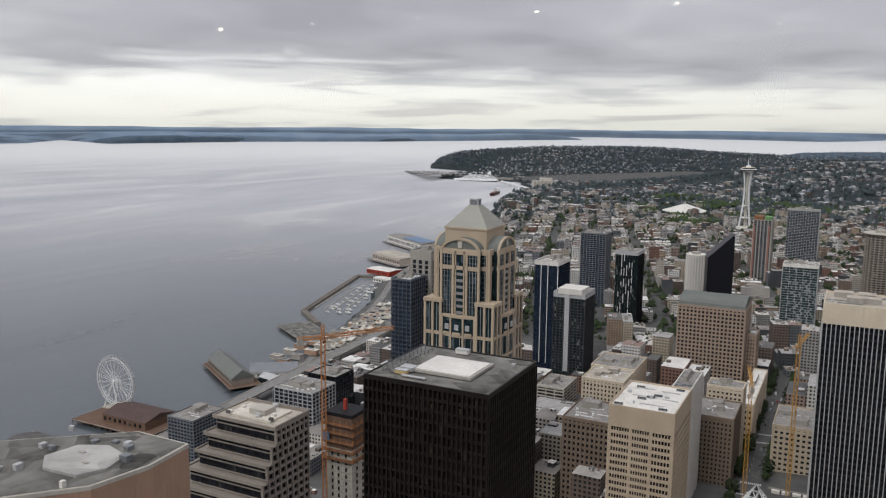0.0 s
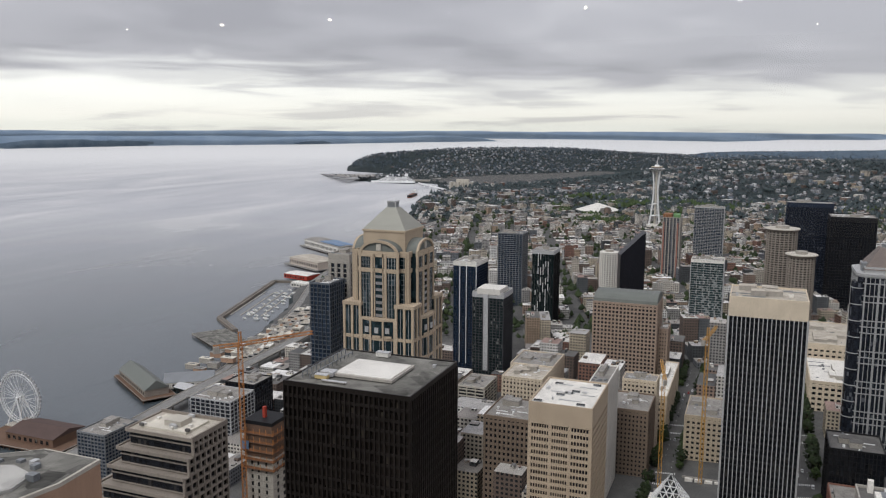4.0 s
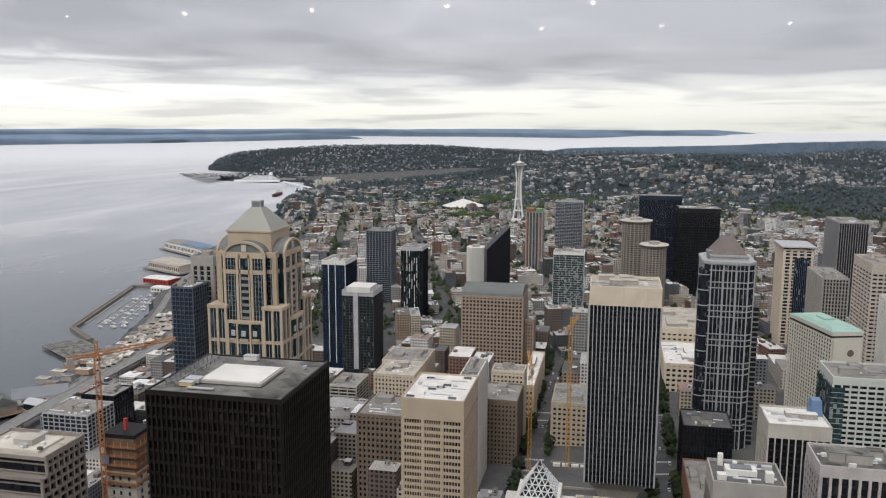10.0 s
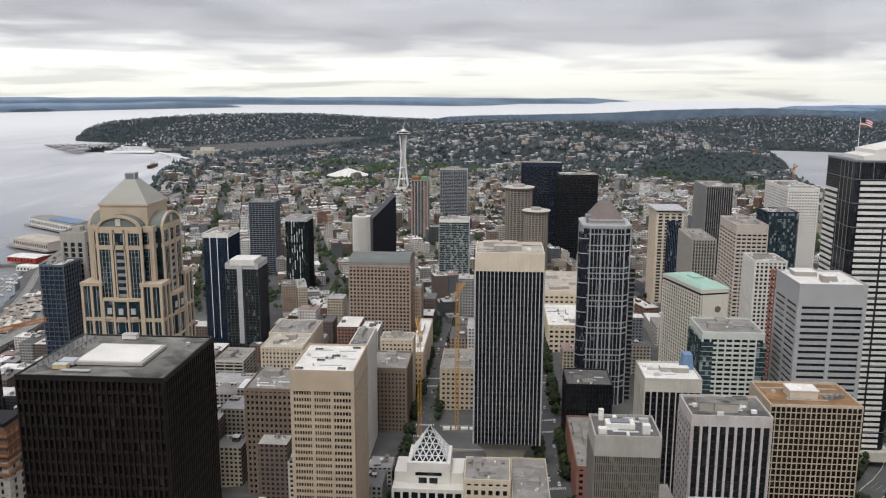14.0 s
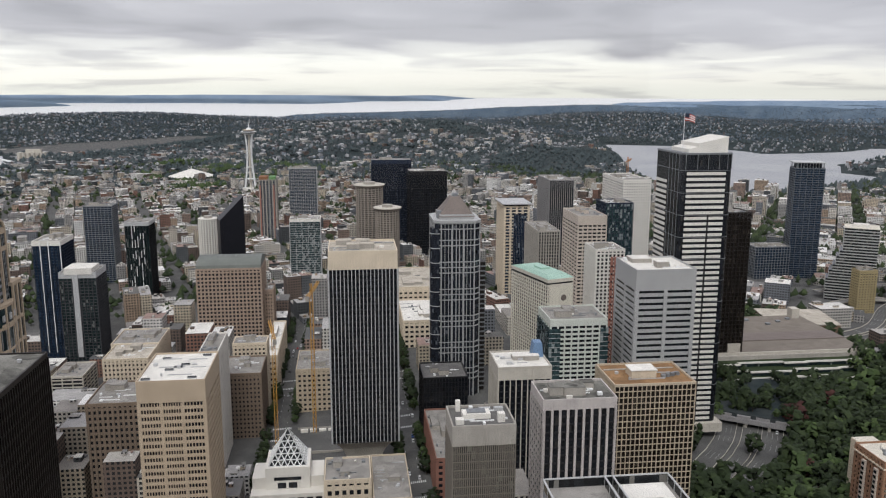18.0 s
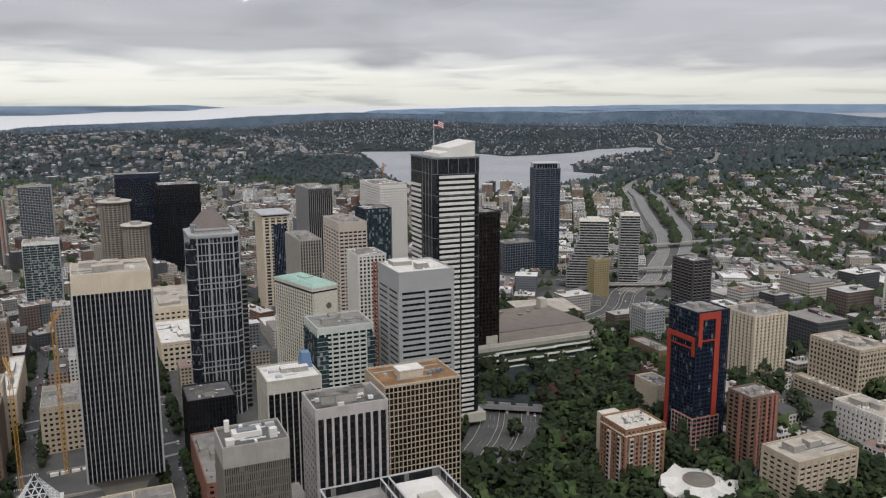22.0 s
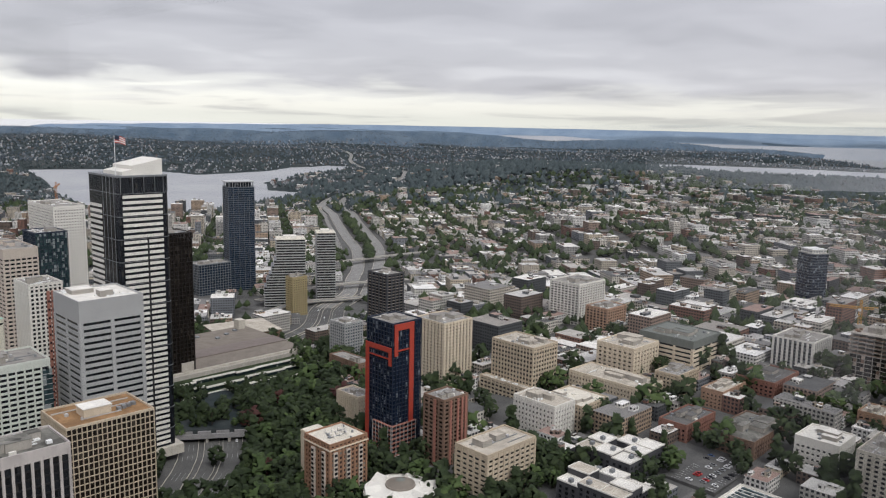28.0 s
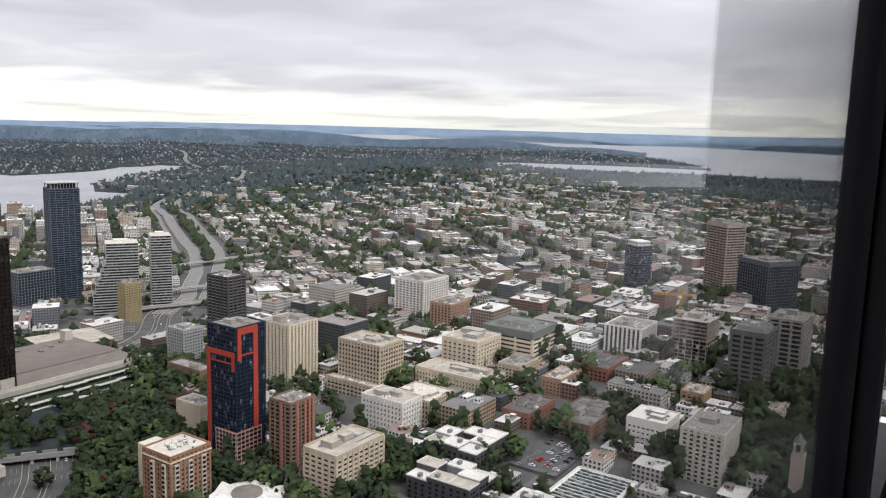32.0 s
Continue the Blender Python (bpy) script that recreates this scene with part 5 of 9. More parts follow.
def terrace_block():
    """Concrete offices whose fronts step down in deep dark terraces; the east side is one flat grid."""
    zb = 30.0
    ob = base("office_building", -240, 284, zb, "brown-grey concrete office block with deep dark terraces", "office building")
    TAKEN.append((-244, 278, 0, 60, 60))
    east, back = 18.8, 13.0
    for k in range(9):
        front, west = -11.5 - 3.3 * k, -17.5 - 2.6 * k
        zt, z0 = 144.0 - 7.6 * k, 136.4 - 7.6 * k
        if k == 8:
            z0 = 0.0
        bar("storey_glazing", ob, west + 1.2, east - 0.7, front + 1.6, back, z0, zt - 1.0, "glass_dark")
        for z in (z0, z0 + 3.8):
            bar("floor_band", ob, west + 0.9, east - 0.6, front + 1.3, back, z, z + 0.6, "terrace_stone")
        bar("terrace_deck", ob, west, east, front, back, zt - 1.0, zt - 0.4, "roof_tan" if k == 0 else "terrace_stone")
        for x0, x1, y0, y1 in ((west, east, front - 0.25, front + 0.35), (west - 0.25, west + 0.35, front, back)):
            bar("terrace_parapet", ob, x0, x1, y0, y1, zt - 1.2, zt + 0.35, "terrace_stone")
        n = max(7, int((back - front) / 3.9))
        for i in range(n + 1):
            y = front + 0.6 + i * (back - front - 1.2) / n
            bar("east_pier", ob, east - 0.8, east + 0.35, y - 0.45, y + 0.45, z0 - 0.6, zt, "terrace_stone")
        for z in (z0 - 0.5, z0 + 3.3):
            bar("east_sill", ob, east - 0.8, east + 0.22, front, back, z, z + 0.85, "terrace_stone")
    bar("roof_parapet", ob, -17.8, east + 0.3, back - 0.6, back + 0.1, 142.6, 145.0, "terrace_stone")
    bar("roof_parapet", ob, east - 0.4, east + 0.4, -11.5, back, 142.6, 145.0, "terrace_stone")
    bar("plant_room", ob, -3, 6, -3, 5, 143.6, 147.2, "pale_concrete")
    bar("roof_platform", ob, -12, 12, -7, 9, 143.6, 144.6, "roof_pale")
    rnd = random.Random(12)
    for k in range(14):
        bar("roof_unit", ob, *(lambda a, b: (a, a + rnd.uniform(1.2, 3), b, b + rnd.uniform(1.2, 2.4)))(rnd.uniform(-14, 12), rnd.uniform(-8, 9)), 144.5, 145.2 + rnd.uniform(0.3, 1.2), rnd.choice(("pale_metal", "white_panel", "roof_dark")))


terrace_block()


def open_crown():
    ob = base("roof_crown", 648, 1090, 200, "open steel crown with a wide flat rim", "roof crown", radians(-15))
    for sx in (-1, 1):
        for sy in (-1, 1):
            bar("crown_post", ob, sx * 18 - 0.6, sx * 18 + 0.6, sy * 13 - 0.6, sy * 13 + 0.6, 0, 9, "grey_metal")
    bar("crown_glazing", ob, -16, 16, -11, 11, 0, 7.6, "glass_slate")
    bar("crown_rim", ob, -22, 20.5, -16, 16, 8.2, 9.4, "pale_metal")
    for k in range(9):
        bar("crown_rib", ob, -16 + 4 * k - 0.2, -16 + 4 * k + 0.2, -11.4, -10.9, 0, 8.2, "pale_metal")


open_crown()


def hip_tower():
    cx, cy, zb = 87.0, 662.0, 54.0
    ob = base("office_tower", cx, cy, zb, "grey granite tower with a white window grid and brown hipped roof", "office tower")
    TAKEN.append((cx, cy, 0, 46, 52))
    Z = lambda z: z - zb
    w, d = 37.0, 44.0
    oct_ = [(-w / 2 + 5, -d / 2), (w / 2 - 5, -d / 2), (w / 2, -d / 2 + 5), (w / 2, d / 2 - 5), (w / 2 - 5, d / 2), (-w / 2 + 5, d / 2), (-w / 2, d / 2 - 5), (-w / 2, -d / 2 + 5)]
    grow = lambda k: [(x * k, y * k) for x, y in oct_]
    solid("glazed_core", ob, oct_, 0, Z(203), "glass_slate")
    z = Z(203)
    i = 0
    for step in (4.5, 9, 4.5, 13.5, 4.5, 4.5, 13.5, 4.5, 4.5, 13.5, 4.5, 4.5, 13.5, 4.5, 4.5, 13.5, 4.5, 4.5, 9):
        solid("belt", ob, grow(1.022), z - 0.75, z, "silver_panel")
        z -= step
        if z < 2:
            break
    for k in range(10):
        x = -13.5 + 27 * k / 9
        wide = 1.0 if k in (0, 3, 6, 9) else 0.4
        bar("pier", ob, x - wide / 2, x + wide / 2, -d / 2 - 0.7, -d / 2 + 0.4, 0, Z(203), "silver_panel")
    for x in (-1.2, 1.2, 5.2, -5.2):
        bar("thin_pier", ob, x - 0.25, x + 0.25, -d / 2 - 0.6, -d / 2 + 0.4, 0, Z(198), "silver_panel")
    for k in range(10):
        y = -17 + 34 * k / 9
        for sx in (-1, 1):
            bar("pier", ob, min(sx * (w / 2 - 0.3), sx * (w / 2 + 0.6)), max(sx * (w / 2 - 0.3), sx * (w / 2 + 0.6)), y - 0.28, y + 0.28, 0, Z(203), "silver_panel")
    # round glass corner bays
    piece("corner_bay", cyl_mesh(5.2, 5.2, Z(199), "glass_slate", 20), ob, -w / 2 + 1.6, -d / 2 + 5.5, 0)
    for zz in range(8, 150, 12):
        piece("bay_belt", cyl_mesh(5.35, 5.35, 0.7, "silver_panel", 20), ob, -w / 2 + 1.6, -d / 2 + 5.5, zz)
    bar("side_wing", ob, w / 2 - 1, w / 2 + 6, -10, 20, 0, Z(168), "dark_bronze")
    for zz in range(6, 114, 4):
        bar("wing_band", ob, w / 2 - 1, w / 2 + 6.3, -10.3, 20.3, zz, zz + 1.2, "grey_metal")
    solid("cornice", ob, grow(1.05), Z(203), Z(205), "silver_panel")
    bar("attic", ob, -14, 14, -16, 16, Z(205), Z(209), "silver_panel")
    for k in range(6):
        bar("attic_window", ob, -10.2 + k * 3.7, -8.0 + k * 3.7, -14.15, -13.6, Z(206), Z(208.3), "glass_slate")
    solid("hipped_roof", ob, rect(29, 33), Z(207), Z(222), "brown_roof_metal", rect(8, 9))
    bar("roof_lantern", ob, -2.2, 2.2, -2.6, 2.6, Z(222), Z(224.5), "grey_metal")
    bar("roof_annex", ob, -w / 2 + 3, -9.5, -10, -2, Z(205), Z(211), "grey_metal")


hip_tower()


def pedestal():
    """The curved concrete foot under the ribbed slab tower."""
    cx, cy, zb = 7.5, 529.0, 50.0
    ob = base("tower_pedestal", cx, cy, zb, "curved concrete pedestal that flares up to a tower", "pedestal")
    lv = [(0, 20), (8, 21), (15, 24), (21, 29), (25.5, 36), (28.5, 42.5)]
    for (z0, r0), (z1, r1) in zip(lv, lv[1:]):
        solid("pedestal_course", ob, rect(r0, r0 * 0.9), z0, z1, "pale_concrete", rect(r1, r1 * 0.9))


pedestal()


def round_roof():
    ob = base("barrel_roof", -116, 808, 138.0, "long rounded grey metal roof over the rose block", "roof")
    v, f = [], []
    n = 10
    for x in (-30.4, 30.4):
        for i in range(n + 1):
            a = math.pi * i / n
            v.append((x, -math.cos(a) * 22.5, 9.0 * math.sin(a) ** 0.8))
    f = [(i, i + 1, n + 2 + i, n + 1 + i) for i in range(n)] + [tuple(range(n + 1)), tuple(range(2 * n + 1, n, -1))]
    piece("roof_shell", link_mesh("roof_shell", v, f, ("slate_roof",), smooth=False), ob, 0, 0, 0)
    for k in range(13):
        piece("roof_rib", box_mesh(0.35, 16, 0.3, "grey_metal"), ob, -30 + k * 5, 0, 8.9)
    tower("office_tower", "rose granite side wing with square windows", -84.6, -76, 800, 826, 112, wall="pink_granite", glass="glass_dark", floor=3.8, band=1.9, cols=3, cols_side=6, pier=1.4, out=0.5, faces="SE", plant=1)


round_roof()


def box_roof():
    """What lies on the roof of the black tower."""
    ob = base("roof_platform", -124.5, 252, 222.4, "white raised roof platform with a grey rim", "roof platform")
    bar("rim", ob, -9.5, 13.2, -12.6, 7.0, 0, 0.9, "concrete")
    bar("white_deck", ob, -8.7, 12.2, -11.6, 6.0, 0.9, 1.15, "roof_white")
    gear = base("window_cleaning_rig", -141, 248, 222.4, "steel rails and a cradle for cleaning windows", "roof rig")
    for k in range(11):
        bar("rail_post", gear, -1.6, -1.3, -14 + k * 3.1, -13.7 + k * 3.1, 0, 2.1, "grey_metal")
        bar("rail_post", gear, 1.3, 1.6, -14 + k * 3.1, -13.7 + k * 3.1, 0, 1.4, "grey_metal")
    bar("rail", gear, -1.6, -1.3, -14, 17.5, 1.9, 2.1, "grey_metal")
    bar("rail", gear, 1.3, 1.6, -14, 17.5, 1.2, 1.4, "grey_metal")
    bar("cradle", gear, 3, 8, -10, -6, 0.2, 1.6, "pale_metal")
    for n, (x, y, sx, sy, sz, m) in enumerate(((-128, 268, 5, 2.5, 1.6, "roof_white"), (-136, 236, 4.5, 2.2, 1.3, "yellow_panel"), (-105, 262, 1, 1, 0.8, "pale_metal"), (-130, 233.5, 9, 1.2, 0.3, "concrete"))):
        b = base("roof_unit", x, y, 222.4, "small boxed unit on the black tower's roof", "roof unit")
        piece("casing", box_mesh(sx, sy, sz, m), b, 0, 0, 0)
        piece("lid", box_mesh(sx + 0.3, sy + 0.3, 0.15, "pale_metal"), b, 0, 0, sz)


box_roof()


def tan_roof():
    for x, y in ((-105, 412), (-82, 413), (-101, 445), (-80, 449), (-92, 430), (-89, 434), (-96, 426)):
        b = base("roof_vent", x, y, 161.6, "dark louvred vent on a white roof", "roof vent")
        piece("casing", box_mesh(4.5, 1.6, 0.7, "grey_metal"), b, 0, 0, 0)
        for k in range(4):
            piece("louvre", box_mesh(0.8, 1.7, 0.2, "rubber_black"), b, -1.7 + k * 1.13, 0, 0.7)


tan_roof()


def fill_windows(x0, x1, y0, y1, zb, zt, floor, groups, wall, bottom=0.0, off=0.62):
    """Upright mullions that split the long windows of the tan tower."""
    ob = base("window_mullions", (x0 + x1) / 2, (y0 + y1) / 2, zb, "tan stone mullions between narrow windows", "facade")
    w = x1 - x0
    for a, b, n in groups:
        for k in range(n + 1):
            x = -w / 2 + w * (a + (b - a) * k / n)
            piece("mullion", box_mesh(0.42, 0.7, zt - zb, wall), ob, x, -(y1 - y0) / 2 + 0.36, 0)
    d = y1 - y0
    for k in range(31):
        piece("mullion", box_mesh(0.7, 0.42, zt - zb, wall), ob, w / 2 - 0.36, -d / 2 + d * k / 30, 0)


fill_windows(-109, -74.7, 408, 454, 46, 150, 3.8, ((0.0, 0.29, 7), (0.33, 0.63, 8), (0.67, 1.0, 7)), "tan_stone")


def fan_roof_hotel():
    ob = base("hotel_tower", 163, 657, 54, "cream hotel tower with a mint green roof", "hotel tower", radians(17))
    TAKEN.append((170, 657, 34, 0, 0))
    plan = [(-10, -23), (13, -23), (14.5, -21.5), (14.5, 38), (-10, 38)]
    big = [(x * 1.03, y * 1.03) for x, y in plan]
    solid("glazed_core", ob, [(x * 0.96, y * 0.96) for x, y in plan], 0, 102, "glass_dark")
    for i in range(33):
        solid("floor_band", ob, plan, i * 3.0, i * 3.0 + 1.0, "ivory_panel")
    solid("blank_wall", ob, [(-8.6, -23.3), (13.2, -23.3), (14.8, -21.6), (14.8, -8), (12, -8), (-8.6, -20)], 0, 98, "ivory_panel")
    for i, ((ax, ay), (bx, by)) in enumerate(zip(plan, plan[1:] + plan[:1])):
        n = max(2, int(math.hypot(bx - ax, by - ay) / 3.4))
        for k in range(n):
            piece("pier", box_mesh(0.75, 0.9, 98, "ivory_panel"), ob, ax + (bx - ax) * k / n, ay + (by - ay) * k / n, 0, math.atan2(by - ay, bx - ax))
    solid("dark_frieze", ob, plan, 97.5, 99.5, "rubber_black")
    solid("eave", ob, big, 99.5, 102.5, "ivory_panel")
    solid("green_roof", ob, big, 102.5, 105.2, "copper_green", [(x * 0.72, y * 0.72) for x, y in plan])
    bar("roof_room", ob, -2, 7, 2, 14, 105, 106.6, "copper_green")
    piece("wall_sign", cyl_mesh(2.6, 2.6, 0.4, "brown_roof_metal", 24), ob, 5, -23.1, 86).rotation_euler = (radians(90), 0, 0)


fan_roof_hotel()


def red_frames():
    ob = base("red_frame", 373.5, 422, 72, "bright red frame panels on a navy glass tower", "facade")
    L, F = -13.9, -14.4
    bar("red_panel", ob, L - 0.5, L + 0.3, 10.8, 14.3, 2, 75.5, "red_panel")
    bar("red_panel", ob, L - 0.5, L + 0.3, -10.5, 14.3, 75.5, 79, "red_panel")
    bar("red_panel", ob, L - 0.5, L + 0.3, -13, -10.5, 66, 79, "red_panel")
    bar("red_panel", ob, L - 0.45, L + 0.3, -10.5, 10.8, 70.5, 71.3, "red_panel")
    bar("red_panel", ob, 1.5, 5.6, F - 0.5, F + 0.3, 22, 91, "red_panel")
    bar("red_panel", ob, -12.4, 5.6, F - 0.5, F + 0.3, 91, 95.5, "red_panel")
    bar("red_panel", ob, -12.4, -9.2, F - 0.5, F + 0.3, 73, 91, "red_panel")
    bar("red_panel", ob, -9.2, 1.5, F - 0.45, F + 0.3, 76, 77, "red_panel")
    pod = base("podium_lattice", 373.5, 422, 72, "pinkish grid of balconies round the tower's foot", "facade")
    for k in range(8):
        z = 1 + k * 3.1
        bar("rail_band", pod, L - 1.6, L + 0.2, -15.2, 5, z, z + 0.5, "salmon_panel")
        bar("rail_band", pod, L - 1.6, 8, F - 1.6, F + 0.2, z, z + 0.5, "salmon_panel")
    for k in range(7):
        y = -15 + k * 3.3
        bar("post", pod, L - 1.7, L - 1.2, y - 0.2, y + 0.2, 0, 23.4, "silver_panel")
        x = -15 + k * 3.7
        bar("post", pod, x - 0.2, x + 0.2, F - 1.7, F - 1.2, 0, 23.4, "silver_panel")
    bar("canopy", pod, L - 2.4, 9, F - 2.4, F - 1.6, 0.2, 0.9, "pale_metal")
    strips = base("salmon_strips", 380.5, 376, 74, "salmon red wall strips on a brown tower", "facade")
    for x in (-5.5, 1.5, 5.5, 9.0):
        bar("strip", strips, x - 0.9, x + 0.9, -10.8, -9.9, 2, 47.5, "salmon_panel")
    bar("strip", strips, -12.3, -11.4, -2.5, -0.6, 2, 47.5, "salmon_panel")


red_frames()


def wedge_tower():
    ob = base("office_tower", -166, 1168, 42, "black glass tower with a steep slanting top", "office tower", radians(17))
    TAKEN.append((-166, 1168, 26, 0, 0))
    prof = [(-17, 0), (17, 0), (17, 119), (-17, 86)]
    v = [(x, y, z) for y in (-13, 13) for x, z in prof]
    piece("glazed_body", link_mesh("wedge", v, [(0, 1, 2, 3), (7, 6, 5, 4), (0, 3, 7, 4), (1, 5, 6, 2), (3, 2, 6, 7)], ("purple_panel",)), ob, 0, 0, 0)
    for k in range(24):
        z = 4 + k * 3.5
        bar("floor_line", ob, -17.1, 17.1, -13.12, -12.9, z, z + 0.25, "black_metal")


wedge_tower()


def round_towers():
    for x, y, r, zt, words, floor, mat in ((-214, 1268, 14.5, 113, "cream round tower with small square windows", 3.0, "white_panel"),
                                           (31, 1195, 19.5, 169, "grey-tan round hotel tower with a wide rim", 3.1, "terrace_stone"),
                                           (53, 1110, 16, 147, "lower grey-tan round hotel tower with a wide rim", 3.1, "terrace_stone")):
        zb = ground_at(x, y) - 1
        ob = base("round_tower", x, y, zb, words, "hotel tower")
        TAKEN.append((x, y, r + 2, 0, 0))
        h = zt - zb
        piece("glazed_core", cyl_mesh(r - 0.5, r - 0.5, h, "glass_grey", 32), ob, 0, 0, 0)
        k = int(h / floor)
        for i in range(k + 1):
            piece("floor_band", cyl_mesh(r, r, 1.5, mat, 32), ob, 0, 0, i * floor)
        for i in range(22):
            a = 2 * math.pi * i / 22
            piece("pier", box_mesh(1.6, 1.0, h, mat), ob, r * math.cos(a), r * math.sin(a), 0, a + math.pi / 2)
        if mat == "terrace_stone":
            piece("crown_rim", cyl_mesh(r + 0.5, r + 3.5, 3.0, mat, 32), ob, 0, 0, h - 1)
            piece("crown_cap", cyl_mesh(r + 3.5, r + 3.2, 1.0, "pale_concrete", 32), ob, 0, 0, h + 2)
        else:
            piece("crown_cap", cyl_mesh(r + 0.4, r + 0.4, 1.2, mat, 32), ob, 0, 0, h)
        piece("roof_room", cyl_mesh(r * 0.45, r * 0.45, 3.5, "concrete", 20), ob, 0, 0, h + (3 if mat == "terrace_stone" else 1.2))


round_towers()


def needle():
    x, y, zb = -263, 2262, 38.0
    ob = base("observation_tower", x, y, zb, "white observation tower with a saucer top on three curved legs", "observation tower")
    TAKEN.append((x, y, 30, 0, 0))
    prof = [(0, 17.5), (30, 12.5), (60, 8.8), (92, 6.4), (115, 6.9), (140, 9.2), (152, 11.5)]
    for k in range(3):
        a = radians(90 + 120 * k)
        for side in (-1, 1):
            bars = []
            for (z0, r0), (z1, r1) in zip(prof, prof[1:]):
                s0, s1 = 1.0 + r0 * 0.06, 1.0 + r1 * 0.06
                p = lambda z, r, s: (r * math.cos(a) - side * s * math.sin(a), r * math.sin(a) + side * s * math.cos(a), z)
                bars.append((p(z0, r0, s0), p(z1, r1, s1), 2.3))
            piece("leg", bars_mesh("leg", bars, "steel_white"), ob, 0, 0, 0)
    piece("lift_core", cyl_mesh(3.0, 3.0, 152, "pale_concrete", 12), ob, 0, 0, 0)
    for z, r in ((30, 13.5), (62, 9.6)):
        piece("bracing_ring", cyl_mesh(r, r, 1.6, "steel_white", 12), ob, 0, 0, z)
    for z0, z1, r0, r1, m in ((150, 153.5, 9, 19, "steel_white"), (153.5, 156.5, 19, 19.5, "glass_dark"), (156.5, 158, 21, 20.5, "steel_white"), (158, 161.5, 15, 14, "glass_dark"),
                              (161.5, 163.0, 17.5, 12, "cream_stone"), (163, 168, 7, 4.5, "steel_white")):
        piece("saucer_ring", cyl_mesh(r0, r1, z1 - z0, m, 40), ob, 0, 0, z0)
    piece("spire", cyl_mesh(1.2, 0.25, 20, "steel_white", 8), ob, 0, 0, 168)
    piece("foot_building", cyl_mesh(22, 22, 6, "white_panel", 32), ob, 0, 0, 0)
    dome = base("dome_arena", -472, 2551, 38, "wide white tent-like dome roof among trees", "arena")
    TAKEN.append((-472, 2551, 80, 0, 0))
    piece("drum", cyl_mesh(62, 62, 11, "white_panel", 40), dome, 0, 0, 0)
    piece("roof_cone", cyl_mesh(68, 6, 20, "roof_white", 40), dome, 0, 0, 11)
    piece("mast", cyl_mesh(1, 0.5, 8, "steel_white", 8), dome, 0, 0, 31)


needle()


def white_strips():
    ob = base("metal_spine", -264.5, 830.5, 46, "bright curved metal spine on a glass tower", "facade")
    bar("spine_panel", ob, -4.6, 0.6, -18.6, -17.2, 0, 84, "pale_metal")
    bar("spine_crown", ob, -12, 14, -18.4, 8, 84, 90, "white_panel")
    tiles = base("white_tiles", -270, 1087.5, 44, "white oblong panels scattered over dark glass", "facade")
    rnd = random.Random(2)
    for k in range(34):
        x, z = rnd.choice((-10, -6.5, -3, 0.5, 4, 7.5)), rnd.uniform(6, 84)
        piece("white_panel", box_mesh(0.9, 0.5, rnd.choice((5, 7, 9)), "steel_white"), tiles, x, -18.1, z)
    core = base("salmon_strips", -144.5, 1512, 40, "reddish wall strips on an unfinished tower", "facade")
    for x in (-13, 11):
        bar("strip", core, x - 1.1, x + 1.1, -18.9, -17.9, 0, 98, "salmon_panel")
    bar("blue_strip", core, 1, 3, -18.8, -17.9, 0, 98, "grey_metal")
    bar("formwork", core, -15, 0, -16, 10, 107, 113, "form_orange")
    bar("green_sheet", core, 3, 14, -16, 4, 107, 113, "green_panel")


white_strips()


roofing("roof_pad", (0.4, 0.39, 0.365), 0.3)


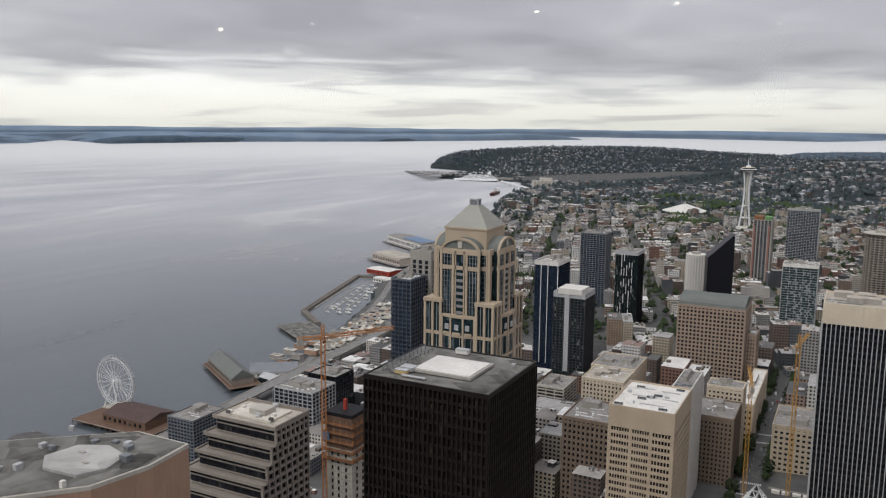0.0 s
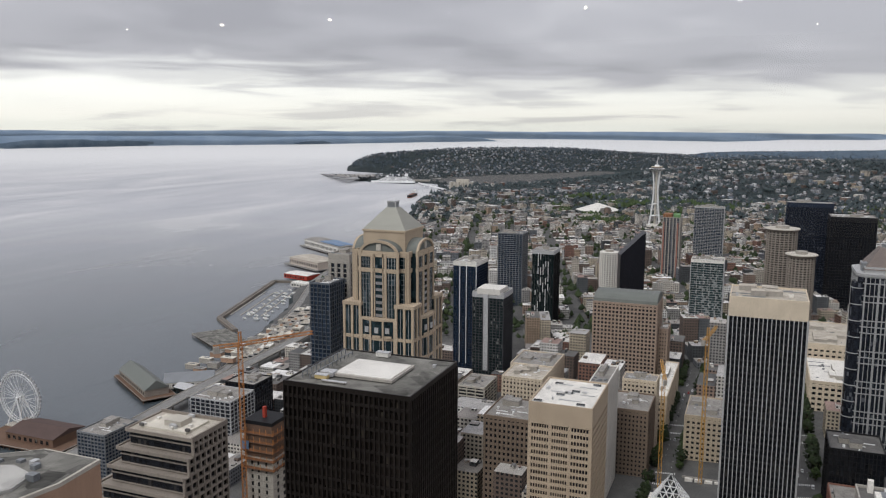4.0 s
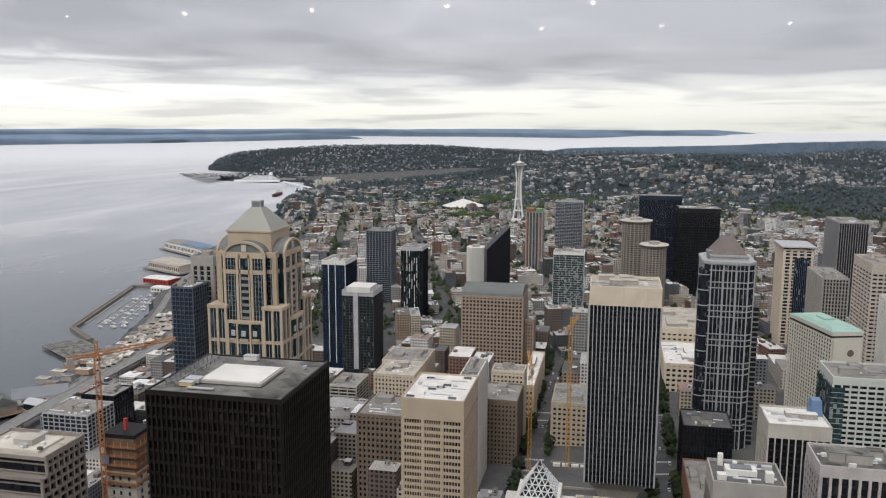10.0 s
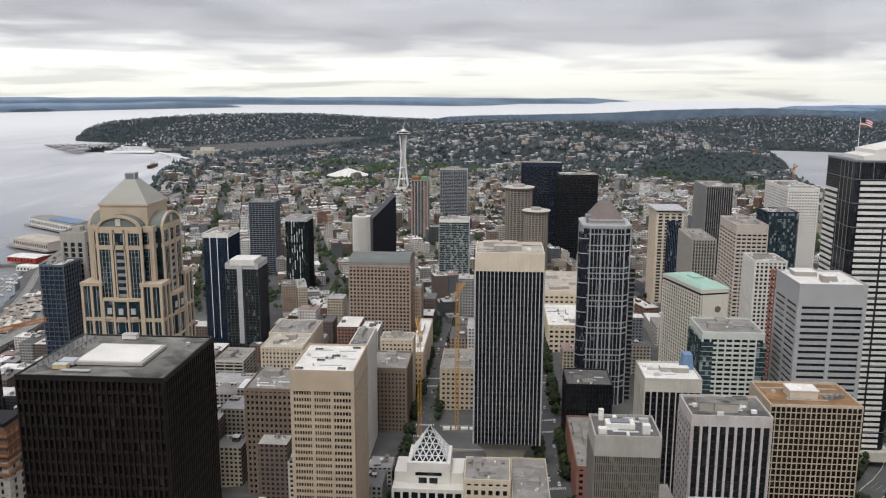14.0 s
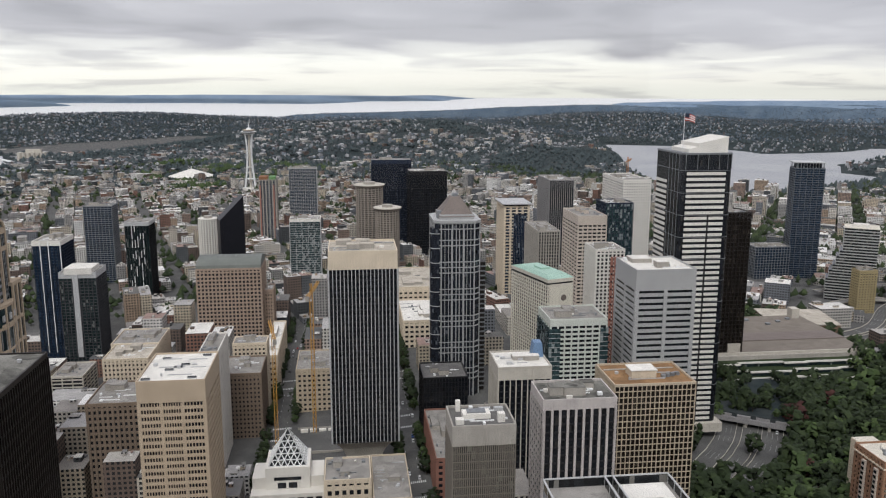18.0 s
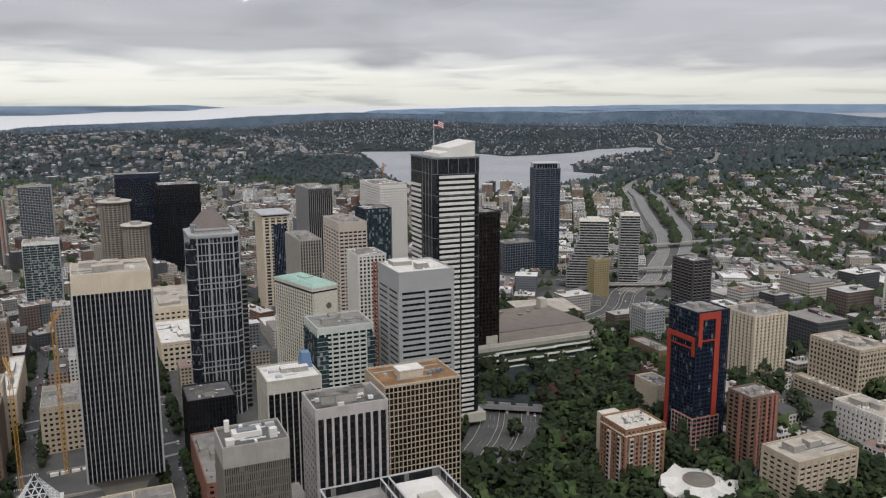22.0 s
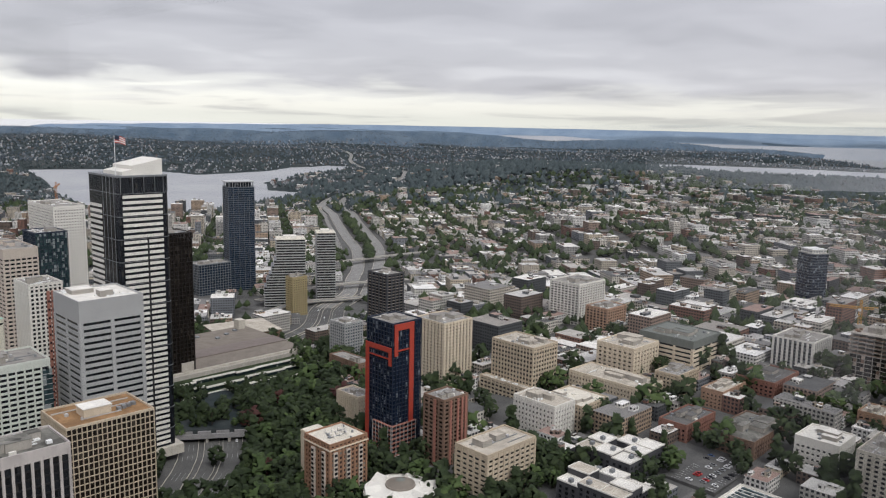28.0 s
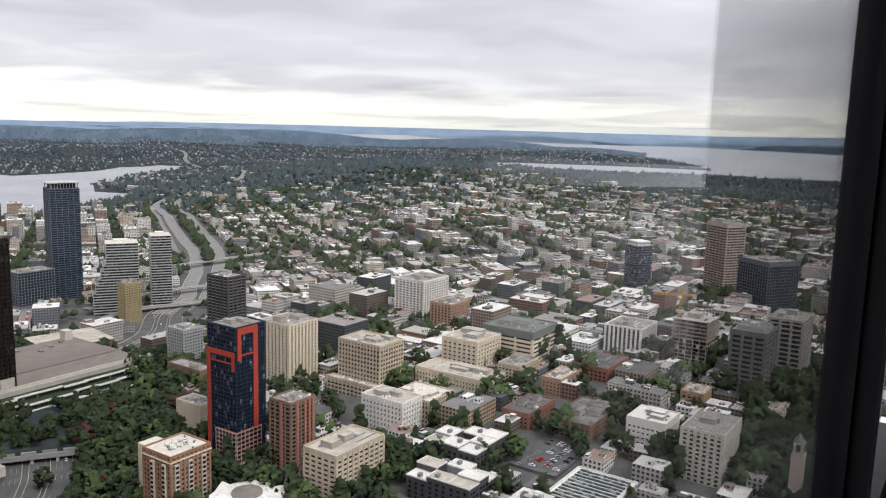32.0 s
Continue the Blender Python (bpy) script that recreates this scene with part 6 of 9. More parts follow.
def hex_roof():
    """The roof close below the lookout, with its pale pad."""
    ob = base("office_building", -170, 125, 40, "tan stone office tower with a stained grey roof and pale pad", "office building")
    TAKEN.append((-170, 125, 40, 0, 0))
    plan = [(-205, 112), (-190.7, 125.5), (-164.9, 146.9), (-147.3, 146.8), (-145.8, 132.7), (-148.8, 118.3), (-163, 103)]
    loc = [(x + 170, y - 125) for x, y in plan][::-1]
    loc = loc if sum((b[0] - a[0]) * (b[1] + a[1]) for a, b in zip(loc, loc[1:] + loc[:1])) < 0 else loc[::-1]
    cxp, cyp = sum(p[0] for p in loc) / 7, sum(p[1] for p in loc) / 7
    inner = lambda k: [(cxp + (x - cxp) * k, cyp + (y - cyp) * k) for x, y in loc]
    solid("glazed_core", ob, inner(0.975), 0, 180, "glass_dark")
    for i in range(44):
        solid("floor_band", ob, inner(1.0), i * 4.0, i * 4.0 + 2.1, "tan_stone")
    solid("crown", ob, inner(1.003), 172, 185.6, "brick_tan")
    solid("parapet", ob, inner(1.008), 185.6, 186.6, "pale_concrete")
    solid("roof_deck", ob, inner(0.975), 186.62, 186.7, "roof_lichen")
    pad = base("roof_pad", -161.5, 127, 226.7, "pale octagonal pad on a stained roof", "roof pad")
    shape = [(-9.5, -3.5), (-4, -8.2), (6.5, -7.5), (9.5, -1.5), (7.5, 6), (-1, 8.4), (-8, 5)]
    solid("pad_slab", pad, shape, 0, 0.7, "roof_pad")
    solid("pad_top", pad, [(x * 0.93, y * 0.93) for x, y in shape], 0.7, 0.78, "roof_pad")
    for x, y in ((-3, 2), (3, -2)):
        bar("pad_hatch", pad, x - 0.9, x + 0.9, y - 0.4, y + 0.4, 0.78, 1.0, "concrete")
    rnd = random.Random(3)
    for k in range(16):
        px, py = -164 + rnd.uniform(-22, 15), 126 + rnd.uniform(-14, 15)
        if math.hypot(px + 161.5, py - 127) > 10 and abs(px + 170) + abs(py - 125) < 30:
            u = base("roof_unit", px, py, 226.7, "small vent box on a stained roof", "roof unit")
            piece("casing", box_mesh(rnd.uniform(0.8, 2.6), rnd.uniform(0.8, 2.2), rnd.uniform(0.5, 1.6), rnd.choice(("pale_metal", "white_panel", "grey_metal"))), u, 0, 0, 0)
            piece("cap", box_mesh(0.9, 0.9, 0.3, "grey_metal"), u, 0, 0, 0.4)


hex_roof()

lid = base("roof_lid", 206.7, 1006, 166, "flat overhanging roof lid with dark glazing below", "roof")
bar("lid_glazing", lid, -14, 14, -22, 22, 0, 3, "glass_dark")
bar("lid_slab", lid, -18.5, 18.5, -27, 27, 3, 4.4, "pale_metal")
bay = base("dark_bay", 206.7, 981, 45, "dark blue glass bay between cream walls", "facade")
bar("bay_glass", bay, -4, 12, -0.9, 1.2, 0, 112, "glass_navy")
for k in range(9):
    bar("bay_line", bay, -4 + k * 2 - 0.1, -4 + k * 2 + 0.1, -1.1, -0.8, 0, 112, "grey_metal")
strips = base("red_wall_strips", 204.2, 609.8, 57, "brick-red wall strips between white piers", "facade")
for k in range(4):
    bar("red_strip", strips, 0.2 + k * 3.0, 2.2 + k * 3.0, -0.75, 0.6, 0, 122, "salmon_panel")
    for j in range(38):
        bar("strip_window", strips, 0.6 + k * 3.0, 1.8 + k * 3.0, -0.85, -0.5, 2 + j * 3.1, 3.6 + j * 3.1, "glass_dark") if j % 2 == 0 else None
blue_skin = base("white_frame", -304, 850, 40, "white frame lines on a blue glass tower", "facade")
for x in (-6, 2, 13.6):
    bar("white_line", blue_skin, x - 0.35, x + 0.35, -0.9, 0.4, 0, 116, "steel_white")

roof_box = base("roof_house", 160, 412, 154, "cream plant house with vents on a rusty roof", "plant room")
bar("walls", roof_box, -9, 5, -5, 5, 0.1, 4.2, "cream_stone")
bar("roof", roof_box, -9.4, 5.4, -5.4, 5.4, 4.2, 4.6, "roof_white")
for k in range(4):
    bar("vent", roof_box, 8 + k * 3, 10 + k * 3, -6 + k, -3.5 + k, 0.1, 1.8, "grey_metal")
bar("walkway", roof_box, -20, 20, 9, 10.2, 0.1, 0.5, "concrete")
dark_roof = base("roof_house", 55, 329, 169, "white and grey plant boxes on a dark roof", "plant room")
for x, y, w, d, h, m in ((-2, 0, 12, 6, 2.4, "white_panel"), (-2, 0, 8, 4, 3.0, "grey_metal"), (8, -6, 3, 3, 4, "white_panel"), (-10, -7, 3.4, 3.4, 2.4, "white_panel"), (9, 6, 4, 2, 1.6, "pale_metal"), (-9, 7, 2, 2, 5, "white_panel"), (3, 7, 5, 1.5, 1.2, "pale_metal")):
    bar("plant_box", dark_roof, x - w / 2, x + w / 2, y - d / 2, y + d / 2, 0.1, h, m)
glass_ends = base("glass_corners", 155, 541, 57, "teal glass corners on a pale gridded block", "facade")
for x0, x1 in ((-20.7, -13), (15, 20.7)):
    bar("corner_glass", glass_ends, x0, x1, -18.9, -17, 0, 91, "glass_teal")
    for k in range(27):
        bar("floor_line", glass_ends, x0 - 0.1, x1 + 0.1, -19.05, -18.8, 2 + k * 3.3, 2.3 + k * 3.3, "pale_metal")
bar("corner_glass", glass_ends, -20.9, -19.5, -17, 17, 0, 91, "glass_teal")
top_box = base("roof_box", 113, 470, 147.9, "slanted blue glass box on a white office roof", "roof box")
solid("glazed_box", top_box, rect(7, 8), 0, 9, "blue_sheet", rect(5, 7))
for x, y in ((-20, -15), (-12, -8), (-22, -5)):
    bar("roof_unit", top_box, x - 1.5, x + 1.5, y - 1, y + 1, 0, 1.5, "pale_metal")


def adopt(names, kinds=("office_tower", "apartment_tower", "hotel_tower")):
    """Hand the parts of a facade to the tower that carries them."""
    towers = [o for o in BASES if o.name.split(".")[0] in kinds]
    for extra in [o for o in BASES if o.name.split(".")[0] in names]:
        own = min(towers, key=lambda o: math.hypot(o.location.x - extra.location.x, o.location.y - extra.location.y))
        shift = Vector(extra.location) - Vector(own.location)
        for child in list(extra.children):
            child.parent = own
            child.location = Vector(child.location) + shift
        BASES.remove(extra)
        bpy.data.objects.remove(extra)


adopt(("roof_crown", "red_frame", "podium_lattice", "roof_lid", "dark_bay", "red_wall_strips", "white_frame", "glass_corners", "metal_spine", "white_tiles", "salmon_strips", "window_mullions", "barrel_roof"))

# ---- the waterfront ----
def pier_deck(label, x0, x1, y0, y1, z=4.0, rz=0.0, mat="timber"):
    cx, cy = (x0 + x1) / 2, (y0 + y1) / 2
    ob = base("pier", cx, cy, 0, label, "pier", rz)
    w, d = x1 - x0, y1 - y0
    piece("deck", box_mesh(w, d, 0.8, mat), ob, 0, 0, z - 0.8)
    piece("kerb", ring_mesh(w, d, 0.5, 0.4, "concrete"), ob, 0, 0, z)
    for i in range(int(w / 8) + 1):
        for y in (-d / 2 + 0.6, d / 2 - 0.6):
            piece("pile", cyl_mesh(0.35, 0.35, z + 3, "timber", 8), ob, -w / 2 + 0.6 + i * (w - 1.2) / max(1, int(w / 8)), y, -4)
    return ob


def shed(label, x, y, w, d, z, h, rz=0.0, roof="slate_roof", wall="white_panel", barrel=False, pitch=0.22, mats=None):
    ob = base("pier_shed", x, y, z, label, "shed", rz)
    piece("walls", box_mesh(w, d, h, wall), ob, 0, 0, 0)
    n = 10 if barrel else 2
    v = []
    for sx in (-1, 1):
        for i in range(n + 1):
            u = -1 + 2 * i / n
            zz = math.sqrt(max(0, 1 - u * u)) * d * 0.3 if barrel else (1 - abs(u)) * d * pitch
            v.append((sx * (w / 2 + 0.6), u * (d / 2 + 0.6), h + zz))
    f = [(i, i + 1, n + 2 + i, n + 1 + i) for i in range(n)] + [tuple(range(n + 1)), tuple(range(2 * n + 1, n, -1))]
    piece("roof", link_mesh("roof", v, f, (roof,)), ob, 0, 0, 0)
    for i in range(int(w / 7)):
        piece("window", box_mesh(3.2, 0.3, h * 0.45, "glass_grey"), ob, -w / 2 + 4 + i * 7, -d / 2 - 0.05, h * 0.25)
    return ob


def big_wheel():
    cx, cy, cz, r = -690, 588, 32.4, 26.0
    ob = base("ferris_wheel", cx, cy, 4.0, "white ferris wheel with many closed cabins on a pier", "ferris wheel")
    hz = cz - 4
    n = 42
    for side in (-1.6, 1.6):
        for rr, w in ((r, 0.55), (r - 2.6, 0.4)):
            pts = [(rr * math.cos(2 * math.pi * i / 48), side, hz + rr * math.sin(2 * math.pi * i / 48)) for i in range(49)]
            piece("rim", bars_mesh("rim", [(a, b, w) for a, b in zip(pts, pts[1:])], "steel_white"), ob, 0, 0, 0)
    for i in range(21):
        a = 2 * math.pi * i / 21
        for side in (-1.5, 1.5):
            piece("spoke", bars_mesh("spoke", [((0, side * 1.4, hz), ((r - 1) * math.cos(a), side, hz + (r - 1) * math.sin(a)), 0.28)], "steel_white"), ob, 0, 0, 0)
    cab = cyl_mesh(1.15, 1.15, 2.4, "pale_metal", 10)
    for i in range(n):
        a = 2 * math.pi * i / n
        piece("cabin", cab, ob, (r + 1.4) * math.cos(a), 0, hz + (r + 1.4) * math.sin(a) - 1.2)
    piece("hub", bars_mesh("hub", [((0, -4.5, hz), (0, 4.5, hz), 2.4)], "steel_white"), ob, 0, 0, 0)
    for sx in (-1, 1):
        for sy in (-1, 1):
            piece("leg", bars_mesh("leg", [((sx * 11, sy * 8, 0), (0, sy * 4.2, hz), 1.0)], "steel_white"), ob, 0, 0, 0)
    piece("platform", box_mesh(26, 18, 1.2, "pale_concrete"), ob, 0, 0, 0)


big_wheel()
pier_deck("brown timber pier under the ferris wheel", -702, -596, 540, 604)
shed("brown roofed pier hall beside the ferris wheel", -640, 572, 60, 40, 4, 8, roof="pier_brown", wall="timber", pitch=0.12)
pier_deck("dark timber pier at the water's edge", -706, -600, 442, 500)
shed("low dark pier shed with a flat pitched roof", -650, 470, 80, 42, 4, 6, roof="roof_dark", wall="concrete", pitch=0.1)
pier_deck("timber pier of the aquarium", -722, -606, 718, 756, rz=radians(-32))
shed("long pier shed with a steep dark green roof", -666, 738, 100, 27, 4, 8, radians(-32), pitch=0.36, wall="terrace_stone")
shed("grey pier shed with a folded metal roof", -618, 762, 56, 34, 4, 7, radians(35), roof="grey_metal")
shed("small grey metal-roofed pavilion on the pier", -600, 735, 26, 18, 4, 6, radians(-10), roof="pale_metal", wall="glass_green")
pier_deck("open grey pier without buildings", -761, -647, 918, 970, rz=radians(-32.6), mat="roof_lichen")
# the marina basin
for k, (a, b) in enumerate((((-793, 1056), (-885, 1358)), ((-793, 1056), (-723, 999)), ((-885, 1358), (-830, 1370)))):
    ob = base("breakwater", a[0], a[1], 0, "concrete breakwater walk round the marina", "breakwater")
    ln = math.hypot(b[0] - a[0], b[1] - a[1])
    t = math.atan2(b[1] - a[1], b[0] - a[0])
    piece("walk", box_mesh(ln, 9, 5, "roof_brown"), ob, (b[0] - a[0]) / 2, (b[1] - a[1]) / 2, -1, t)
    piece("rail", box_mesh(ln, 0.3, 1.0, "grey_metal"), ob, (b[0] - a[0]) / 2, (b[1] - a[1]) / 2, 4, t)


def boat(name, label, length):
    ob = base(name, 0, 0, 0, label, "boat", group="marina boats")
    b = length * 0.3
    hull = [(-length / 2, -b / 2), (length * 0.2, -b / 2), (length / 2, 0), (length * 0.2, b / 2), (-length / 2, b / 2)]
    solid("hull", ob, [(x * 0.92, y * 0.8) for x, y in hull], 0.0, length * 0.13, "steel_white", hull)
    piece("cabin", box_mesh(length * 0.42, b * 0.7, length * 0.1, "white_panel", 0.85), ob, -length * 0.05, 0, length * 0.13)
    piece("windscreen", box_mesh(length * 0.34, b * 0.72, length * 0.035, "glass_dark", 0.95), ob, -length * 0.05, 0, length * 0.17)
    return ob


_r = random.Random(14)
yacht = boat("motor_boat", "white motor boat moored in the marina", 14)
yacht.location = (-770, 1110, 0.3)
for i in range(26):
    row, col = i % 3, i // 3
    x, y = -756 - col * 8.6 + row * 15 + _r.uniform(-3, 3), 1072 + col * 27 + row * 4 + _r.uniform(-6, 6)
    c = copy_thing(yacht, pose(x, y, 0.3, 0, 0, _r.choice((-16, 164)) + _r.uniform(-4, 4)))
    c.scale = (_r.uniform(0.55, 1.05),) * 3
for k in range(4):
    ob = base("pontoon", -812 + k * 17 - 10, 1180 + k * 4, 0, "grey floating pontoon between moored boats", "pontoon")
    piece("float", box_mesh(2.2, 190, 0.6, "pale_concrete"), ob, 0, 0, 0, radians(16))
    piece("walkway", box_mesh(1.8, 189, 0.1, "concrete"), ob, 0, 0, 0.6, radians(16))
pier_deck("concrete quay with a long cruise hall", -1086, -886, 1728, 1802, rz=radians(-34), mat="road_deck")
pier_deck("concrete quay with a round-cornered hall", -966, -836, 1502, 1576, rz=radians(-27), mat="road_deck")
shed("white cruise hall with a grey and blue roof", -985, 1765, 184, 55, 4, 16, radians(-34), roof="roof_grey", pitch=0.06)
shed("white hall with a grey flat roof at the quay", -900, 1540, 112, 58, 4, 15, radians(-27), roof="roof_tan", wall="hotel_stone", pitch=0.03)
roof_cover = base("roof_cover", -958, 1747, 21.6, "bright blue roof sheets on the cruise hall", "roof")
piece("blue_sheet", box_mesh(100, 40, 1.6, "blue_sheet"), roof_cover, 0, 0, 0, radians(-34))
for k in range(6):
    piece("roof_light", box_mesh(5, 3, 1.2, "white_panel"), roof_cover, -44 - k * 8, 29 + k * 5.4, 0.2, radians(-34))
shed("low white and red hall at the marina", -848, 1400, 62, 38, 4, 9, radians(-12), roof="roof_white", pitch=0.05, wall="red_panel")
shed("round-ended white marina pavilion", -800, 1322, 40, 22, 4, 8, radians(-12), roof="roof_white", pitch=0.05)
shed("grey waterfront hall by the park", -905, 1920, 120, 40, 4, 12, radians(-5), roof="roof_grey", pitch=0.05)


def terraced_flats(x, y, w, d, rz, seed):
    """Low pale concrete flats in three steps down to the street, each with a parapet and a small roof house."""
    rnd = random.Random(seed)
    zb = ground_at(x, y) - 2
    ob = base("terraced_flats", x, y, zb, "low pale concrete flats stepping down to the waterfront street", "apartment building", rz, group="terraced flats by the viaduct")
    TAKEN.append((x, y, 0.55 * max(w, d), 0, 0))
    for k in range(4):
        x0, x1, h = -w / 2 + k * w / 4, -w / 2 + (k + 1) * w / 4, 7.5 + 2.6 * k + rnd.uniform(-0.5, 0.5)
        tier = bar("tier", ob, x0, x1, -d / 2, d / 2, 0, h, rnd.choice(("pale_concrete", "weathered_stone", "silver_panel")))
        bar("terrace_deck", ob, x0 + 0.4, x1 - 0.4, -d / 2 + 0.4, d / 2 - 0.4, h, h + 0.15, rnd.choice(("roof_pale", "roof_tan", "roof_white", "roof_grey")))
        bar("parapet", ob, x0, x0 + 0.3, -d / 2, d / 2, h, h + 1.0, "pale_concrete")
        bar("parapet", ob, x0 + 0.3, x1, -d / 2, -d / 2 + 0.3, h, h + 1.0, "pale_concrete")
        bar("window_strip", ob, x0 + 0.8, x1 - 0.8, -d / 2 - 0.08, -d / 2 + 0.1, h - 2.6, h - 1.0, "glass_dark")
        bar("window_strip", ob, x0 - 0.08, x0 + 0.1, -d / 2 + 0.8, d / 2 - 0.8, h - 2.2, h - 0.8, "glass_dark")
        u, v = rnd.uniform(x0 + 1, x1 - 4), rnd.uniform(-d / 2 + 1, d / 2 - 5)
        bar("roof_house", ob, u, u + 3, v, v + 3.6, h + 0.15, h + 2.6, rnd.choice(("white_panel", "concrete", "brick_tan")))


for k in range(9):
    _y = 872 + 30 * k
    _x0, _x1 = -620 - (_y - 860) * 0.255, -591 - (_y - 860) * 0.1
    terraced_flats((_x0 + _x1) / 2, _y, _x1 - _x0 - 3, 22, radians(14), 60 + k)


def far_base(name, x, y, z, label, category, rz=0.0):
    """A thing beyond the squeeze: moved in along its direction and scaled to match."""
    X, Y, Z = squeeze1(x, y, z)
    ob = base(name, X, Y, Z, label, category, rz)
    k = math.hypot(X, Y) / math.hypot(x, y)
    ob.scale = (k, k, k)
    return ob


def cruise_ship():
    ob = far_base("cruise_ship", -1851, 4020, 0, "large white cruise ship moored at the far pier", "ship", radians(191))
    hull = [(-118, -16), (92, -16), (128, 0), (92, 16), (-118, 16)]
    solid("hull", ob, [(x * 0.97, y * 0.9) for x, y in hull], 0, 12, "ship_white", hull)
    solid("waterline_stripe", ob, [(x * 0.975, y * 0.92) for x, y in hull], 0, 2, "navy_panel")
    for i in range(8):
        aft, fore = -114 + 2.2 * i + 0.5 * i * i, 92 - 7.5 * i
        bar("deck", ob, aft, fore, -15.4, 15.4, 12 + i * 3.1, 14.0 + i * 3.1, "ship_white")
        bar("deck_windows", ob, aft + 1.5, fore - 1.5, -14.6, 14.6, 14.0 + i * 3.1, 15.1 + i * 3.1, "glass_slate")
    bar("lifeboat_row", ob, -70, 40, -17.2, -15.4, 17, 19.4, "brick_tan")
    solid("funnel", ob, [(-78, -6), (-58, -6), (-58, 6), (-78, 6)], 37, 52, "ship_white", [(-80, -4), (-66, -4), (-66, 4), (-80, 4)])
    bar("bridge", ob, 30, 40, -17, 17, 36, 40, "ship_white")
    bar("mast", ob, 16, 17.5, -1, 1, 36, 55, "ship_white")
    bar("sun_deck_screen", ob, -40, 20, -12, 12, 37, 41, "glass_blue")
    for x in (-30, 4):
        piece("radar_dome", cyl_mesh(4.5, 2, 6, "ship_white", 12), ob, x, 0, 41)
    quay = far_base("breakwater", -2583, 4545, 0, "long rock breakwater before a crowded yacht harbour", "breakwater", math.atan2(-449, 592))
    piece("rock_bank", box_mesh(740, 18, 5, "grey_granite", 0.97), quay, 0, 0, -1)
    for k in range(9):
        piece("pontoon", box_mesh(40, 150 + 22 * k, 1.2, "concrete"), quay, -290 + k * 72, 90 + 11 * k, 0)
    rnd = random.Random(6)
    rows = {"steel_white": [], "grey_metal": [], "navy_panel": []}
    for k in range(190):
        u = rnd.uniform(-330, 340)
        rows[rnd.choice(("steel_white", "grey_metal", "grey_metal", "navy_panel"))].append((u, rnd.uniform(18, 120 + 0.5 * (u + 330)), 0, rnd.uniform(6, 12), 4, rnd.uniform(3, 6)))
    for mat, boxes in rows.items():
        tagged(piece("moored_yachts", boxes_mesh("moored_yachts", boxes, mat), quay, 0, 0, 0), kind="stuff")
    for k in range(9):
        hall = far_base("quay_hall", -2040 + (k % 3) * 150, 4180 + (k // 3) * 170 - (k % 3) * 20, 5, "long low hall on the paved terminal pier", "shed", radians(10))
        piece("walls", box_mesh(100, 26, 9, "white_panel" if k % 2 else "concrete"), hall, 0, 0, 0)
        piece("roof", box_mesh(102, 28, 1, "roof_grey" if k % 3 else "roof_white"), hall, 0, 0, 9)
    ship2 = base("cargo_ship", -1412, 3255, 0, "dark cargo ship at the grain quay", "ship", radians(282))
    hull = [(-70, -11), (55, -11), (74, 0), (55, 11), (-70, 11)]
    solid("hull", ship2, [(x * 0.97, y * 0.9) for x, y in hull], 4, 11, "rubber_black", hull)
    solid("waterline_stripe", ship2, [(x * 0.97, y * 0.9) for x, y in hull], 0, 4, "brick_red")
    bar("bridge_house", ship2, -66, -50, -9, 9, 11, 28, "steel_white")
    for k in range(4):
        bar("hatch", ship2, -40 + k * 24, -22 + k * 24, -7, 7, 11, 13, "brick_red")
        bar("derrick", ship2, -45 + k * 24, -44 + k * 24, -0.6, 0.6, 11, 30, "pale_metal")
    silo = far_base("grain_silo", -1293, 3540, 4, "cluster of tall pale grain silos", "silo")
    for k in range(12):
        piece("silo", cyl_mesh(9, 9, 46, "pale_concrete", 14), silo, (k % 6) * 18 - 45, (k // 6) * 18, 0)
    bar("headhouse", silo, -20, 40, 0, 18, 46, 60, "pale_concrete")
    gallery = far_base("conveyor_bridge", -1440, 3585, 0, "long white conveyor bridge to the grain quay", "conveyor")
    piece("gallery", bars_mesh("gallery", [((150, -190, 22), (-165, 200, 22), 6.0)], "steel_white"), gallery, 0, 0, 0)
    for k in range(6):
        piece("trestle", box_mesh(3, 3, 21, "steel_white"), gallery, 140 - k * 60, -178 + k * 74, 0)


cruise_ship()


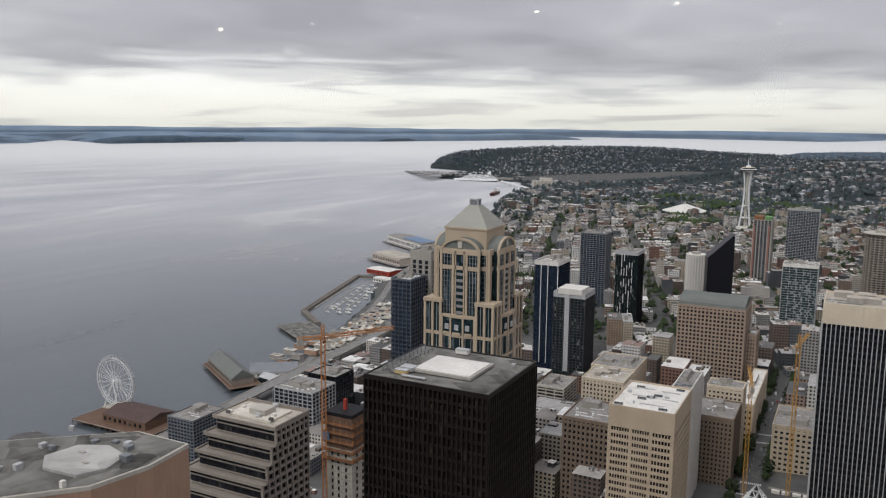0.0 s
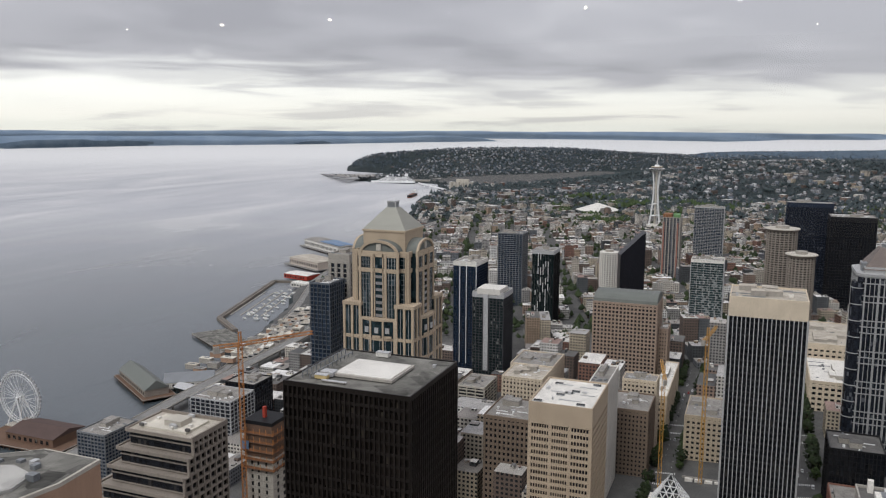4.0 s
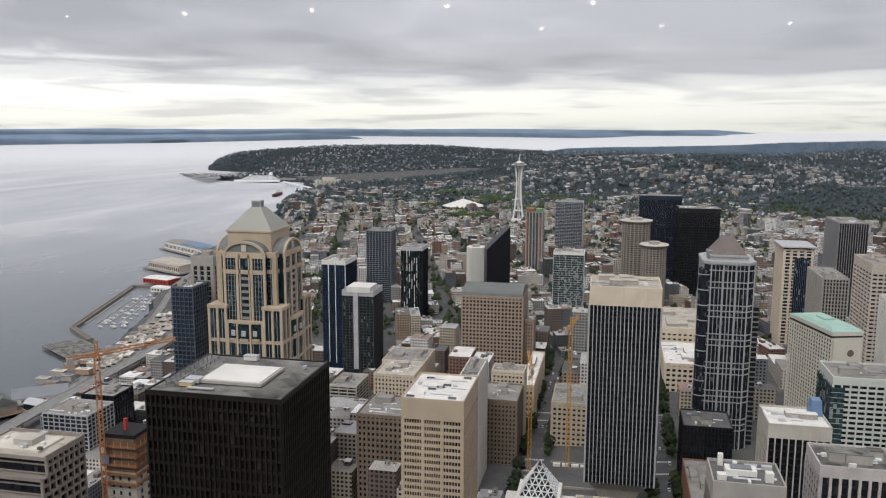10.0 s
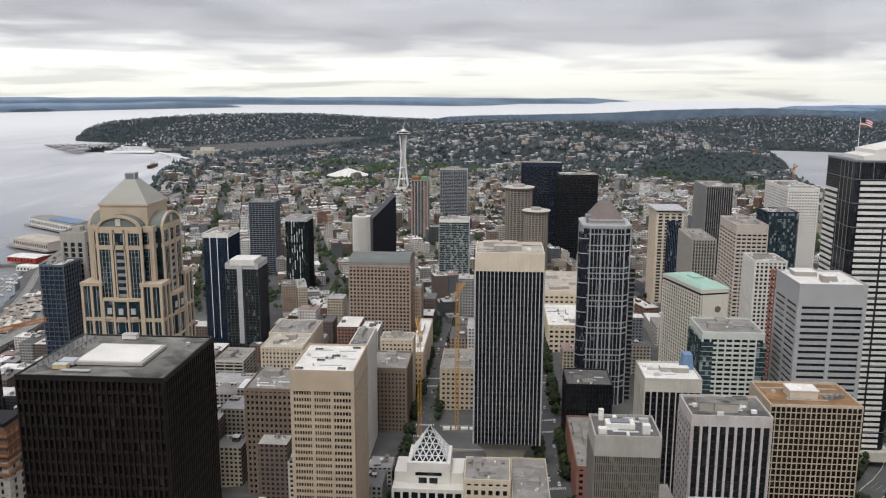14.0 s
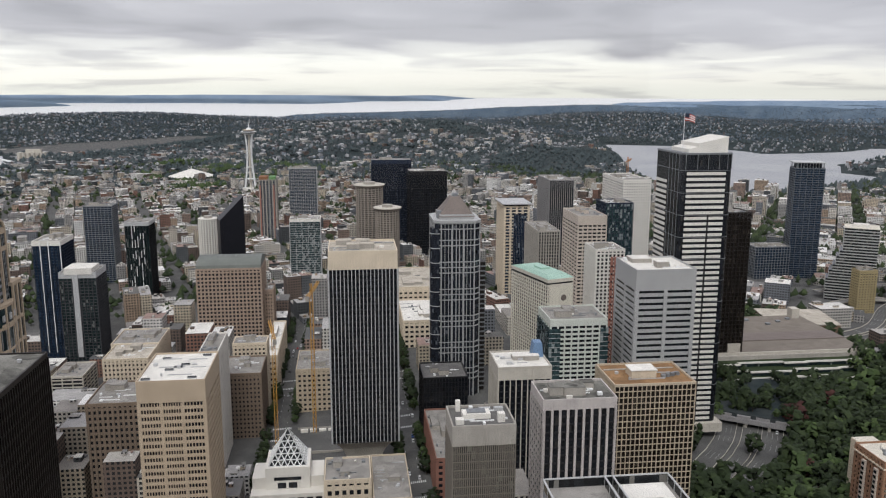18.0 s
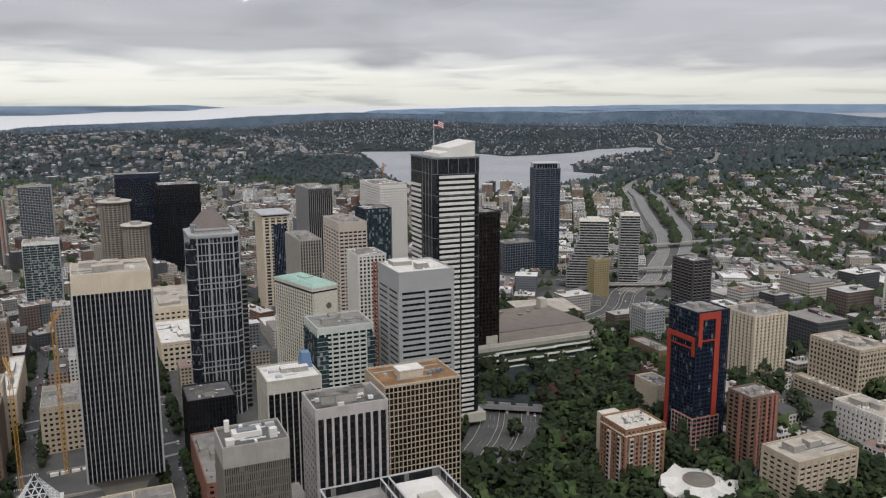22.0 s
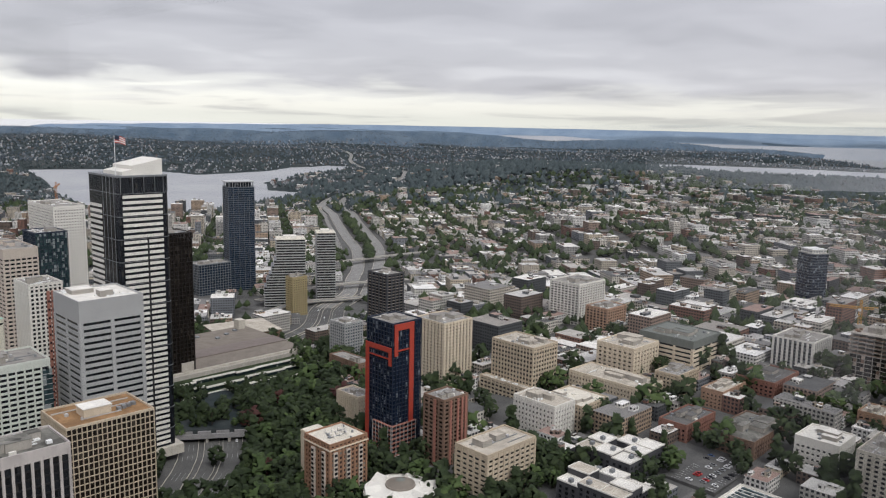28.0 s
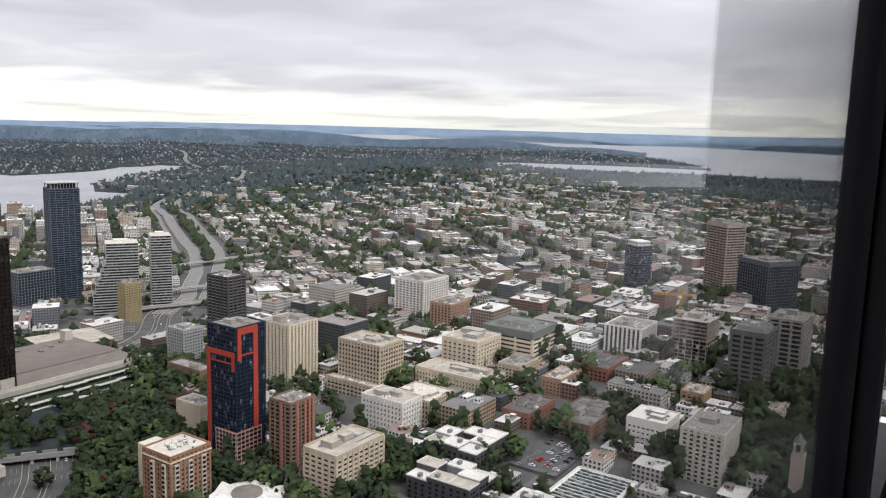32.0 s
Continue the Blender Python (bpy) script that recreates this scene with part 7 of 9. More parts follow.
# ---- convention hall over the freeway ----
def hall():
    ob = base("convention_hall", 398, 712, 52, "wide grey-roofed hall with stepped green glass terraces", "convention hall")
    TAKEN.append((398, 697, 0, 172, 186))
    bar("hall_body", ob, -78, 70, -48, 70, 0, 22, "concrete")
    bar("main_roof", ob, -80, 72, -44, 72, 22, 23, "roof_brown")
    bar("roof_strip", ob, -80, 72, -10, 14, 23, 23.8, "brown_roof_metal")
    bar("roof_curb", ob, -80, 72, -45.5, -44, 22, 24.2, "pale_concrete")
    bar("stair_tower", ob, -60, -48, -40, -28, 22, 31, "pale_concrete")
    bar("lift_tower", ob, 58, 66, 60, 70, 22, 33, "pale_concrete")
    rnd = random.Random(1)
    for k in range(5):
        y0 = -48 - k * 9
        for j in range(7):
            x0 = -78 + j * 21 + (k % 2) * 6
            jog = rnd.uniform(-3, 3)
            bar("terrace_glass", ob, x0, x0 + 21, y0 - 9 + jog, y0 + 2, 0, 17.5 - k * 4, "glass_green")
            bar("terrace_edge", ob, x0 - 0.4, x0 + 21.4, y0 - 9.6 + jog, y0 - 8.2 + jog, 17.2 - k * 4, 18.7 - k * 4, "white_panel")
            bar("terrace_planting", ob, x0, x0 + 21, y0 - 8.2 + jog, y0 + 2, 17.5 - k * 4, 18.2 - k * 4, "leaves")
    for k in range(9):
        bar("roof_unit", ob, -70 + k * 15, -66 + k * 15, 40 + (k % 3) * 8, 44 + (k % 3) * 8, 23, 24.6, "grey_metal")
    wing = base("convention_wing", 470, 760, 50, "low brown hall with a cream flat roof", "hall", radians(-10))
    TAKEN.append((470, 800, 45, 0, 0))
    bar("walls", wing, -35, 35, 10, 70, 0, 18, "brick_brown")
    bar("roof", wing, -35.5, 35.5, 9.5, 70.5, 18, 19, "roof_tan")
    port = base("tunnel_portal", 306, 559, 48, "dark concrete tunnel mouth under a planted lid", "tunnel portal", math.atan2(-0.555, 0.832))
    bar("lintel", port, -42, 44, -1.5, 1, 7.5, 11, "grey_granite")
    for x in (-42, -5, 12, 44):
        bar("pier_wall", port, x - 1.0, x + 1.0, -1, 94, 0, 8, "concrete")
    bar("lid", port, -42, 44, 1, 94, 8, 14, "terrain")
    for k in range(6):
        bar("planter", port, -40 + k * 14, -30 + k * 14, -1.2 + (k % 2) * 1.5, 2.5, 11, 13.2, "grey_granite")


hall()


# ---- cranes and building sites ----
def lattice(name, a, b, w, n, mat, parent):
    """A square lattice mast or jib from a to b as one mesh."""
    a, b = Vector(a), Vector(b)
    t = (b - a).normalized()
    s = t.cross(Vector((0, 0, 1)))
    s = s.normalized() if s.length > 1e-3 else Vector((1, 0, 0))
    u = s.cross(t)
    cs = [s * w / 2 * i + u * w / 2 * j for i, j in ((-1, -1), (1, -1), (1, 1), (-1, 1))]
    bars = [(a + c, b + c, 0.28) for c in cs]
    for k in range(n):
        p, q = a.lerp(b, k / n), a.lerp(b, (k + 1) / n)
        for i in range(4):
            j = (i + 1) % 4
            bars.append((p + cs[i], q + cs[j], 0.16) if k % 2 else (p + cs[j], q + cs[i], 0.16))
    return piece(name, bars_mesh(name, bars, mat), parent, 0, 0, 0)


def tower_crane(label, x, y, z, height, jib, turn, mat):
    ob = base("tower_crane", x, y, z, label, "crane", radians(turn))
    lattice("mast", (0, 0, 0), (0, 0, height), 2.2, int(height / 2.4), mat, ob)
    lattice("jib", (0, 0, height + 1), (jib, 0, height + 3), 1.6, int(jib / 2.4), mat, ob)
    lattice("counter_jib", (0, 0, height + 1), (-14, 0, height + 1), 1.6, 6, mat, ob)
    lattice("top_mast", (0, 0, height), (0, 0, height + 8), 1.4, 4, mat, ob)
    bar("counterweight", ob, -14, -11, -1.2, 1.2, height - 2.5, height + 1, "concrete")
    bar("cab", ob, 0.6, 2.6, 0.8, 2.4, height - 1.5, height + 0.8, "steel_white")
    piece("tie_rope", bars_mesh("tie_rope", [((0, 0, height + 8), (jib * 0.7, 0, height + 3), 0.1), ((0, 0, height + 8), (-13, 0, height + 1.5), 0.1)], "grey_metal"), ob, 0, 0, 0)
    bar("footing", ob, -3.5, 3.5, -3.5, 3.5, -1, 1, "concrete")


tower_crane("yellow tower crane over the building site", -56, 577, 46, 87, 30, 100, "crane_yellow")
tower_crane("slim yellow tower crane beside the avenue", -29, 599, 46, 112, 26, 80, "crane_yellow")
tower_crane("orange tower crane beside a concrete core", -252, 352, 34, 158, 40, 48, "crane_orange")
tower_crane("yellow crane on an unfinished tower", 722, 226, 143, 14, 26, 130, "crane_yellow")
tower_crane("orange crane above the far office towers", 405, 1150, 40, 165, 26, 60, "crane_orange")


TAKEN.append((-20, 590, 0, 56, 70))
pit = base("building_site", -22, 580, 46.4, "open brown building pit with a concrete rim", "building site")
bar("pit_floor", pit, -20, 18, -16, 26, 0, 0.15, "timber")
bar("pit_wall", pit, -20.5, 18.5, 26, 27, 0, 2.4, "concrete")
bar("pit_wall", pit, -20.5, 18.5, -17, -16, 0, 2.4, "concrete")
for k in range(5):
    bar("site_cabin", pit, -18 + k * 7, -12.5 + k * 7, 20, 23, 0.15, 3, "white_panel")


def site_core():
    ob = base("construction_core", -245, 364, 50, "raw concrete lift core with orange formwork on top", "building site")
    TAKEN.append((-245, 364, 0, 24, 24))
    bar("core", ob, -8.5, 8.5, -8, 8, -15, 80, "pale_concrete")
    for k in range(19):
        z = 2 + k * 4
        bar("pour_joint", ob, -8.65, 8.65, -8.15, 8.15, z, z + 0.25, "concrete")
        # shallow black boxes paint the dark inside of the wall openings
        for x in (-5, -1, 4):
            bar("opening", ob, x, x + 1.1, -8.2, -7.9, z + 1, z + 3.2, "rubber_black")
        for y in (-4, 2):
            bar("opening", ob, 7.9, 8.7, y, y + 1.6, z + 1, z + 3.2, "rubber_black")
    bar("inner_form", ob, -8.8, 8.8, -8.4, 8.4, 80, 98, "timber")
    for k, z in enumerate((73, 78, 83, 88, 93)):
        bar("work_deck", ob, -10.4, 10.4, -9.9, 9.9, z, z + 0.35, "timber")
        for x in range(-10, 11, 4):
            bar("form_post", ob, x - 0.12, x + 0.12, -9.9, -9.7, z, z + 3.4, "crane_orange")
        for y in range(-9, 10, 4):
            bar("form_post", ob, 10.1, 10.3, y - 0.12, y + 0.12, z, z + 3.4, "crane_orange")
        bar("guard_net", ob, -10.2, 10.2, -9.75, -9.65, z + 0.4, z + 1.6, "form_orange")
        bar("guard_net", ob, 10.0, 10.1, -9.6, 9.6, z + 0.4, z + 1.6, "form_orange")
    bar("top_ring", ob, -8.9, 8.9, -8.5, 8.5, 98, 100, "rubber_black")
    bar("hoist", ob, -1, 0.5, -2, 0, 98, 106, "red_panel")
    bar("debris_sheet", ob, -9.9, -5, -10.1, -9.95, 84, 89, "blue_sheet")
    site = base("construction_slab", -250, 380, 36, "white-sheeted floor slab around the core", "building site")
    bar("slab", site, -25, 30, -12, 25, 0, 6, "roof_white")
    bar("hoarding", site, -25.5, 30.5, -12.5, -12, 0, 8, "blue_sheet")


site_core()


def lattice_roof_block():
    """White stone block with a glazed lattice pyramid."""
    ob = base("office_building", -39, 468, 44, "white stone block crowned by a glazed lattice pyramid", "office building")
    TAKEN.append((-39, 468, 0, 46, 40))
    bar("body", ob, -21, 21, -17, 17, 0, 30, "glass_dark")
    for z in (0, 7, 14, 21, 28):
        bar("belt", ob, -21.5, 21.5, -17.5, 17.5, z, z + 2.4, "white_panel")
    for k in range(9):
        x = -21 + k * 5.25
        bar("pier", ob, x - 0.7, x + 0.7, -17.9, -17, 0, 30, "white_panel")
    bar("upper_block", ob, -13, 13, -11, 15, 30, 44, "white_panel")
    bar("window_strip", ob, -8, 8, -11.2, -10.8, 36, 38, "glass_dark")
    for x in (-6, 0.5):
        bar("window", ob, x, x + 5, -11.2, -10.8, 31, 34.5, "glass_dark")
    for sx in (-1, 1):
        bar("side_block", ob, sx * 17 - 4, sx * 17 + 4, -9, 12, 30, 37, "white_panel")
    solid("pyramid_glazing", ob, rect(22, 22, 0, 2), 44, 63, "glass_grey", rect(0.6, 0.6, 0, 2))
    bars = []
    n = 6
    for sx, sy, ex, ey in ((-1, -1, 1, -1), (1, -1, 1, 1), (1, 1, -1, 1), (-1, 1, -1, -1)):
        def P(u, h):
            k = 11.2 * (1 - h)
            return (k * (sx + (ex - sx) * u), k * (sy + (ey - sy) * u) + 2, 44.1 + 19 * h)
        for i in range(n):
            for j in range(n - i):
                h0, h1 = i / n, (i + 1) / n
                m = n - i
                a, b = P(j / m, h0), P((j + 1) / m, h0)
                c = P(j / (m - 1), h1) if m > 1 else P(0, 1)
                bars += [(a, b, 0.45), (a, c, 0.45), (b, c, 0.45)]
    piece("lattice", bars_mesh("lattice", bars, "steel_white"), ob, 0, 0, 0)


lattice_roof_block()
plain("ornate_stone", (0.21, 0.16, 0.122), vary=0.2)
tower("club_building", "cream stone clubhouse with a flat grey roof", -17, 10, 440, 470, 86, wall="cream_stone", glass="glass_dark", floor=6, band=2.6, cols=6, pier=1.8, faces="SWE", category="building")
tower("office_building", "low tan block with a wide grey roof beside the avenue", 11, 33, 430, 488, 78, wall="beige_stone", glass="glass_dark", floor=5, band=2.4, cols=5, pier=1.6, faces="SWE", category="building")
tower("office_building", "dark brown office block with stone trim", -163, -131, 495, 535, 117, wall="ornate_stone", glass="glass_dark", floor=3.9, band=1.8, cols=10, pier=1.5, faces="SE", category="office building")
tower("apartment_tower", "blank white slab tower", -103, -90, 545, 590, 132, wall="white_panel", glass="glass_grey", floor=3.2, band=2.4, cols=3, pier=2.2, faces="SE", category="apartment tower")
tower("office_building", "brown stone block with rows of small windows", -98, -68, 598, 640, 97, wall="ornate_stone", glass="glass_dark", floor=3.6, band=1.8, cols=10, cols_side=8, pier=1.6, faces="SE", category="office building")
tower("office_building", "cream block behind the brown stone one", -95, -68, 645, 665, 106, wall="cream_stone", glass="glass_dark", floor=3.6, band=1.8, cols=8, pier=1.6, faces="SE", category="office building")
tower("office_building", "red brick row with tan trim along the avenue", 52, 70, 478, 560, 78, wall="brick_red", glass="glass_dark", floor=4.2, band=1.8, cols=4, cols_side=16, pier=1.6, faces="SW", category="office building")
tower("office_building", "black glass block on the avenue", 52, 85, 565, 600, 100, wall="black_metal", glass="glass_dark", floor=3.6, band=0.5, cols=14, pier=0.5, faces="SW", category="office building", roof="roof_dark")
# the black core paints the shade inside the open parking decks
tower("car_park", "open-sided concrete parking garage", -262, -235, 715, 755, 59, wall="pale_concrete", glass="rubber_black", floor=3.2, band=1.2, cols=3, pier=0.8, faces="SE", category="car park")
tower("apartment_building", "blue-grey block with orange wall panels", 482, 505, 618, 642, 106, wall="silver_panel", glass="glass_blue", floor=3.1, band=1.3, cols=7, pier=1.0, faces="SW", category="apartment building")
tower("apartment_building", "brown brick flats with white trim", 447, 463, 552, 596, 88, wall="brick_brown", glass="glass_grey", floor=3.2, band=1.7, cols=5, pier=1.4, faces="SW", category="apartment building")
tower("apartment_building", "small cream tower of flats", 376, 392, 466, 492, 96, wall="cream_stone", glass="glass_grey", floor=3.0, band=1.6, cols=6, pier=1.5, faces="SW", category="apartment building")
tower("apartment_building", "cream and brown flats with a terrace roof", 346, 392, 306, 333, 109, wall="beige_stone", glass="glass_grey", floor=3.1, band=1.6, cols=9, pier=1.5, faces="SW", category="apartment building", roof="roof_tan")


FLAT = dict(category="apartment building", faces="SW")


def stepped_flats(label, x0, x1, y0, y1, zt, rnd):
    """Charcoal and white flats whose roof breaks into several heights."""
    ob = base("apartment_building", (x0 + x1) / 2, (y0 + y1) / 2, zt - 24, label, "apartment building")
    TAKEN.append(((x0 + x1) / 2, (y0 + y1) / 2, 0, x1 - x0, y1 - y0))
    w, d = x1 - x0, y1 - y0
    nx, ny = 3, 3
    for i in range(nx):
        for j in range(ny):
            if i == 1 and j == 1:
                continue
            cx, cy = (i - 1) * w / 3, (j - 1) * d / 3
            h = 24 + rnd.choice((-3, 0, 0, 1.5))
            v = piece("wing", box_mesh(w / 3 + 0.3, d / 3 + 0.3, h, rnd.choice(("charcoal", "charcoal", "charcoal", "grey_granite"))), ob, cx, cy, 0)
            piece("roof_deck", box_mesh(w / 3 - 0.6, d / 3 - 0.6, 0.3, rnd.choice(("roof_white", "roof_white", "roof_white", "roof_tan"))), v, 0, 0, h)
            piece("parapet", ring_mesh(w / 3 + 0.4, d / 3 + 0.4, 0.9, 0.4, "white_panel"), v, 0, 0, h - 0.1)
            for k in range(7):
                z = 1.2 + k * 3.1
                if z + 2 > h:
                    break
                for m in range(3):
                    u = (m - 1) * w / 9.5
                    if j == 0:
                        piece("window", box_mesh(1.9, 0.25, 1.7, "glass_dark"), v, u, -d / 6 - 0.2, z)
                    if i == 0:
                        piece("window", box_mesh(0.25, 1.9, 1.7, "glass_dark"), v, -w / 6 - 0.2, (m - 1) * d / 9.5, z)
            if rnd.random() < 0.7:
                piece("roof_unit", box_mesh(3, 2.4, 2.2, "grey_metal"), v, rnd.uniform(-3, 3), rnd.uniform(-3, 3), h + 0.3)


_q = random.Random(77)
stepped_flats("charcoal and white flats with white stepped roofs", 423, 464, 256, 297, 98, _q)
stepped_flats("charcoal flats with white parapets and a tan terrace", 385, 418, 237, 283, 94, _q)
tower("apartment_building", "red brick flats with a flat roof", 508, 550, 264, 286, 98, wall="brick_red", glass="glass_dark", floor=3.1, band=1.7, cols=12, pier=1.5, roof="roof_dark", plant=3, **FLAT)
tower("apartment_building", "dark brown brick flats round a court", 514, 570, 218, 250, 98, wall="brick_brown", glass="glass_dark", floor=3.1, band=1.7, cols=14, pier=1.5, roof="roof_lichen", plant=4, **FLAT)
tower("apartment_building", "red and brown brick flats with dark roof", 625, 672, 253, 285, 106, wall="brick_red", glass="glass_dark", floor=3.1, band=1.7, cols=12, pier=1.6, roof="roof_dark", plant=3, **FLAT)
tower("apartment_building", "orange brick block with a pale roof", 581, 620, 274, 292, 103, wall="brick_tan", glass="glass_dark", floor=3.1, band=1.7, cols=10, pier=1.6, roof="roof_tan", plant=3, **FLAT)
tower("apartment_building", "grey-brown stone flats beside the hospital", 575, 608, 309, 330, 109, wall="beige_stone", glass="glass_dark", floor=3.1, band=1.5, cols=9, pier=1.3, roof="roof_grey", plant=3, **FLAT)
tower("apartment_building", "small orange brick block under the hospital towers", 610, 634, 168, 186, 106, wall="brick_tan", glass="glass_dark", floor=3.1, band=1.6, cols=6, pier=1.4, roof="roof_tan", **FLAT)
tower("office_building", "white hospital annex with a blank upper floor", 524, 553, 168, 196, 108, wall="white_panel", glass="glass_dark", floor=3.8, band=2.3, cols=8, pier=1.4, faces="SW", top=5, category="office building", roof="roof_white", plant=3)
tower("apartment_tower", "pale concrete tower of flats with balconies", 504, 545, 124, 152, 117, wall="pale_concrete", glass="glass_dark", floor=2.9, band=1.3, cols=9, pier=2.0, faces="SW", category="apartment tower", plant=3)
tower("clinic_building", "grey hospital tower with pale upright piers", 704, 746, 118, 146, 153, wall="concrete", glass="glass_dark", floor=3.9, band=1.3, cols=5, pier=2.0, faces="SW", category="clinic", plant=3)
tower("car_park", "low pale building with a wide flat roof", 600, 662, 104, 130, 97, wall="pale_concrete", glass="glass_dark", floor=3.2, band=1.4, cols=8, pier=1.0, faces="SW", category="building", roof="roof_tan", plant=3)
tower("office_building", "long low building with a striped white roof", 416, 468, 165, 205, 88, wall="white_panel", glass="glass_green", floor=4, band=1.2, cols=12, pier=0.8, faces="SW", category="building", roof="roof_white", plant=0)
strip = base("roof_light", 442, 185, 88.2, "row of glass roof lights on a white roof", "roof light")
for k in range(11):
    bar("glass_strip", strip, -24 + k * 4.5, -22 + k * 4.5, -17, 17, 0, 0.7, "glass_teal")
lot = base("parking_lot", 480, 232, ground_at(480, 232) + 0.1, "asphalt parking lot between the flats", "parking lot")
bar("asphalt_bed", lot, -27, 27, -18, 18, -6, 0.3, "asphalt")
for k in range(17):
    for y in (-14, 10):
        bar("bay_line", lot, -26 + k * 3.2, -25.85 + k * 3.2, y - 2.5, y + 2.5, 0.3, 0.32, "steel_white")


def round_church():
    """Cream hall on a many-sided plan with gables all round a low grey dome."""
    ob = base("church", 318, 352, 62, "cream many-gabled church with a low grey dome", "church")
    TAKEN.append((318, 352, 26, 0, 0))
    piece("walls", cyl_mesh(21, 21, 18, "cream_stone", 12), ob, 0, 0, 0)
    piece("cornice", cyl_mesh(23.2, 23.2, 1.6, "white_panel", 12), ob, 0, 0, 18)
    piece("lower_roof", cyl_mesh(21.5, 9.5, 3.2, "roof_white", 12), ob, 0, 0, 19.2)
    piece("ring_wall", cyl_mesh(9.4, 9.2, 1.6, "terrace_stone", 24), ob, 0, 0, 22)
    piece("dome", cyl_mesh(8.8, 3, 2.4, "roof_brown", 24), ob, 0, 0, 23.6)
    piece("dome_cap", cyl_mesh(3, 0.5, 1.0, "slate_roof", 24), ob, 0, 0, 26.0)
    for k in range(6):
        a = math.pi / 6 + k * math.pi / 3
        wide = 12 if k % 2 else 9
        v = [(-wide / 2, -4, 0), (wide / 2, -4, 0), (0, -4, 4.5), (-wide / 2, 6, 0), (wide / 2, 6, 0), (0, 6, 4.5)]
        f = [(0, 1, 2), (5, 4, 3), (0, 2, 5, 3), (2, 1, 4, 5)]
        piece("gable", link_mesh("gable", v, f, ("white_panel", "roof_white"), (0, 0, 1, 1)), ob, 18.2 * math.cos(a), 18.2 * math.sin(a), 19.2, a + math.pi / 2)
        piece("arched_window", box_mesh(3.2, 0.4, 7, "glass_dark"), ob, 20.6 * math.cos(a), 20.6 * math.sin(a), 7, a + math.pi / 2)
    st = base("bell_tower", 500, 80, 96, "brown stone bell tower with a grey-green cap", "bell tower")
    piece("shaft", box_mesh(7, 7, 24, "rose_brown"), st, 0, 0, 0)
    piece("belfry", box_mesh(6, 6, 7, "rose_brown"), st, 0, 0, 24)
    # black boxes on the walls stand for the shade within the belfry
    for dx, dy in ((0, -3.05), (-3.05, 0)):
        piece("belfry_opening", box_mesh(2.2 if dy else 0.3, 0.3 if dy else 2.2, 4.5, "rubber_black"), st, dx, dy, 25)
    piece("cap", cyl_mesh(3.6, 0.3, 5, "slate_roof", 8), st, 0, 0, 31)


round_church()


def glass_rail_roof():
    """A glazed roof terrace and white deck just below the lookout."""
    ob = base("office_tower", 74, 190, 48.2, "grey tower with a glass-railed roof terrace and white deck", "office tower")
    TAKEN.append((74, 190, 0, 46, 46))
    bar("body", ob, -20, 17, -22, 22, 0, 147, "grey_metal")
    bar("roof_deck", ob, -20, 17, -22, 22, 147, 147.4, "roof_grey")
    bar("white_deck", ob, 2, 15, -20, 20, 147.4, 148.4, "roof_white")
    bar("plant_box", ob, 4, 10, -6, 8, 148.4, 150.4, "pale_concrete")
    for x in (-20, -2, 0.5, 17):
        bar("glass_rail", ob, x - 0.1, x + 0.1, -22, 22, 147.4, 150, "glass_grey")
        bar("rail_cap", ob, x - 0.25, x + 0.25, -22, 22, 150, 150.3, "pale_metal")
        for k in range(10):
            bar("rail_post", ob, x - 0.2, x + 0.2, -22 + k * 4.8, -21.7 + k * 4.8, 147.4, 150.2, "pale_metal")
    for y in (22,):
        bar("glass_rail", ob, -20, 17, y - 0.1, y + 0.1, 147.4, 150, "glass_grey")
        bar("rail_cap", ob, -20, 17, y - 0.25, y + 0.25, 150, 150.3, "pale_metal")


glass_rail_roof()


def brick_bays():
    """Cream bay windows and a raised cream wing on the brown brick block."""
    ob = base("bay_windows", 307, 402.5, 62, "cream bay windows on a brown brick block", "facade")
    for x in (-11, -1, 9):
        bar("bay", ob, x - 1.5, x + 1.5, -14.6, -13, 4, 38, "hotel_stone")
        for k in range(11):
            bar("bay_window", ob, x - 1.1, x + 1.1, -14.75, -14.2, 5.2 + k * 3, 6.9 + k * 3, "glass_dark")
    for y in (-8, 3):
        bar("bay", ob, -16.4, -15, y - 1.5, y + 1.5, 4, 38, "hotel_stone")
        for k in range(11):
            bar("bay_window", ob, -16.55, -16, y - 1.1, y + 1.1, 5.2 + k * 3, 6.9 + k * 3, "glass_dark")
    bar("cornice", ob, -15.6, 15.6, -14.1, 14.1, 39.5, 40.4, "cream_stone")
    wing = base("apartment_wing", 303, 421, 62, "raised cream wing behind the brown brick block", "apartment building")
    bar("walls", wing, -5, 9, -4, 8, 0, 41, "cream_stone")
    bar("roof_deck", wing, -4.6, 8.6, -3.6, 7.6, 41, 41.3, "roof_pale")
    for k in range(10):
        for x in (-4, 0, 5):
            bar("window", wing, x, x + 2, -4.15, -3.8, 3 + k * 3.6, 4.8 + k * 3.6, "glass_dark")
    aerial = base("roof_aerials", 307, 402, 105.3, "cluster of roof aerials and vents", "aerials")
    for k in range(9):
        x, y = -6 + (k % 3) * 5, -5 + (k // 3) * 4.5
        bar("mast", aerial, x - 0.12, x + 0.12, y - 0.12, y + 0.12, 0, 2.5 + (k * 7 % 4), "pale_metal")
        bar("vent", aerial, x + 1, x + 2.4, y + 0.8, y + 2.0, 0, 1.1, "white_panel")


brick_bays()
adopt(("bay_windows",), ("apartment_building",))


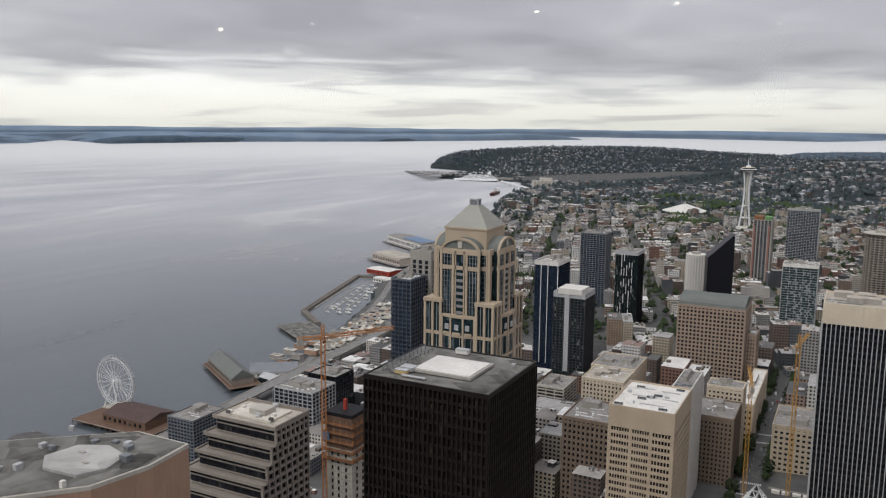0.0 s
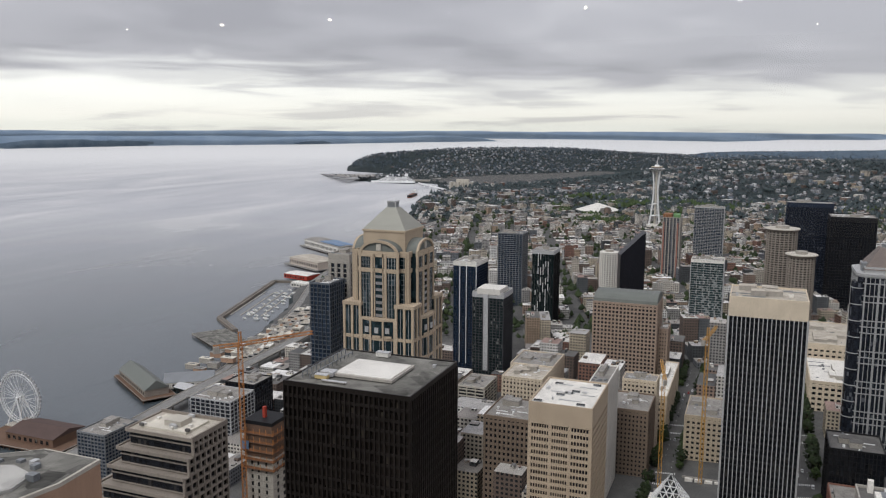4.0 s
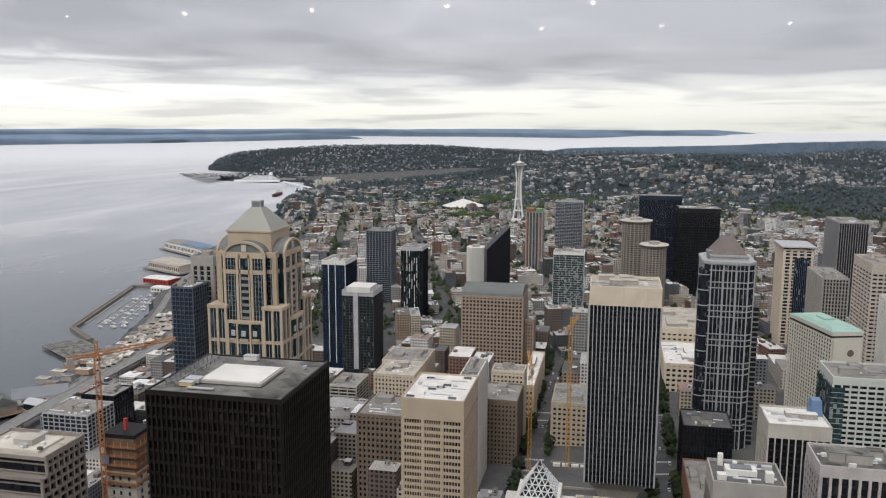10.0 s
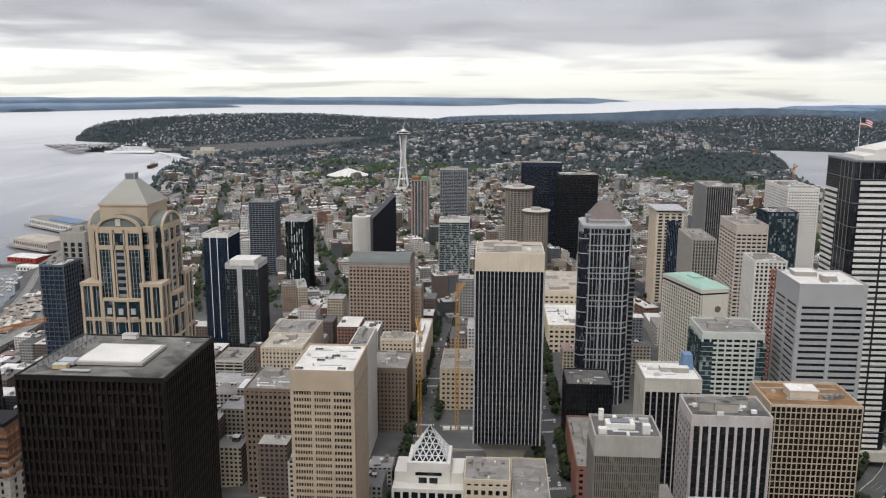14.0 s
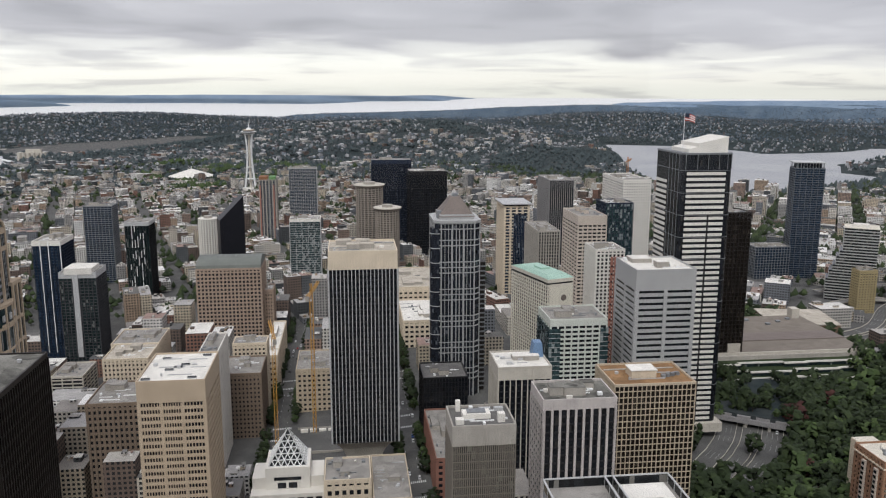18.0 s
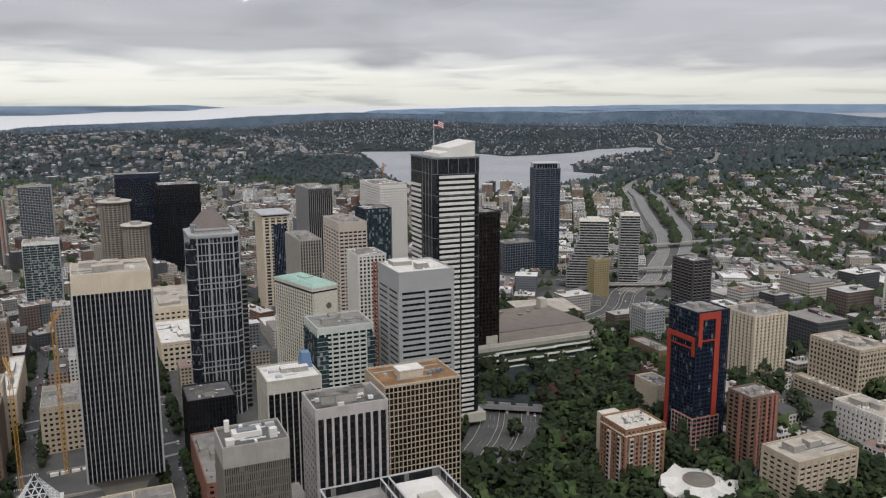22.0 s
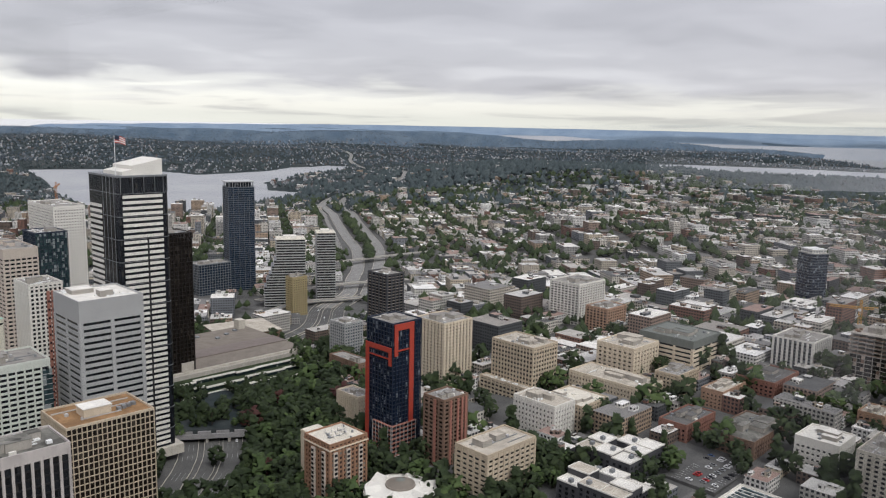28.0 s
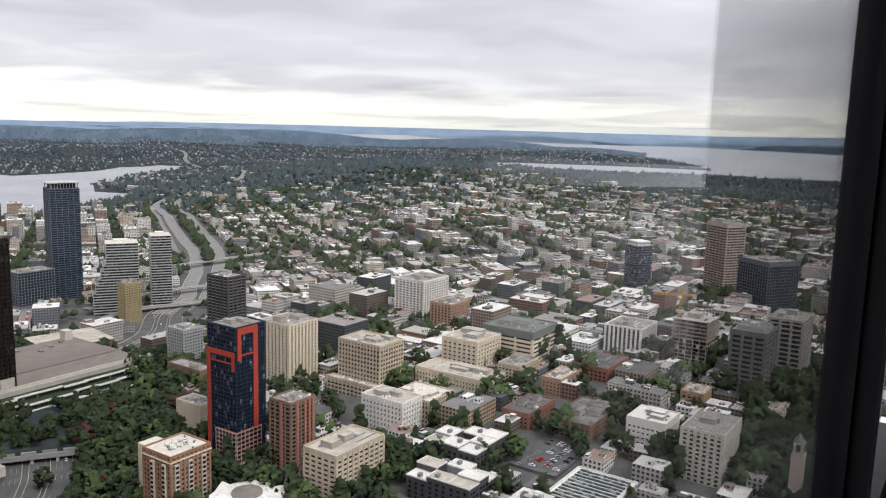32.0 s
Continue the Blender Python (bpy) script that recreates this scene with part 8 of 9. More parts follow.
def waterfront_roofs():
    """Rows of low market halls and sheds between the water and the raised road."""
    rnd = random.Random(41)
    for k in range(44):
        y = 800 + k * 13.5
        lean = -0.19 * max(0, y - 960)
        x = -655 + lean + rnd.uniform(-3, 3) if k % 2 else -632 + lean + rnd.uniform(-3, 3)
        ob = base("market_shed", x, y, 3.5, "low market shed with a pale ribbed roof", "shed", radians(12 if y > 960 else 3), "waterfront sheds")
        w, d, h = rnd.uniform(13, 19), rnd.uniform(8, 11), rnd.uniform(4, 7)
        piece("walls", box_mesh(w, d, h, rnd.choice(("concrete", "concrete", "brick_tan"))), ob, 0, 0, 0)
        piece("roof", box_mesh(w + 0.8, d + 0.8, 0.5, rnd.choice(("roof_tan", "roof_grey", "roof_grey", "roof_pale"))), ob, 0, 0, h)
        piece("roof_vent", box_mesh(w * 0.5, 1.2, 0.8, "grey_metal"), ob, 0, 0, h + 0.5)


waterfront_roofs()

# ---- freeway, streets ----
def smooth_line(pts, step=12.0):
    """A smooth run through the given points."""
    p = [Vector(q) for q in pts]
    p = [p[0] * 2 - p[1]] + p + [p[-1] * 2 - p[-2]]
    out = []
    for a, b, c, d in zip(p, p[1:], p[2:], p[3:]):
        n = max(2, int((c - b).length / step))
        for i in range(n):
            t = i / n
            out.append(0.5 * ((2 * b) + (c - a) * t + (2 * a - 5 * b + 4 * c - d) * t * t + (3 * b - a - 3 * c + d) * t ** 3))
    return out + [p[-2]]


ROADS = []


def ribbon(pts, width, lift, thick=1.2, offset=0.0, heights=None):
    """Left and right edges and heights of a road along a line."""
    line = smooth_line([(x, y, 0) for x, y in pts])
    zs = [ground_at(v.x, v.y) + lift for v in line]
    for _ in range(6):
        zs = [zs[0]] + [0.25 * a + 0.5 * b + 0.25 * c for a, b, c in zip(zs, zs[1:], zs[2:])] + [zs[-1]]
    if heights:
        zs = [heights[0] + (heights[1] - heights[0]) * i / (len(zs) - 1) for i in range(len(zs))]
    rows = []
    for i, v in enumerate(line):
        t = (line[min(i + 1, len(line) - 1)] - line[max(i - 1, 0)]).normalized()
        s = Vector((t.y, -t.x, 0))
        rows.append((v + s * (offset - width / 2), v + s * (offset + width / 2), zs[i], t))
        ROADS.append((v.x + s.x * offset, v.y + s.y * offset, width / 2 + (3 if v.y < 950 else 8)))
    return rows


def strip_mesh(name, rows, mat, lo, hi, f0=0.0, f1=1.0, every=None):
    """A solid strip between two fractions of the road's width."""
    v, f = [], []
    for k, (l, r, z, t) in enumerate(rows):
        a, b = l.lerp(r, f0), l.lerp(r, f1)
        v += [(*squeeze1(a.x, a.y, z + lo),), (*squeeze1(b.x, b.y, z + lo),), (*squeeze1(b.x, b.y, z + hi),), (*squeeze1(a.x, a.y, z + hi),)]
    for k in range(len(rows) - 1):
        if every and k % every:
            continue
        q = 4 * k
        f += [(q + i, q + (i + 1) % 4, q + 4 + (i + 1) % 4, q + 4 + i) for i in range(4)]
        f += [(q + 3, q + 2, q + 1, q), (q + 4, q + 5, q + 6, q + 7)] if every else []
    return link_mesh(name, v, f, (mat,))


def highway(name, label, pts, width, lift, lanes=3, offset=0.0, thick=1.4, piers=False, heights=None, surface="road_deck"):
    rows = ribbon(pts, width, lift, thick, offset, heights)
    ob = base(name, 0, 0, 0, label, "road")
    ob["kind"] = "structure"
    deck = piece("road_surface", strip_mesh("deck", rows, surface, -thick, 0.0), ob, 0, 0, 0)
    for f in (0.0, 1.0):
        piece("barrier", strip_mesh("barrier", rows, "pale_concrete", 0.0, 0.9, f - 0.012, f + 0.012), ob, 0, 0, 0)
    for i in range(1, lanes):
        f = i / lanes
        piece("lane_line", strip_mesh("lane_line", rows, "silver_panel", 0.0, 0.02, f - 0.006, f + 0.006, 2), ob, 0, 0, 0)
    if piers:
        for l, r, z, t in rows[2::4]:
            c = (l + r) / 2
            g = ground_at(c.x, c.y)
            if z - g > 3:
                piece("column", box_mesh(1.6, 1.6, z - g, "concrete"), ob, c.x, c.y, g - 0.5)
    return rows


FREEWAY_SOUTH = ((242, 486), (262, 508), (285, 535), (345, 625), (470, 745), (585, 808), (665, 893), (750, 948))
FREEWAY = FREEWAY_SOUTH + ((833, 1041), (917, 1131), (1029, 1272), (1137, 1442), (1287, 1674), (1469, 1958), (1600, 2160), (1850, 2380), (2216, 2500), (2450, 2700),
                           (2680, 2990), (2928, 3468), (3367, 4242), (3843, 4863), (4727, 6277))
FREEWAY_EAST = ((760, 930), (825, 998), (911, 1085), (1031, 1218), (1119, 1334), (1259, 1547), (1398, 1763), (1560, 2010), (1800, 2290), (2200, 2450))
for offset, width, lanes in ((-13, 14, 4), (4, 11, 2), (20, 15, 4)):
    highway("freeway", "dark worn freeway lanes sunk between trees", FREEWAY_SOUTH, width, 0.6, lanes, offset, surface="asphalt")
highway("freeway", "wide grey concrete freeway lanes beside the lake", FREEWAY[6:], 22, 0.8, 5, -4)
highway("freeway", "grey concrete freeway lanes on the hill side", FREEWAY_EAST, 20, 0.8, 5, 5)
highway("ramp", "curving concrete freeway ramp on columns", ((380, 800), (520, 870), (636, 929), (720, 905), (800, 880), (930, 840)), 12, 5.0, 2, piers=True)
highway("ramp", "long concrete ramp towards the lake", ((1010, 1310), (1147, 1513), (1256, 1681), (1400, 1900), (1563, 2146)), 9, 3.0, 2, piers=True)
highway("ramp", "concrete bridge over the freeway", ((600, 965), (705, 993), (767, 997), (815, 987), (880, 960)), 11, 8.0, 2, piers=True)
highway("overpass", "street bridge over the freeway", ((830, 1190), (888, 1181), (1040, 1170), (1120, 1150)), 12, 8.0, 2, piers=True)
highway("waterfront_viaduct", "double-deck concrete road along the waterfront", ((-560, -100), (-560, 500), (-575, 790), (-585, 1000), (-600, 1150), (-640, 1300)), 16, 12.0, 3, piers=True)
highway("waterfront_street", "wide street along the piers", ((-590, -200), (-600, 500), (-612, 800), (-680, 1080), (-790, 1400), (-830, 1800), (-850, 2200)), 18, 0.15, 4, thick=0.3)

STREETS = (75, 180, 285, 390, 495, 600, 708, 812, 915)


def street_marks():
    """Crossings at the corners and lane lines along the two avenues in sight."""
    for ax in (-55, 41):
        ob = base("street_marking", ax, 0, 0, "white crossing bars and lane lines on the avenue", "road marking")
        ob["kind"] = "structure"
        for sy in STREETS[3:7]:
            for off in (-10.5, 10.5):
                for k in range(-5, 6):
                    z = ground_at(ax + k * 1.35, sy + off)
                    piece("crossing_bar", box_mesh(0.6, 3.2, 0.02, "steel_white"), ob, k * 1.35, sy + off, z + 0.06)
        for y in range(310, 900, 12):
            if min(abs(y - s) for s in STREETS) > 14:
                for off in (-3.4, 3.4):
                    piece("lane_line", box_mesh(0.15, 3.0, 0.02, "steel_white"), ob, off, y, ground_at(ax + off, y) + 0.06)


# ---- infill: the lesser buildings ----
PARKS = ((150, 262, 385, 650), (262, 330, 400, 700), (330, 420, 455, 740), (420, 500, 560, 860), (205, 350, 300, 420), (350, 420, 300, 345))


def free(x, y, r):
    if any((abs(x - cx) < w / 2 + r and abs(y - cy) < d / 2 + r) if not rad else math.hypot(x - cx, y - cy) < rad + r * 0.8 for cx, cy, rad, w, d in TAKEN):
        return False
    return not any((x - a) ** 2 + (y - b) ** 2 < (c + r) ** 2 for a, b, c in ROADS)


def in_park(x, y):
    return any(a < x < b and c < y < d for a, b, c, d in PARKS) or (-560 < x < -380 and 2470 < y < 2640) or (-300 < x < -225 and 2220 < y < 2320)


def zone_turn(x, y):
    e, n = to_en(x, y)
    if n > 1535 or (x > 420 and n > 1000):
        return -32.0
    if y > 900 and x < 430:
        return 17.0
    return 0.0


def lots():
    """Lots of all street blocks within reach, as (x, y, width, depth, turn)."""
    rnd = random.Random(11)
    found = []
    for turn in (0.0, 17.0, -32.0):
        a = radians(turn)
        c, s = math.cos(a), math.sin(a)
        ox, oy = (-55, 75) if turn == 0 else (-62, 890)
        bx, by = (104, 105) if turn == 0 else (92, 118) if turn == 17 else (84, 112)
        for i in range(-32, 34):
            for j in range(-32, 34):
                for half in (0, 1):
                    rows = rnd.choice((2, 3, 3, 4))
                    if math.hypot(ox + c * i * bx - s * j * by, oy + s * i * bx + c * j * by) > 1000:
                        rows = rnd.choice((2, 3, 3, 4)) if ox + c * i * bx - s * j * by > 300 else rows + rnd.choice((1, 1, 2))
                    for k in range(rows):
                        u = (i + 0.5) * bx + (half - 0.5) * (bx - 22) / 2
                        v = (j + (k + 0.5) / rows * (by - 20) / by + 10 / by) * by
                        x, y = ox + c * u - s * v, oy + s * u + c * v
                        d = math.hypot(x, y)
                        if d > 2650 or d < 120 or y < -150 or math.degrees(math.atan2(x, y)) < -62 or zone_turn(x, y) != turn:
                            continue
                        w, dep = (bx - 22) / 2 - rnd.uniform(1, 5), (by - 20) / rows - rnd.uniform(0.5, 4)
                        found.append((x, y, w, dep, a, d))
    return found


def fill_city():
    rnd = random.Random(5)
    cand = lots()
    xs, ys = np.array([c[0] for c in cand]), np.array([c[1] for c in cand])
    zs = land(xs, ys)
    shore = np.maximum(inside(xs, ys, NEAR_LAKE), -inside(xs, ys, MAINLAND))
    TAKEN.append((480, 232, 0, 56, 40))
    near, far = [], []
    for (x, y, w, dep, a, d), z, sh in zip(cand, zs, shore):
        if sh > -38 or z < 3 or in_park(x, y) or not free(x, y, max(w, dep) * 0.42):
            continue
        az = math.degrees(math.atan2(x, y))
        hill = x > 300 and y < 1500
        core = y < 900 and -420 < x < 240
        if rnd.random() < (0.07 if core else 0.1 if x > 380 and d > 650 else 0.12):
            continue
        if core:
            h = rnd.choice((14, 18, 22, 28, 34, 42, 50)) * rnd.uniform(0.85, 1.15)
            if x < -330:
                h = rnd.uniform(9, 24)
            if d < 330:
                h = min(h, 26)
        elif hill:
            h = rnd.choice((8, 9, 11, 12, 13, 15, 18, 24)) * rnd.uniform(0.85, 1.15)
            if az > 66 and d < 800:
                h = min(h, 17)
        elif 330 < x < 1180 and 1250 < y < 2360:
            h = rnd.choice((10, 14, 18, 24, 30, 38, 50)) * rnd.uniform(0.85, 1.15)
        elif y < 1700 and d < 1900:
            h = rnd.choice((6, 8, 9, 11, 13, 16, 20, 26, 38)) * rnd.uniform(0.8, 1.2)
        else:
            h = rnd.choice((6, 7, 8, 9, 11, 13, 17, 24)) * rnd.uniform(0.8, 1.2)
        (near if d < 1000 else far).append((d, x, y, w, dep, a, float(z), h))
    near.sort()
    # low blocks in the gaps between the larger buildings of the hill
    own = [(q[1], q[2], 0.5 * max(q[3], q[4])) for q in near]
    for _ in range(2600):
        x, y = rnd.uniform(390, 1010), rnd.uniform(70, 900)
        w, dep = rnd.uniform(11, 24), rnd.uniform(10, 20)
        r = 0.5 * max(w, dep)
        if ((x + 55) % 104 < 13 or (y - 75) % 105 < 13 or in_park(x, y) or not free(x, y, r * 0.8) or math.hypot(x, y) > 1000
                or any((x - a) ** 2 + (y - b) ** 2 < (c * 0.9 + r) ** 2 for a, b, c in own)):
            continue
        own.append((x, y, r))
        far.append((math.hypot(x, y), x, y, w, dep, 0.0, ground_at(x, y), rnd.choice((6, 8, 9, 11, 13))))
    return near, far


near_lots, far_lots = fill_city()
PALETTE = (("brick_brown", "brown brick"), ("cream_stone", "cream stone"), ("pale_concrete", "pale concrete"), ("cream_stone", "cream stone"), ("brick_red", "red brick"), ("beige_stone", "beige stone"), ("pale_concrete", "pale concrete"),
           ("concrete", "grey concrete"), ("brick_tan", "tan brick"), ("white_panel", "white painted"), ("grey_granite", "grey stone"))
ROOFING = (("roof_grey", "grey"), ("roof_dark", "dark"), ("roof_white", "white"), ("roof_tan", "tan"), ("roof_pale", "pale"), ("roof_white", "white"))
_r = random.Random(21)
for k, (d, x, y, w, dep, a, z, h) in enumerate(near_lots[:18]):
    mat, words = _r.choice(PALETTE)
    roof, rwords = _r.choice(ROOFING)
    tall = "mid-rise" if h > 26 else "low"
    tower("street_building", f"{tall} {words} building with a {rwords} flat roof", x - w / 2, x + w / 2, y - dep / 2, y + dep / 2, z + h, zb=z - 3, wall=mat, glass=_r.choice(("glass_dark", "glass_grey")),
          floor=3.9, band=_r.uniform(1.6, 2.3), cols=max(3, round(w / 4.5)), pier=_r.uniform(1.3, 2.2), out=0.35, pier_out=0.12, roof=roof, faces="SE" if x < 0 else "SW", rz=a,
          plant=2, category="building", seed=k, group="street blocks")


def box_stuff(name, rows, mat, label, category, gable=0.0, squeeze_it=False):
    """Many turned boxes in one mesh; rows are x, y, w, d, z0, z1, turn."""
    r = np.array(rows)
    x, y, w, d, z0, z1, a = r.T
    c, s = np.cos(a), np.sin(a)
    corners = [(-0.5, -0.5), (0.5, -0.5), (0.5, 0.5), (-0.5, 0.5)]
    vs = []
    for z in (z0, z1):
        for u, v in corners:
            vs.append(np.stack([x + c * u * w - s * v * d, y + s * u * w + c * v * d, z], -1))
    faces = [(0, 1, 5, 4), (1, 2, 6, 5), (2, 3, 7, 6), (3, 0, 4, 7)]
    if gable:
        top = z1 + gable * np.minimum(w, d)
        for v in (-0.5, 0.5):
            vs.append(np.stack([x - s * v * d, y + c * v * d, top], -1))
        tris = [(4, 5, 8), (6, 7, 9)]
        faces += [(5, 6, 9, 8), (7, 4, 8, 9)]
    else:
        tris = []
        faces += [(4, 5, 6, 7)]
    n, k = len(r), len(vs)
    verts = np.stack(vs, 1).reshape(-1, 3)
    if squeeze_it:
        verts = np.stack(squeeze(*verts.T), -1)
    off = (np.arange(n) * k)[:, None, None]
    fl = (np.array(faces)[None] + off).reshape(-1, 4).tolist()
    if tris:
        fl += (np.array(tris)[None] + off).reshape(-1, 3).tolist()
    ob = new(name, link_mesh(name, verts, fl, (mat,)))
    return tagged(ob, label, category, kind="stuff")


def roof_bits(rows, rnd, p=0.7):
    """Parapet-high boxes and plant rooms on top of joined buildings."""
    out = []
    for x, y, w, d, z0, z1, a in rows:
        c, s = math.cos(a), math.sin(a)
        for _ in range(rnd.choice((1, 2, 3, 4))):
            u, v = rnd.uniform(-0.33, 0.33) * w, rnd.uniform(-0.33, 0.33) * d
            out.append((x + c * u - s * v, y + s * u + c * v, rnd.uniform(1.5, 0.24 * w + 1.5), rnd.uniform(1.5, 0.24 * d + 1.5), z1 - 0.2, z1 + rnd.uniform(1.2, 3.6), a))
    return out


def small_block(label, x, y, w, d, a, z, h, mat, roof, seed):
    """A plain block: walls with window bands, parapet, deck and a plant room."""
    ob = base("street_building", x, y, z - 3, label, "building", a, "street blocks")
    rnd = random.Random(seed)
    n = max(2, round(h / 3.6))
    piece("glazed_core", box_mesh(w - 0.7, d - 0.7, h + 2.7, rnd.choice(("glass_dark", "glass_grey"))), ob, 0, 0, 0)
    piece("wall", wall_mesh(w, d, h + 3, n, mat), ob, 0, 0, 0)
    piece("roof_deck", box_mesh(w - 0.9, d - 0.9, 0.3, roof), ob, 0, 0, h + 2.6)
    piece("parapet", ring_mesh(w + 0.1, d + 0.1, 1.2, 0.5, mat), ob, 0, 0, h + 2.7)
    piece("plant_room", box_mesh(w * rnd.uniform(0.2, 0.35), d * rnd.uniform(0.2, 0.35), rnd.uniform(2, 3.5), rnd.choice(("concrete", "pale_concrete", "white_panel"))), ob, rnd.uniform(-0.2, 0.2) * w, rnd.uniform(-0.2, 0.2) * d, h + 2.9)
    for _ in range(2):
        piece("roof_unit", box_mesh(rnd.choice((1.6, 2.4)), rnd.choice((1.4, 2.0)), 1.3, rnd.choice(("pale_metal", "grey_metal"))), ob, rnd.uniform(-0.38, 0.38) * w, rnd.uniform(-0.38, 0.38) * d, h + 2.9)


def wall_mesh(w, d, h, n, mat):
    """Bands and piers of a whole small block in one mesh."""
    boxes = []
    for i in range(n + 1):
        z = i * (h - 1.2) / n
        boxes.append((0, 0, z, w, d, 1.7 if i < n else 1.2))
    for span, along in ((w, 0), (d, 1)):
        k = max(2, round(span / 3.6))
        for i in range(k + 1):
            s = -span / 2 + 0.6 + i * (span - 1.2) / k
            for side in (-1, 1):
                if along == 0:
                    boxes.append((s, side * (d / 2 - 0.2), 0, 1.5, 0.6, h))
                else:
                    boxes.append((side * (w / 2 - 0.2), s, 0, 0.6, 1.5, h))
    v, f = [], []
    for x, y, z, sx, sy, sz in boxes:
        k = len(v)
        v += [(x + i * sx / 2, y + j * sy / 2, z + e * sz) for e in (0, 1) for i, j in ((-1, -1), (1, -1), (1, 1), (-1, 1))]
        f += [tuple(k + i for i in q) for q in CUBE_F[:5]]
    return link_mesh("wall", v, f, (mat,))


# the next ones are things with body, parapet and roof units; all others are joined
for k, (d, x, y, w, dep, a, z, h) in enumerate(near_lots[18:88]):
    mat, words = _r.choice(PALETTE)
    roof, rwords = _r.choice(ROOFING)
    small_block(f"small {words} building with a {rwords} flat roof", x, y, w, dep, a, z, h, mat, roof, k)
joined = []
_r = random.Random(8)
for d, x, y, w, dep, a, z, h in near_lots[88:] + far_lots:
    if w > 22 and _r.random() < (0.4 if x > 380 else 0.9):
        # split a lot in two with different heights
        f = _r.uniform(0.4, 0.6)
        c, s = math.cos(a), math.sin(a)
        for lo, hi in ((-0.5, f - 0.5), (f - 0.5, 0.5)):
            m = (lo + hi) / 2 * w
            joined.append((x + c * m, y + s * m, (hi - lo) * w - 0.6, dep * _r.uniform(0.75, 1.0), z - 3, z + h * _r.uniform(0.6, 1.1), a))
    else:
        joined.append((x, y, w, dep, z - 3, z + h, a))
box_stuff("city_blocks", joined, "city_walls", "many low and middle-sized city buildings with flat roofs", "city blocks")
box_stuff("roof_clutter", roof_bits(joined, _r), "city_walls", "plant rooms and vents on distant flat roofs", "roof clutter")

# ---- houses and woods on the hills ----
def scatter(count, d0, d1, az0, az1, seed, power=1.0):
    rs = np.random.RandomState(seed)
    a = np.radians(rs.uniform(az0, az1, count))
    d = d0 * (d1 / d0) ** rs.uniform(0, 1, count) ** power
    return d * np.sin(a), d * np.cos(a), d, rs


def dry(x, y, margin=18):
    return (inside(x, y, MAINLAND) > margin) & (inside(x, y, NEAR_LAKE) < -margin) & (inside(x, y, BIG_LAKE) < -margin)


def road_mask(x, y):
    if not ROADS:
        return np.ones(x.shape, bool)
    r = np.array(ROADS)
    ok = np.ones(x.shape, bool)
    for k in range(0, len(x), 4000):
        dx, dy = x[k:k + 4000, None] - r[:, 0], y[k:k + 4000, None] - r[:, 1]
        ok[k:k + 4000] = ~((dx * dx + dy * dy) < r[:, 2] ** 2).any(1)
    return ok


def snap_grid(x, y, turn, bx, by, lane):
    """True where a point is not in a street of the turned grid."""
    a = radians(turn)
    u, v = np.cos(a) * x + np.sin(a) * y, -np.sin(a) * x + np.cos(a) * y
    return ((u % bx) > lane) & ((v % by) > lane)


def rail_yard(x, y):
    e, n = to_en(x, y)
    return (np.abs(e + 3450) < 330) & (n > 2600) & (n < 4500)


def hill_houses():
    x, y, d, rs = scatter(62000, 2450, 8600, -34, 88, 3, 0.85)
    ok = dry(x, y, 25) & snap_grid(x, y, -32, 84, 190, 24) & road_mask(x, y) & ~rail_yard(x, y)
    e, n = to_en(x, y)
    ok &= ~((x < -380) & (x > -560) & (y > 2470) & (y < 2640))
    patch = np.sin(e / 260 + 2) * np.sin(n / 330) + 0.5 * np.sin(e / 110 + n / 140)
    ok &= (patch > -0.7) & (rs.uniform(0, 1, len(x)) < 0.55) & ~bluff(e, n)
    x, y, d = x[ok], y[ok], d[ok]
    z = land(x, y)
    w, dp = rs.uniform(8, 13, len(x)), rs.uniform(9, 16, len(x))
    w, dp = np.where(d > 4500, w * 0.8, w), np.where(d > 4500, dp * 0.8, dp)
    h = rs.uniform(5.5, 9.5, len(x))
    a = np.radians(-32 + rs.choice((0, 90), len(x)) + rs.uniform(-3, 3, len(x)))
    box_stuff("hill_houses", np.stack([x, y, w, dp, z - 3, z + h, a], -1), "house_walls", "wooden family houses with pitched roofs on the hills", "houses", 0.3, True)
    # flats among them
    m = (rs.uniform(0, 1, len(x)) < 0.13) & (d < 4300)
    x, y, z = x[m] + 9, y[m] + 6, z[m]
    k = len(x)
    box_stuff("hill_flats", np.stack([x, y, rs.uniform(14, 36, k), rs.uniform(14, 26, k), z - 4, z + rs.uniform(9, 20, k), np.full(k, radians(-32))], -1), "city_walls",
              "blocks of flats among the houses on the hills", "blocks of flats", 0.0, True)


def bluff(e, n):
    """The wooded steep banks where no house stands."""
    return ((np.hypot((e + 2830) / 260, (n - 3050) / 330) < 1) | (np.hypot((e + 5000) / 420, (n - 3050) / 260) < 1) | (np.hypot((e - 420) / 260, (n - 2050) / 120) < 1)
            | (np.hypot((e + 980) / 160, (n - 3300) / 650) < 1) | (np.hypot((e + 2738) / 190, (n - 2523) / 190) < 1))


hill_houses()


def round_off(me, out):
    """Let the leaf clumps of a crown take the light of the rounded crown as a whole."""
    me.shade_smooth()
    out = out / np.maximum(np.linalg.norm(out, axis=1, keepdims=True), 1e-6)
    me.normals_split_custom_set_from_vertices(out.tolist())


